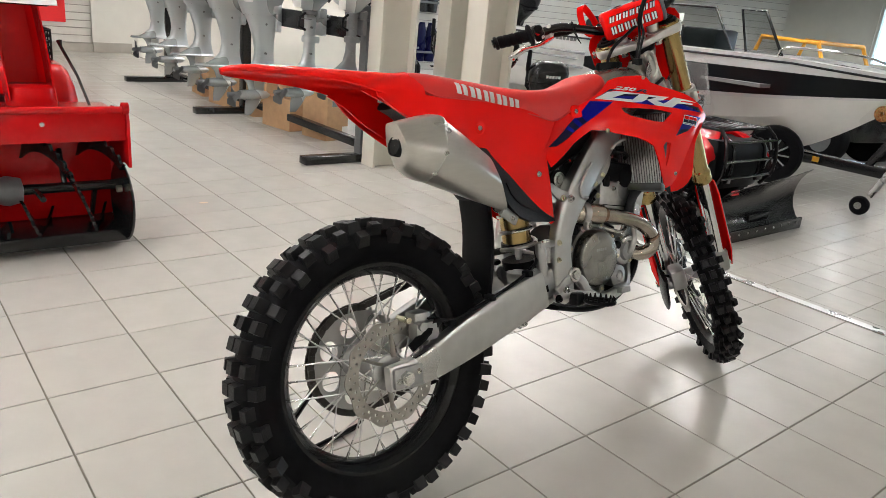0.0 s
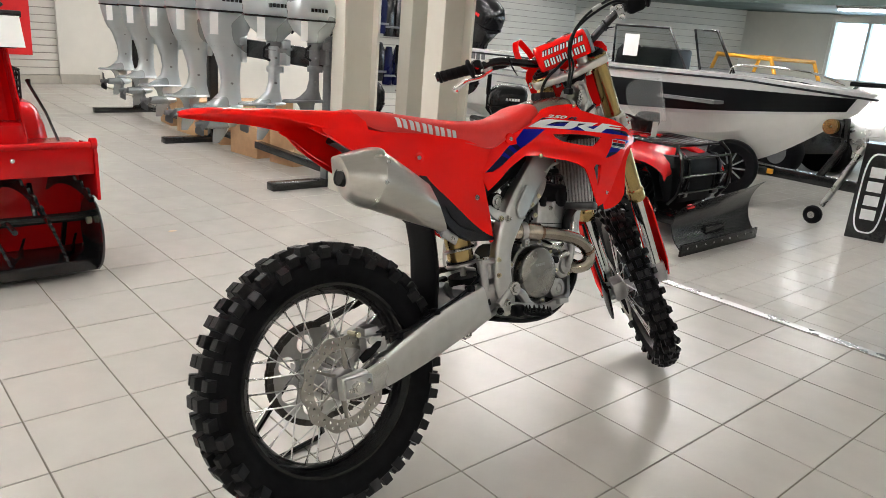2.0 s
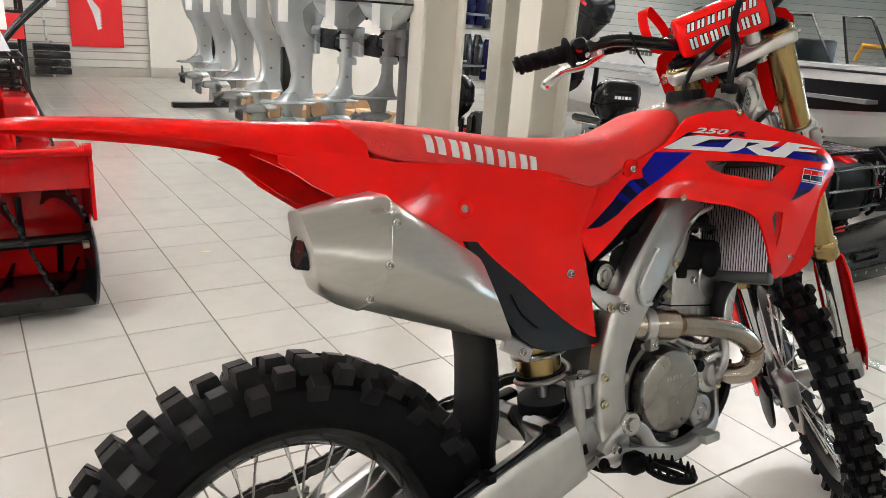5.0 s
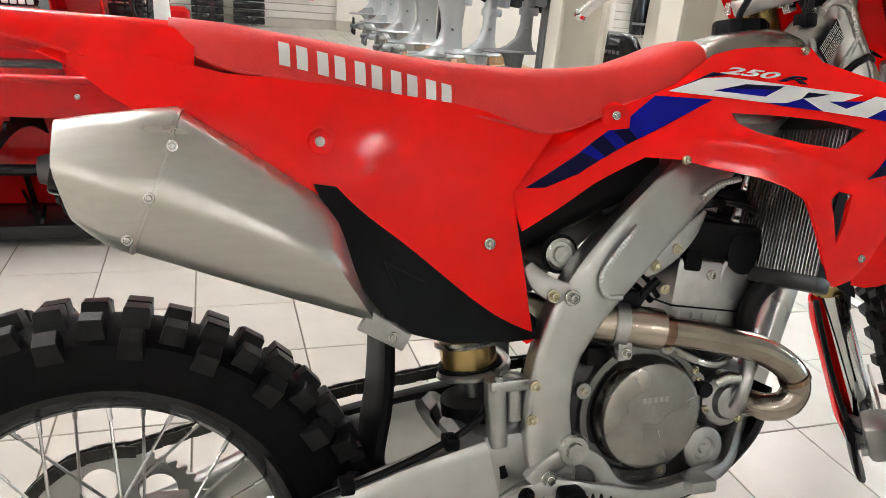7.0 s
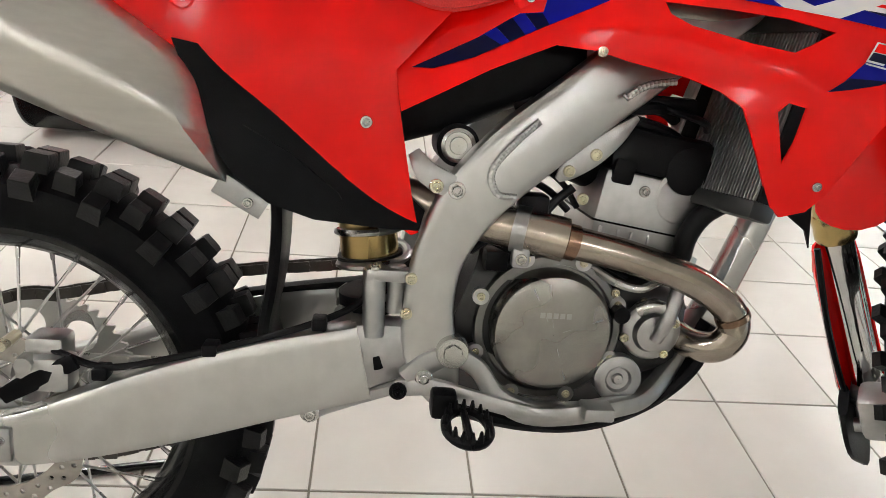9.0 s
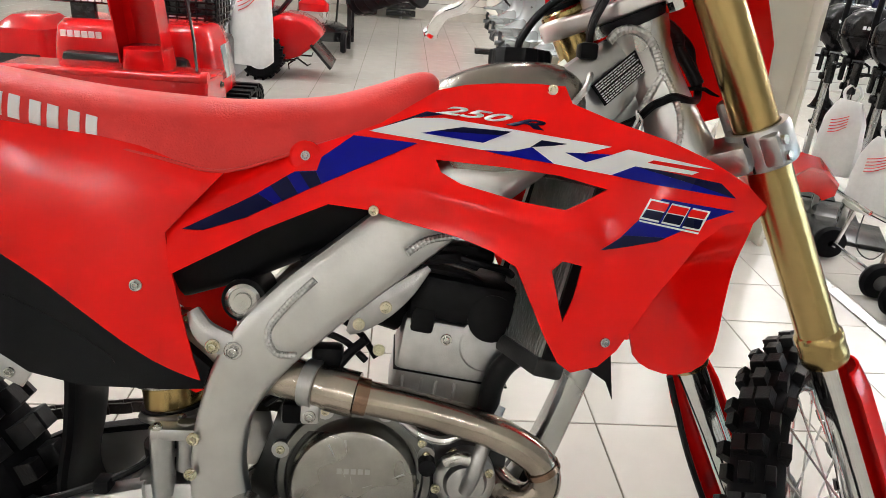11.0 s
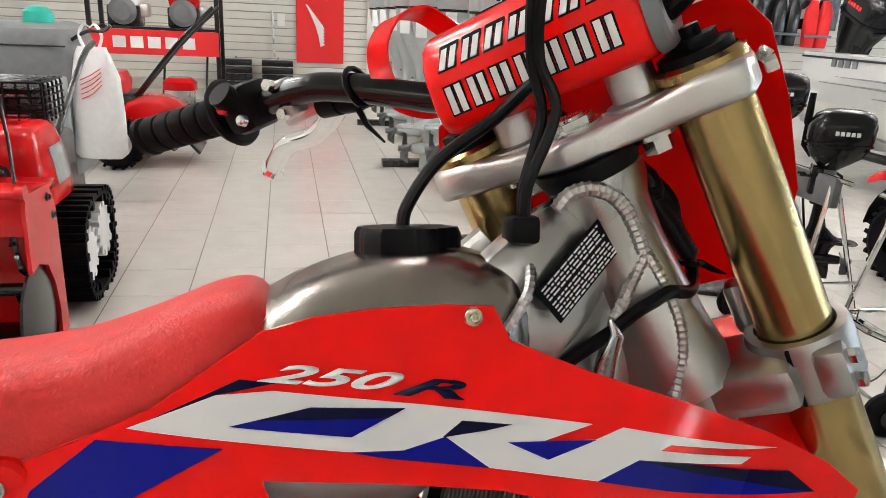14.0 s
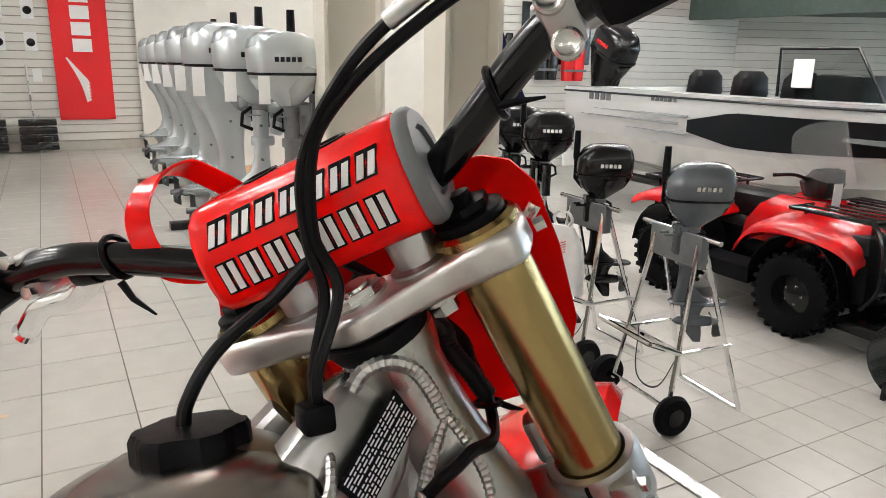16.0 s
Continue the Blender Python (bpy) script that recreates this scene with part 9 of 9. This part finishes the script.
bag(pose(-3.42, 2.66, LOW + 0.40, 0, 0, 20), 0.34, 0.55, "white carrier bag with a red wing hung on a tube cart")
bag(pose(-4.12, 2.80, LOW + 0.45, 0, 0, 20), 0.34, 0.60, "white carrier bag hung by the black motors")

# -- gear hung on the slatted wall --
for k, (u, z, mm) in enumerate(((0.25, 1.05, M_SNOWDARK), (0.62, 1.05, M_NAVY), (0.98, 1.02, M_SNOWDARK), (0.25, 0.35, M_SNOWDARK), (0.62, 0.32, M_SNOWDARK), (1.0, 0.30, M_NAVY), (1.5, 1.0, M_SNOWDARK), (1.9, 1.0, M_BANNER))):
    x = -9.6 + 2.9 * (u + 0.6) / 3.07
    y = 4.9 + 1.0 * (u + 0.6) / 3.07
    far = 10.30 / (0.14 - x)
    lj = thing("life_jacket", pose(WEST + 0.12, -0.23 + (y + 0.23) * far, 1.24 + (z - 1.24) * far, 0, 0, 90) @ Matrix.Diagonal((1.3, 1.3, 1.3, 1)), "dark buoyancy vest hung on the slatted wall", "life jacket", "vests on the slatted wall")
    for s in (-1, 1):
        part("panel", stack([(s * 0.09, 0, 0.07, 0.05, 0.0), (s * 0.09, 0, 0.085, 0.06, 0.2), (s * 0.10, 0, 0.08, 0.055, 0.42), (s * 0.08, 0, 0.04, 0.03, 0.55)], 14), mm, lj)
    part("belt", box((-0.19, -0.066, 0.12), (0.19, -0.058, 0.15), 0.002), M_GREY, lj)
fl_ = thing("wall_flag", pose(WEST + 0.03, 7.75, 1.18, 0, 0, 90) @ Matrix.Diagonal((1.36, 1, 1.36, 1)), "black cloth flag with a pale round emblem", "flag")
part("cloth", box((-0.55, -0.006, 0.0), (0.55, 0.0, 0.75), 0.002), M_SNOWDARK, fl_, smooth=False)
part("ring", panel(rrect(0, 0.38, 0.27, 0.27, 36, 2), [rrect(0, 0.38, 0.17, 0.17, 30, 2)], lambda y, z: 0.0, 0.003, 9), M_TAG, fl_, "pale emblem ring", m=Matrix(((0, 1, 0, 0), (1, 0, 0, -0.010), (0, 0, 1, 0), (0, 0, 0, 1))), smooth=False)

# -- side-by-sides and far machines --
def buggy(m, frame_mat, body_mat, label):
    ob = thing("side_by_side", m, label, "utility vehicle", "side-by-sides at the back")
    part("body", stack([(0, 0, 1.3, 0.62, 0.38), (0, 0, 1.35, 0.68, 0.62), (0.1, 0, 1.2, 0.66, 0.92), (0.3, 0, 0.9, 0.55, 1.0)], 26, 5), body_mat, ob)
    cage = part("roll_cage", tube([(0.75, -0.6, 0.95), (0.35, -0.58, 1.75), (-0.7, -0.58, 1.78), (-0.95, -0.6, 1.0)], 0.035, 10), frame_mat, ob, "bright tubular roll cage")
    part("cage_side", tube([(0.75, 0.6, 0.95), (0.35, 0.58, 1.75), (-0.7, 0.58, 1.78), (-0.95, 0.6, 1.0)], 0.035, 10), frame_mat, cage)
    for x in (0.35, -0.7):
        part("cage_cross", cyl((x, -0.58, 1.76), (x, 0.58, 1.76), 0.033, n=10), frame_mat, cage)
    for s in (-1, 1):
        part("shock", tube([(1.0, s * 0.45, 0.45), (0.85, s * 0.38, 1.0)], 0.06, 12), frame_mat, ob)
        for x in (0.95, -0.95):
            w = part("wheel", add_lathe(bm_new(), [(0.18, -0.12), (0.33, -0.13), (0.36, -0.08), (0.36, 0.08), (0.33, 0.13), (0.18, 0.12)], Matrix.Translation((x, s * 0.72, 0.36)) @ Matrix.Rotation(radians(90), 4, "X"), 32), M_RUBBER, ob)
            part("rim", cyl((x, s * 0.80, 0.36), (x, s * 0.84, 0.36), 0.18, n=20), M_GREY, w)
    return ob


buggy(pose(-0.55, 8.7, LOW, 0, 0, -75), M_GREEN, M_SNOWDARK, "black side-by-side buggy with lime green tubes and springs")
buggy(pose(-4.6, 10.6, LOW, 0, 0, -10), M_YELLOW, M_SNOWDARK, "dark side-by-side buggy with a yellow roll cage")
car = thing("far_vehicle", pose(-2.6, 11.9, LOW, 0, 0, 10), "grey covered vehicle standing at the back of the hall", "vehicle")
part("body", stack([(0, 0, 1.9, 0.75, 0.30), (0, 0, 1.95, 0.80, 0.75), (-0.1, 0, 1.2, 0.70, 1.05), (-0.2, 0, 0.8, 0.6, 1.45)], 26, 5), M_STEEL, car)
for x in (-1.2, 1.2):
    for s in (-1, 1):
        part("wheel", cyl((x, s * 0.70, 0.33), (x, s * 0.84, 0.33), 0.33, n=24), M_RUBBER, car)
far2 = thing("pontoon_motor", pose(-1.6, 9.2, LOW, 0, 0, 0), "black fishing motor and rods on a bow mount", "trolling motor")
part("head", stack([(0, 0, 0.22, 0.12, 1.45), (0, 0, 0.26, 0.14, 1.56), (0, 0, 0.16, 0.09, 1.66)], 18), M_BLACKG, far2)
part("shaft", tube([(-1.2, 0, 1.52), (-0.2, 0, 1.55)], 0.03, 8), M_BLACKG, far2)
part("pedestal", cyl((0, 0, 0.0), (0, 0, 1.46), 0.05, n=12), M_BLACKG, far2)

# ---- floor tiles ----
def tile_mesh(w, name):
    h, b = w / 2 - 0.0022, 0.0012
    vs = [(-h, -h, -0.004), (h, -h, -0.004), (h, h, -0.004), (-h, h, -0.004), (-h, -h, -b), (h, -h, -b), (h, h, -b), (-h, h, -b),
          (-h + b, -h + b, 0), (h - b, -h + b, 0), (h - b, h - b, 0), (-h + b, h - b, 0)]
    fs = [(8, 9, 10, 11)] + [(i, (i + 1) % 4, 4 + (i + 1) % 4, 4 + i) for i in range(4)] + [(4 + i, 4 + (i + 1) % 4, 8 + (i + 1) % 4, 8 + i) for i in range(4)]
    return vs, fs


def lay_tiles(w, x0, x1, y0, y1, near, off, base, parent):
    vs, fs = tile_mesh(w, "tile")
    me = bpy.data.meshes.new("tile")
    me.from_pydata(vs, [], fs)
    me.materials.append(M_TILE)
    rest_v, rest_f = [], []
    for i in range(math.floor((x0 - off[0]) / w), math.ceil((x1 - off[0]) / w)):
        for j in range(math.floor((y0 - off[1]) / w), math.ceil((y1 - off[1]) / w)):
            cx, cy = off[0] + (i + 0.5) * w, off[1] + (j + 0.5) * w
            if cy - w / 2 < y0 - 1e-4 or cy + w / 2 > y1 + 1e-4:
                lo, hi = max(y0, cy - w / 2), min(y1, cy + w / 2)
                if hi - lo < 0.02:
                    continue
                s, cy = (hi - lo) / w, (lo + hi) / 2
            else:
                s = 1.0
            dz = base + random.uniform(-0.0006, 0.0003)
            if near(cx, cy) and s == 1.0:
                ob = new("tile", me)
                ob.location, ob.parent = (cx, cy, dz), parent
            else:
                n = len(rest_v)
                rest_v += [(cx + vx, cy + vy * s, vz + dz) for vx, vy, vz in vs]
                rest_f += [tuple(n + k for k in f) for f in fs]
    rm = bpy.data.meshes.new("tiles")
    rm.from_pydata(rest_v, [], rest_f)
    rm.materials.append(M_TILE)
    ob = new("tiles", rm)
    ob.parent = parent
    ob["kind"] = "stuff"


lay_tiles(TILE, WEST, EAST, SOUTH, EDGE_Y - 0.05, lambda x, y: -3.3 < x < 0.7 and -1.3 < y < 1.4, (0, 0), 0.0, floor)
lay_tiles(TILE, WEST, EAST, EDGE_Y + 0.01, NORTH, lambda x, y: -3.5 < x < -0.4 and 2.4 < y < 4.3, (-1.85, 2.46), LOW, floor_low)

# rusty scuff on one tile
scuff = add_lathe(bm_new(), [(0.024, 0.0), (0.022, 0.0007), (0.012, 0.0009), (0.0005, 0.0009)], pose(-2.610, -0.428, 0.001) @ Matrix.Diagonal((0.6, 1.0, 1.0, 1.0)), 20)
structure("floor_scuff", scuff, M_TAPE, "small brown rust mark on a floor tile", "stain")
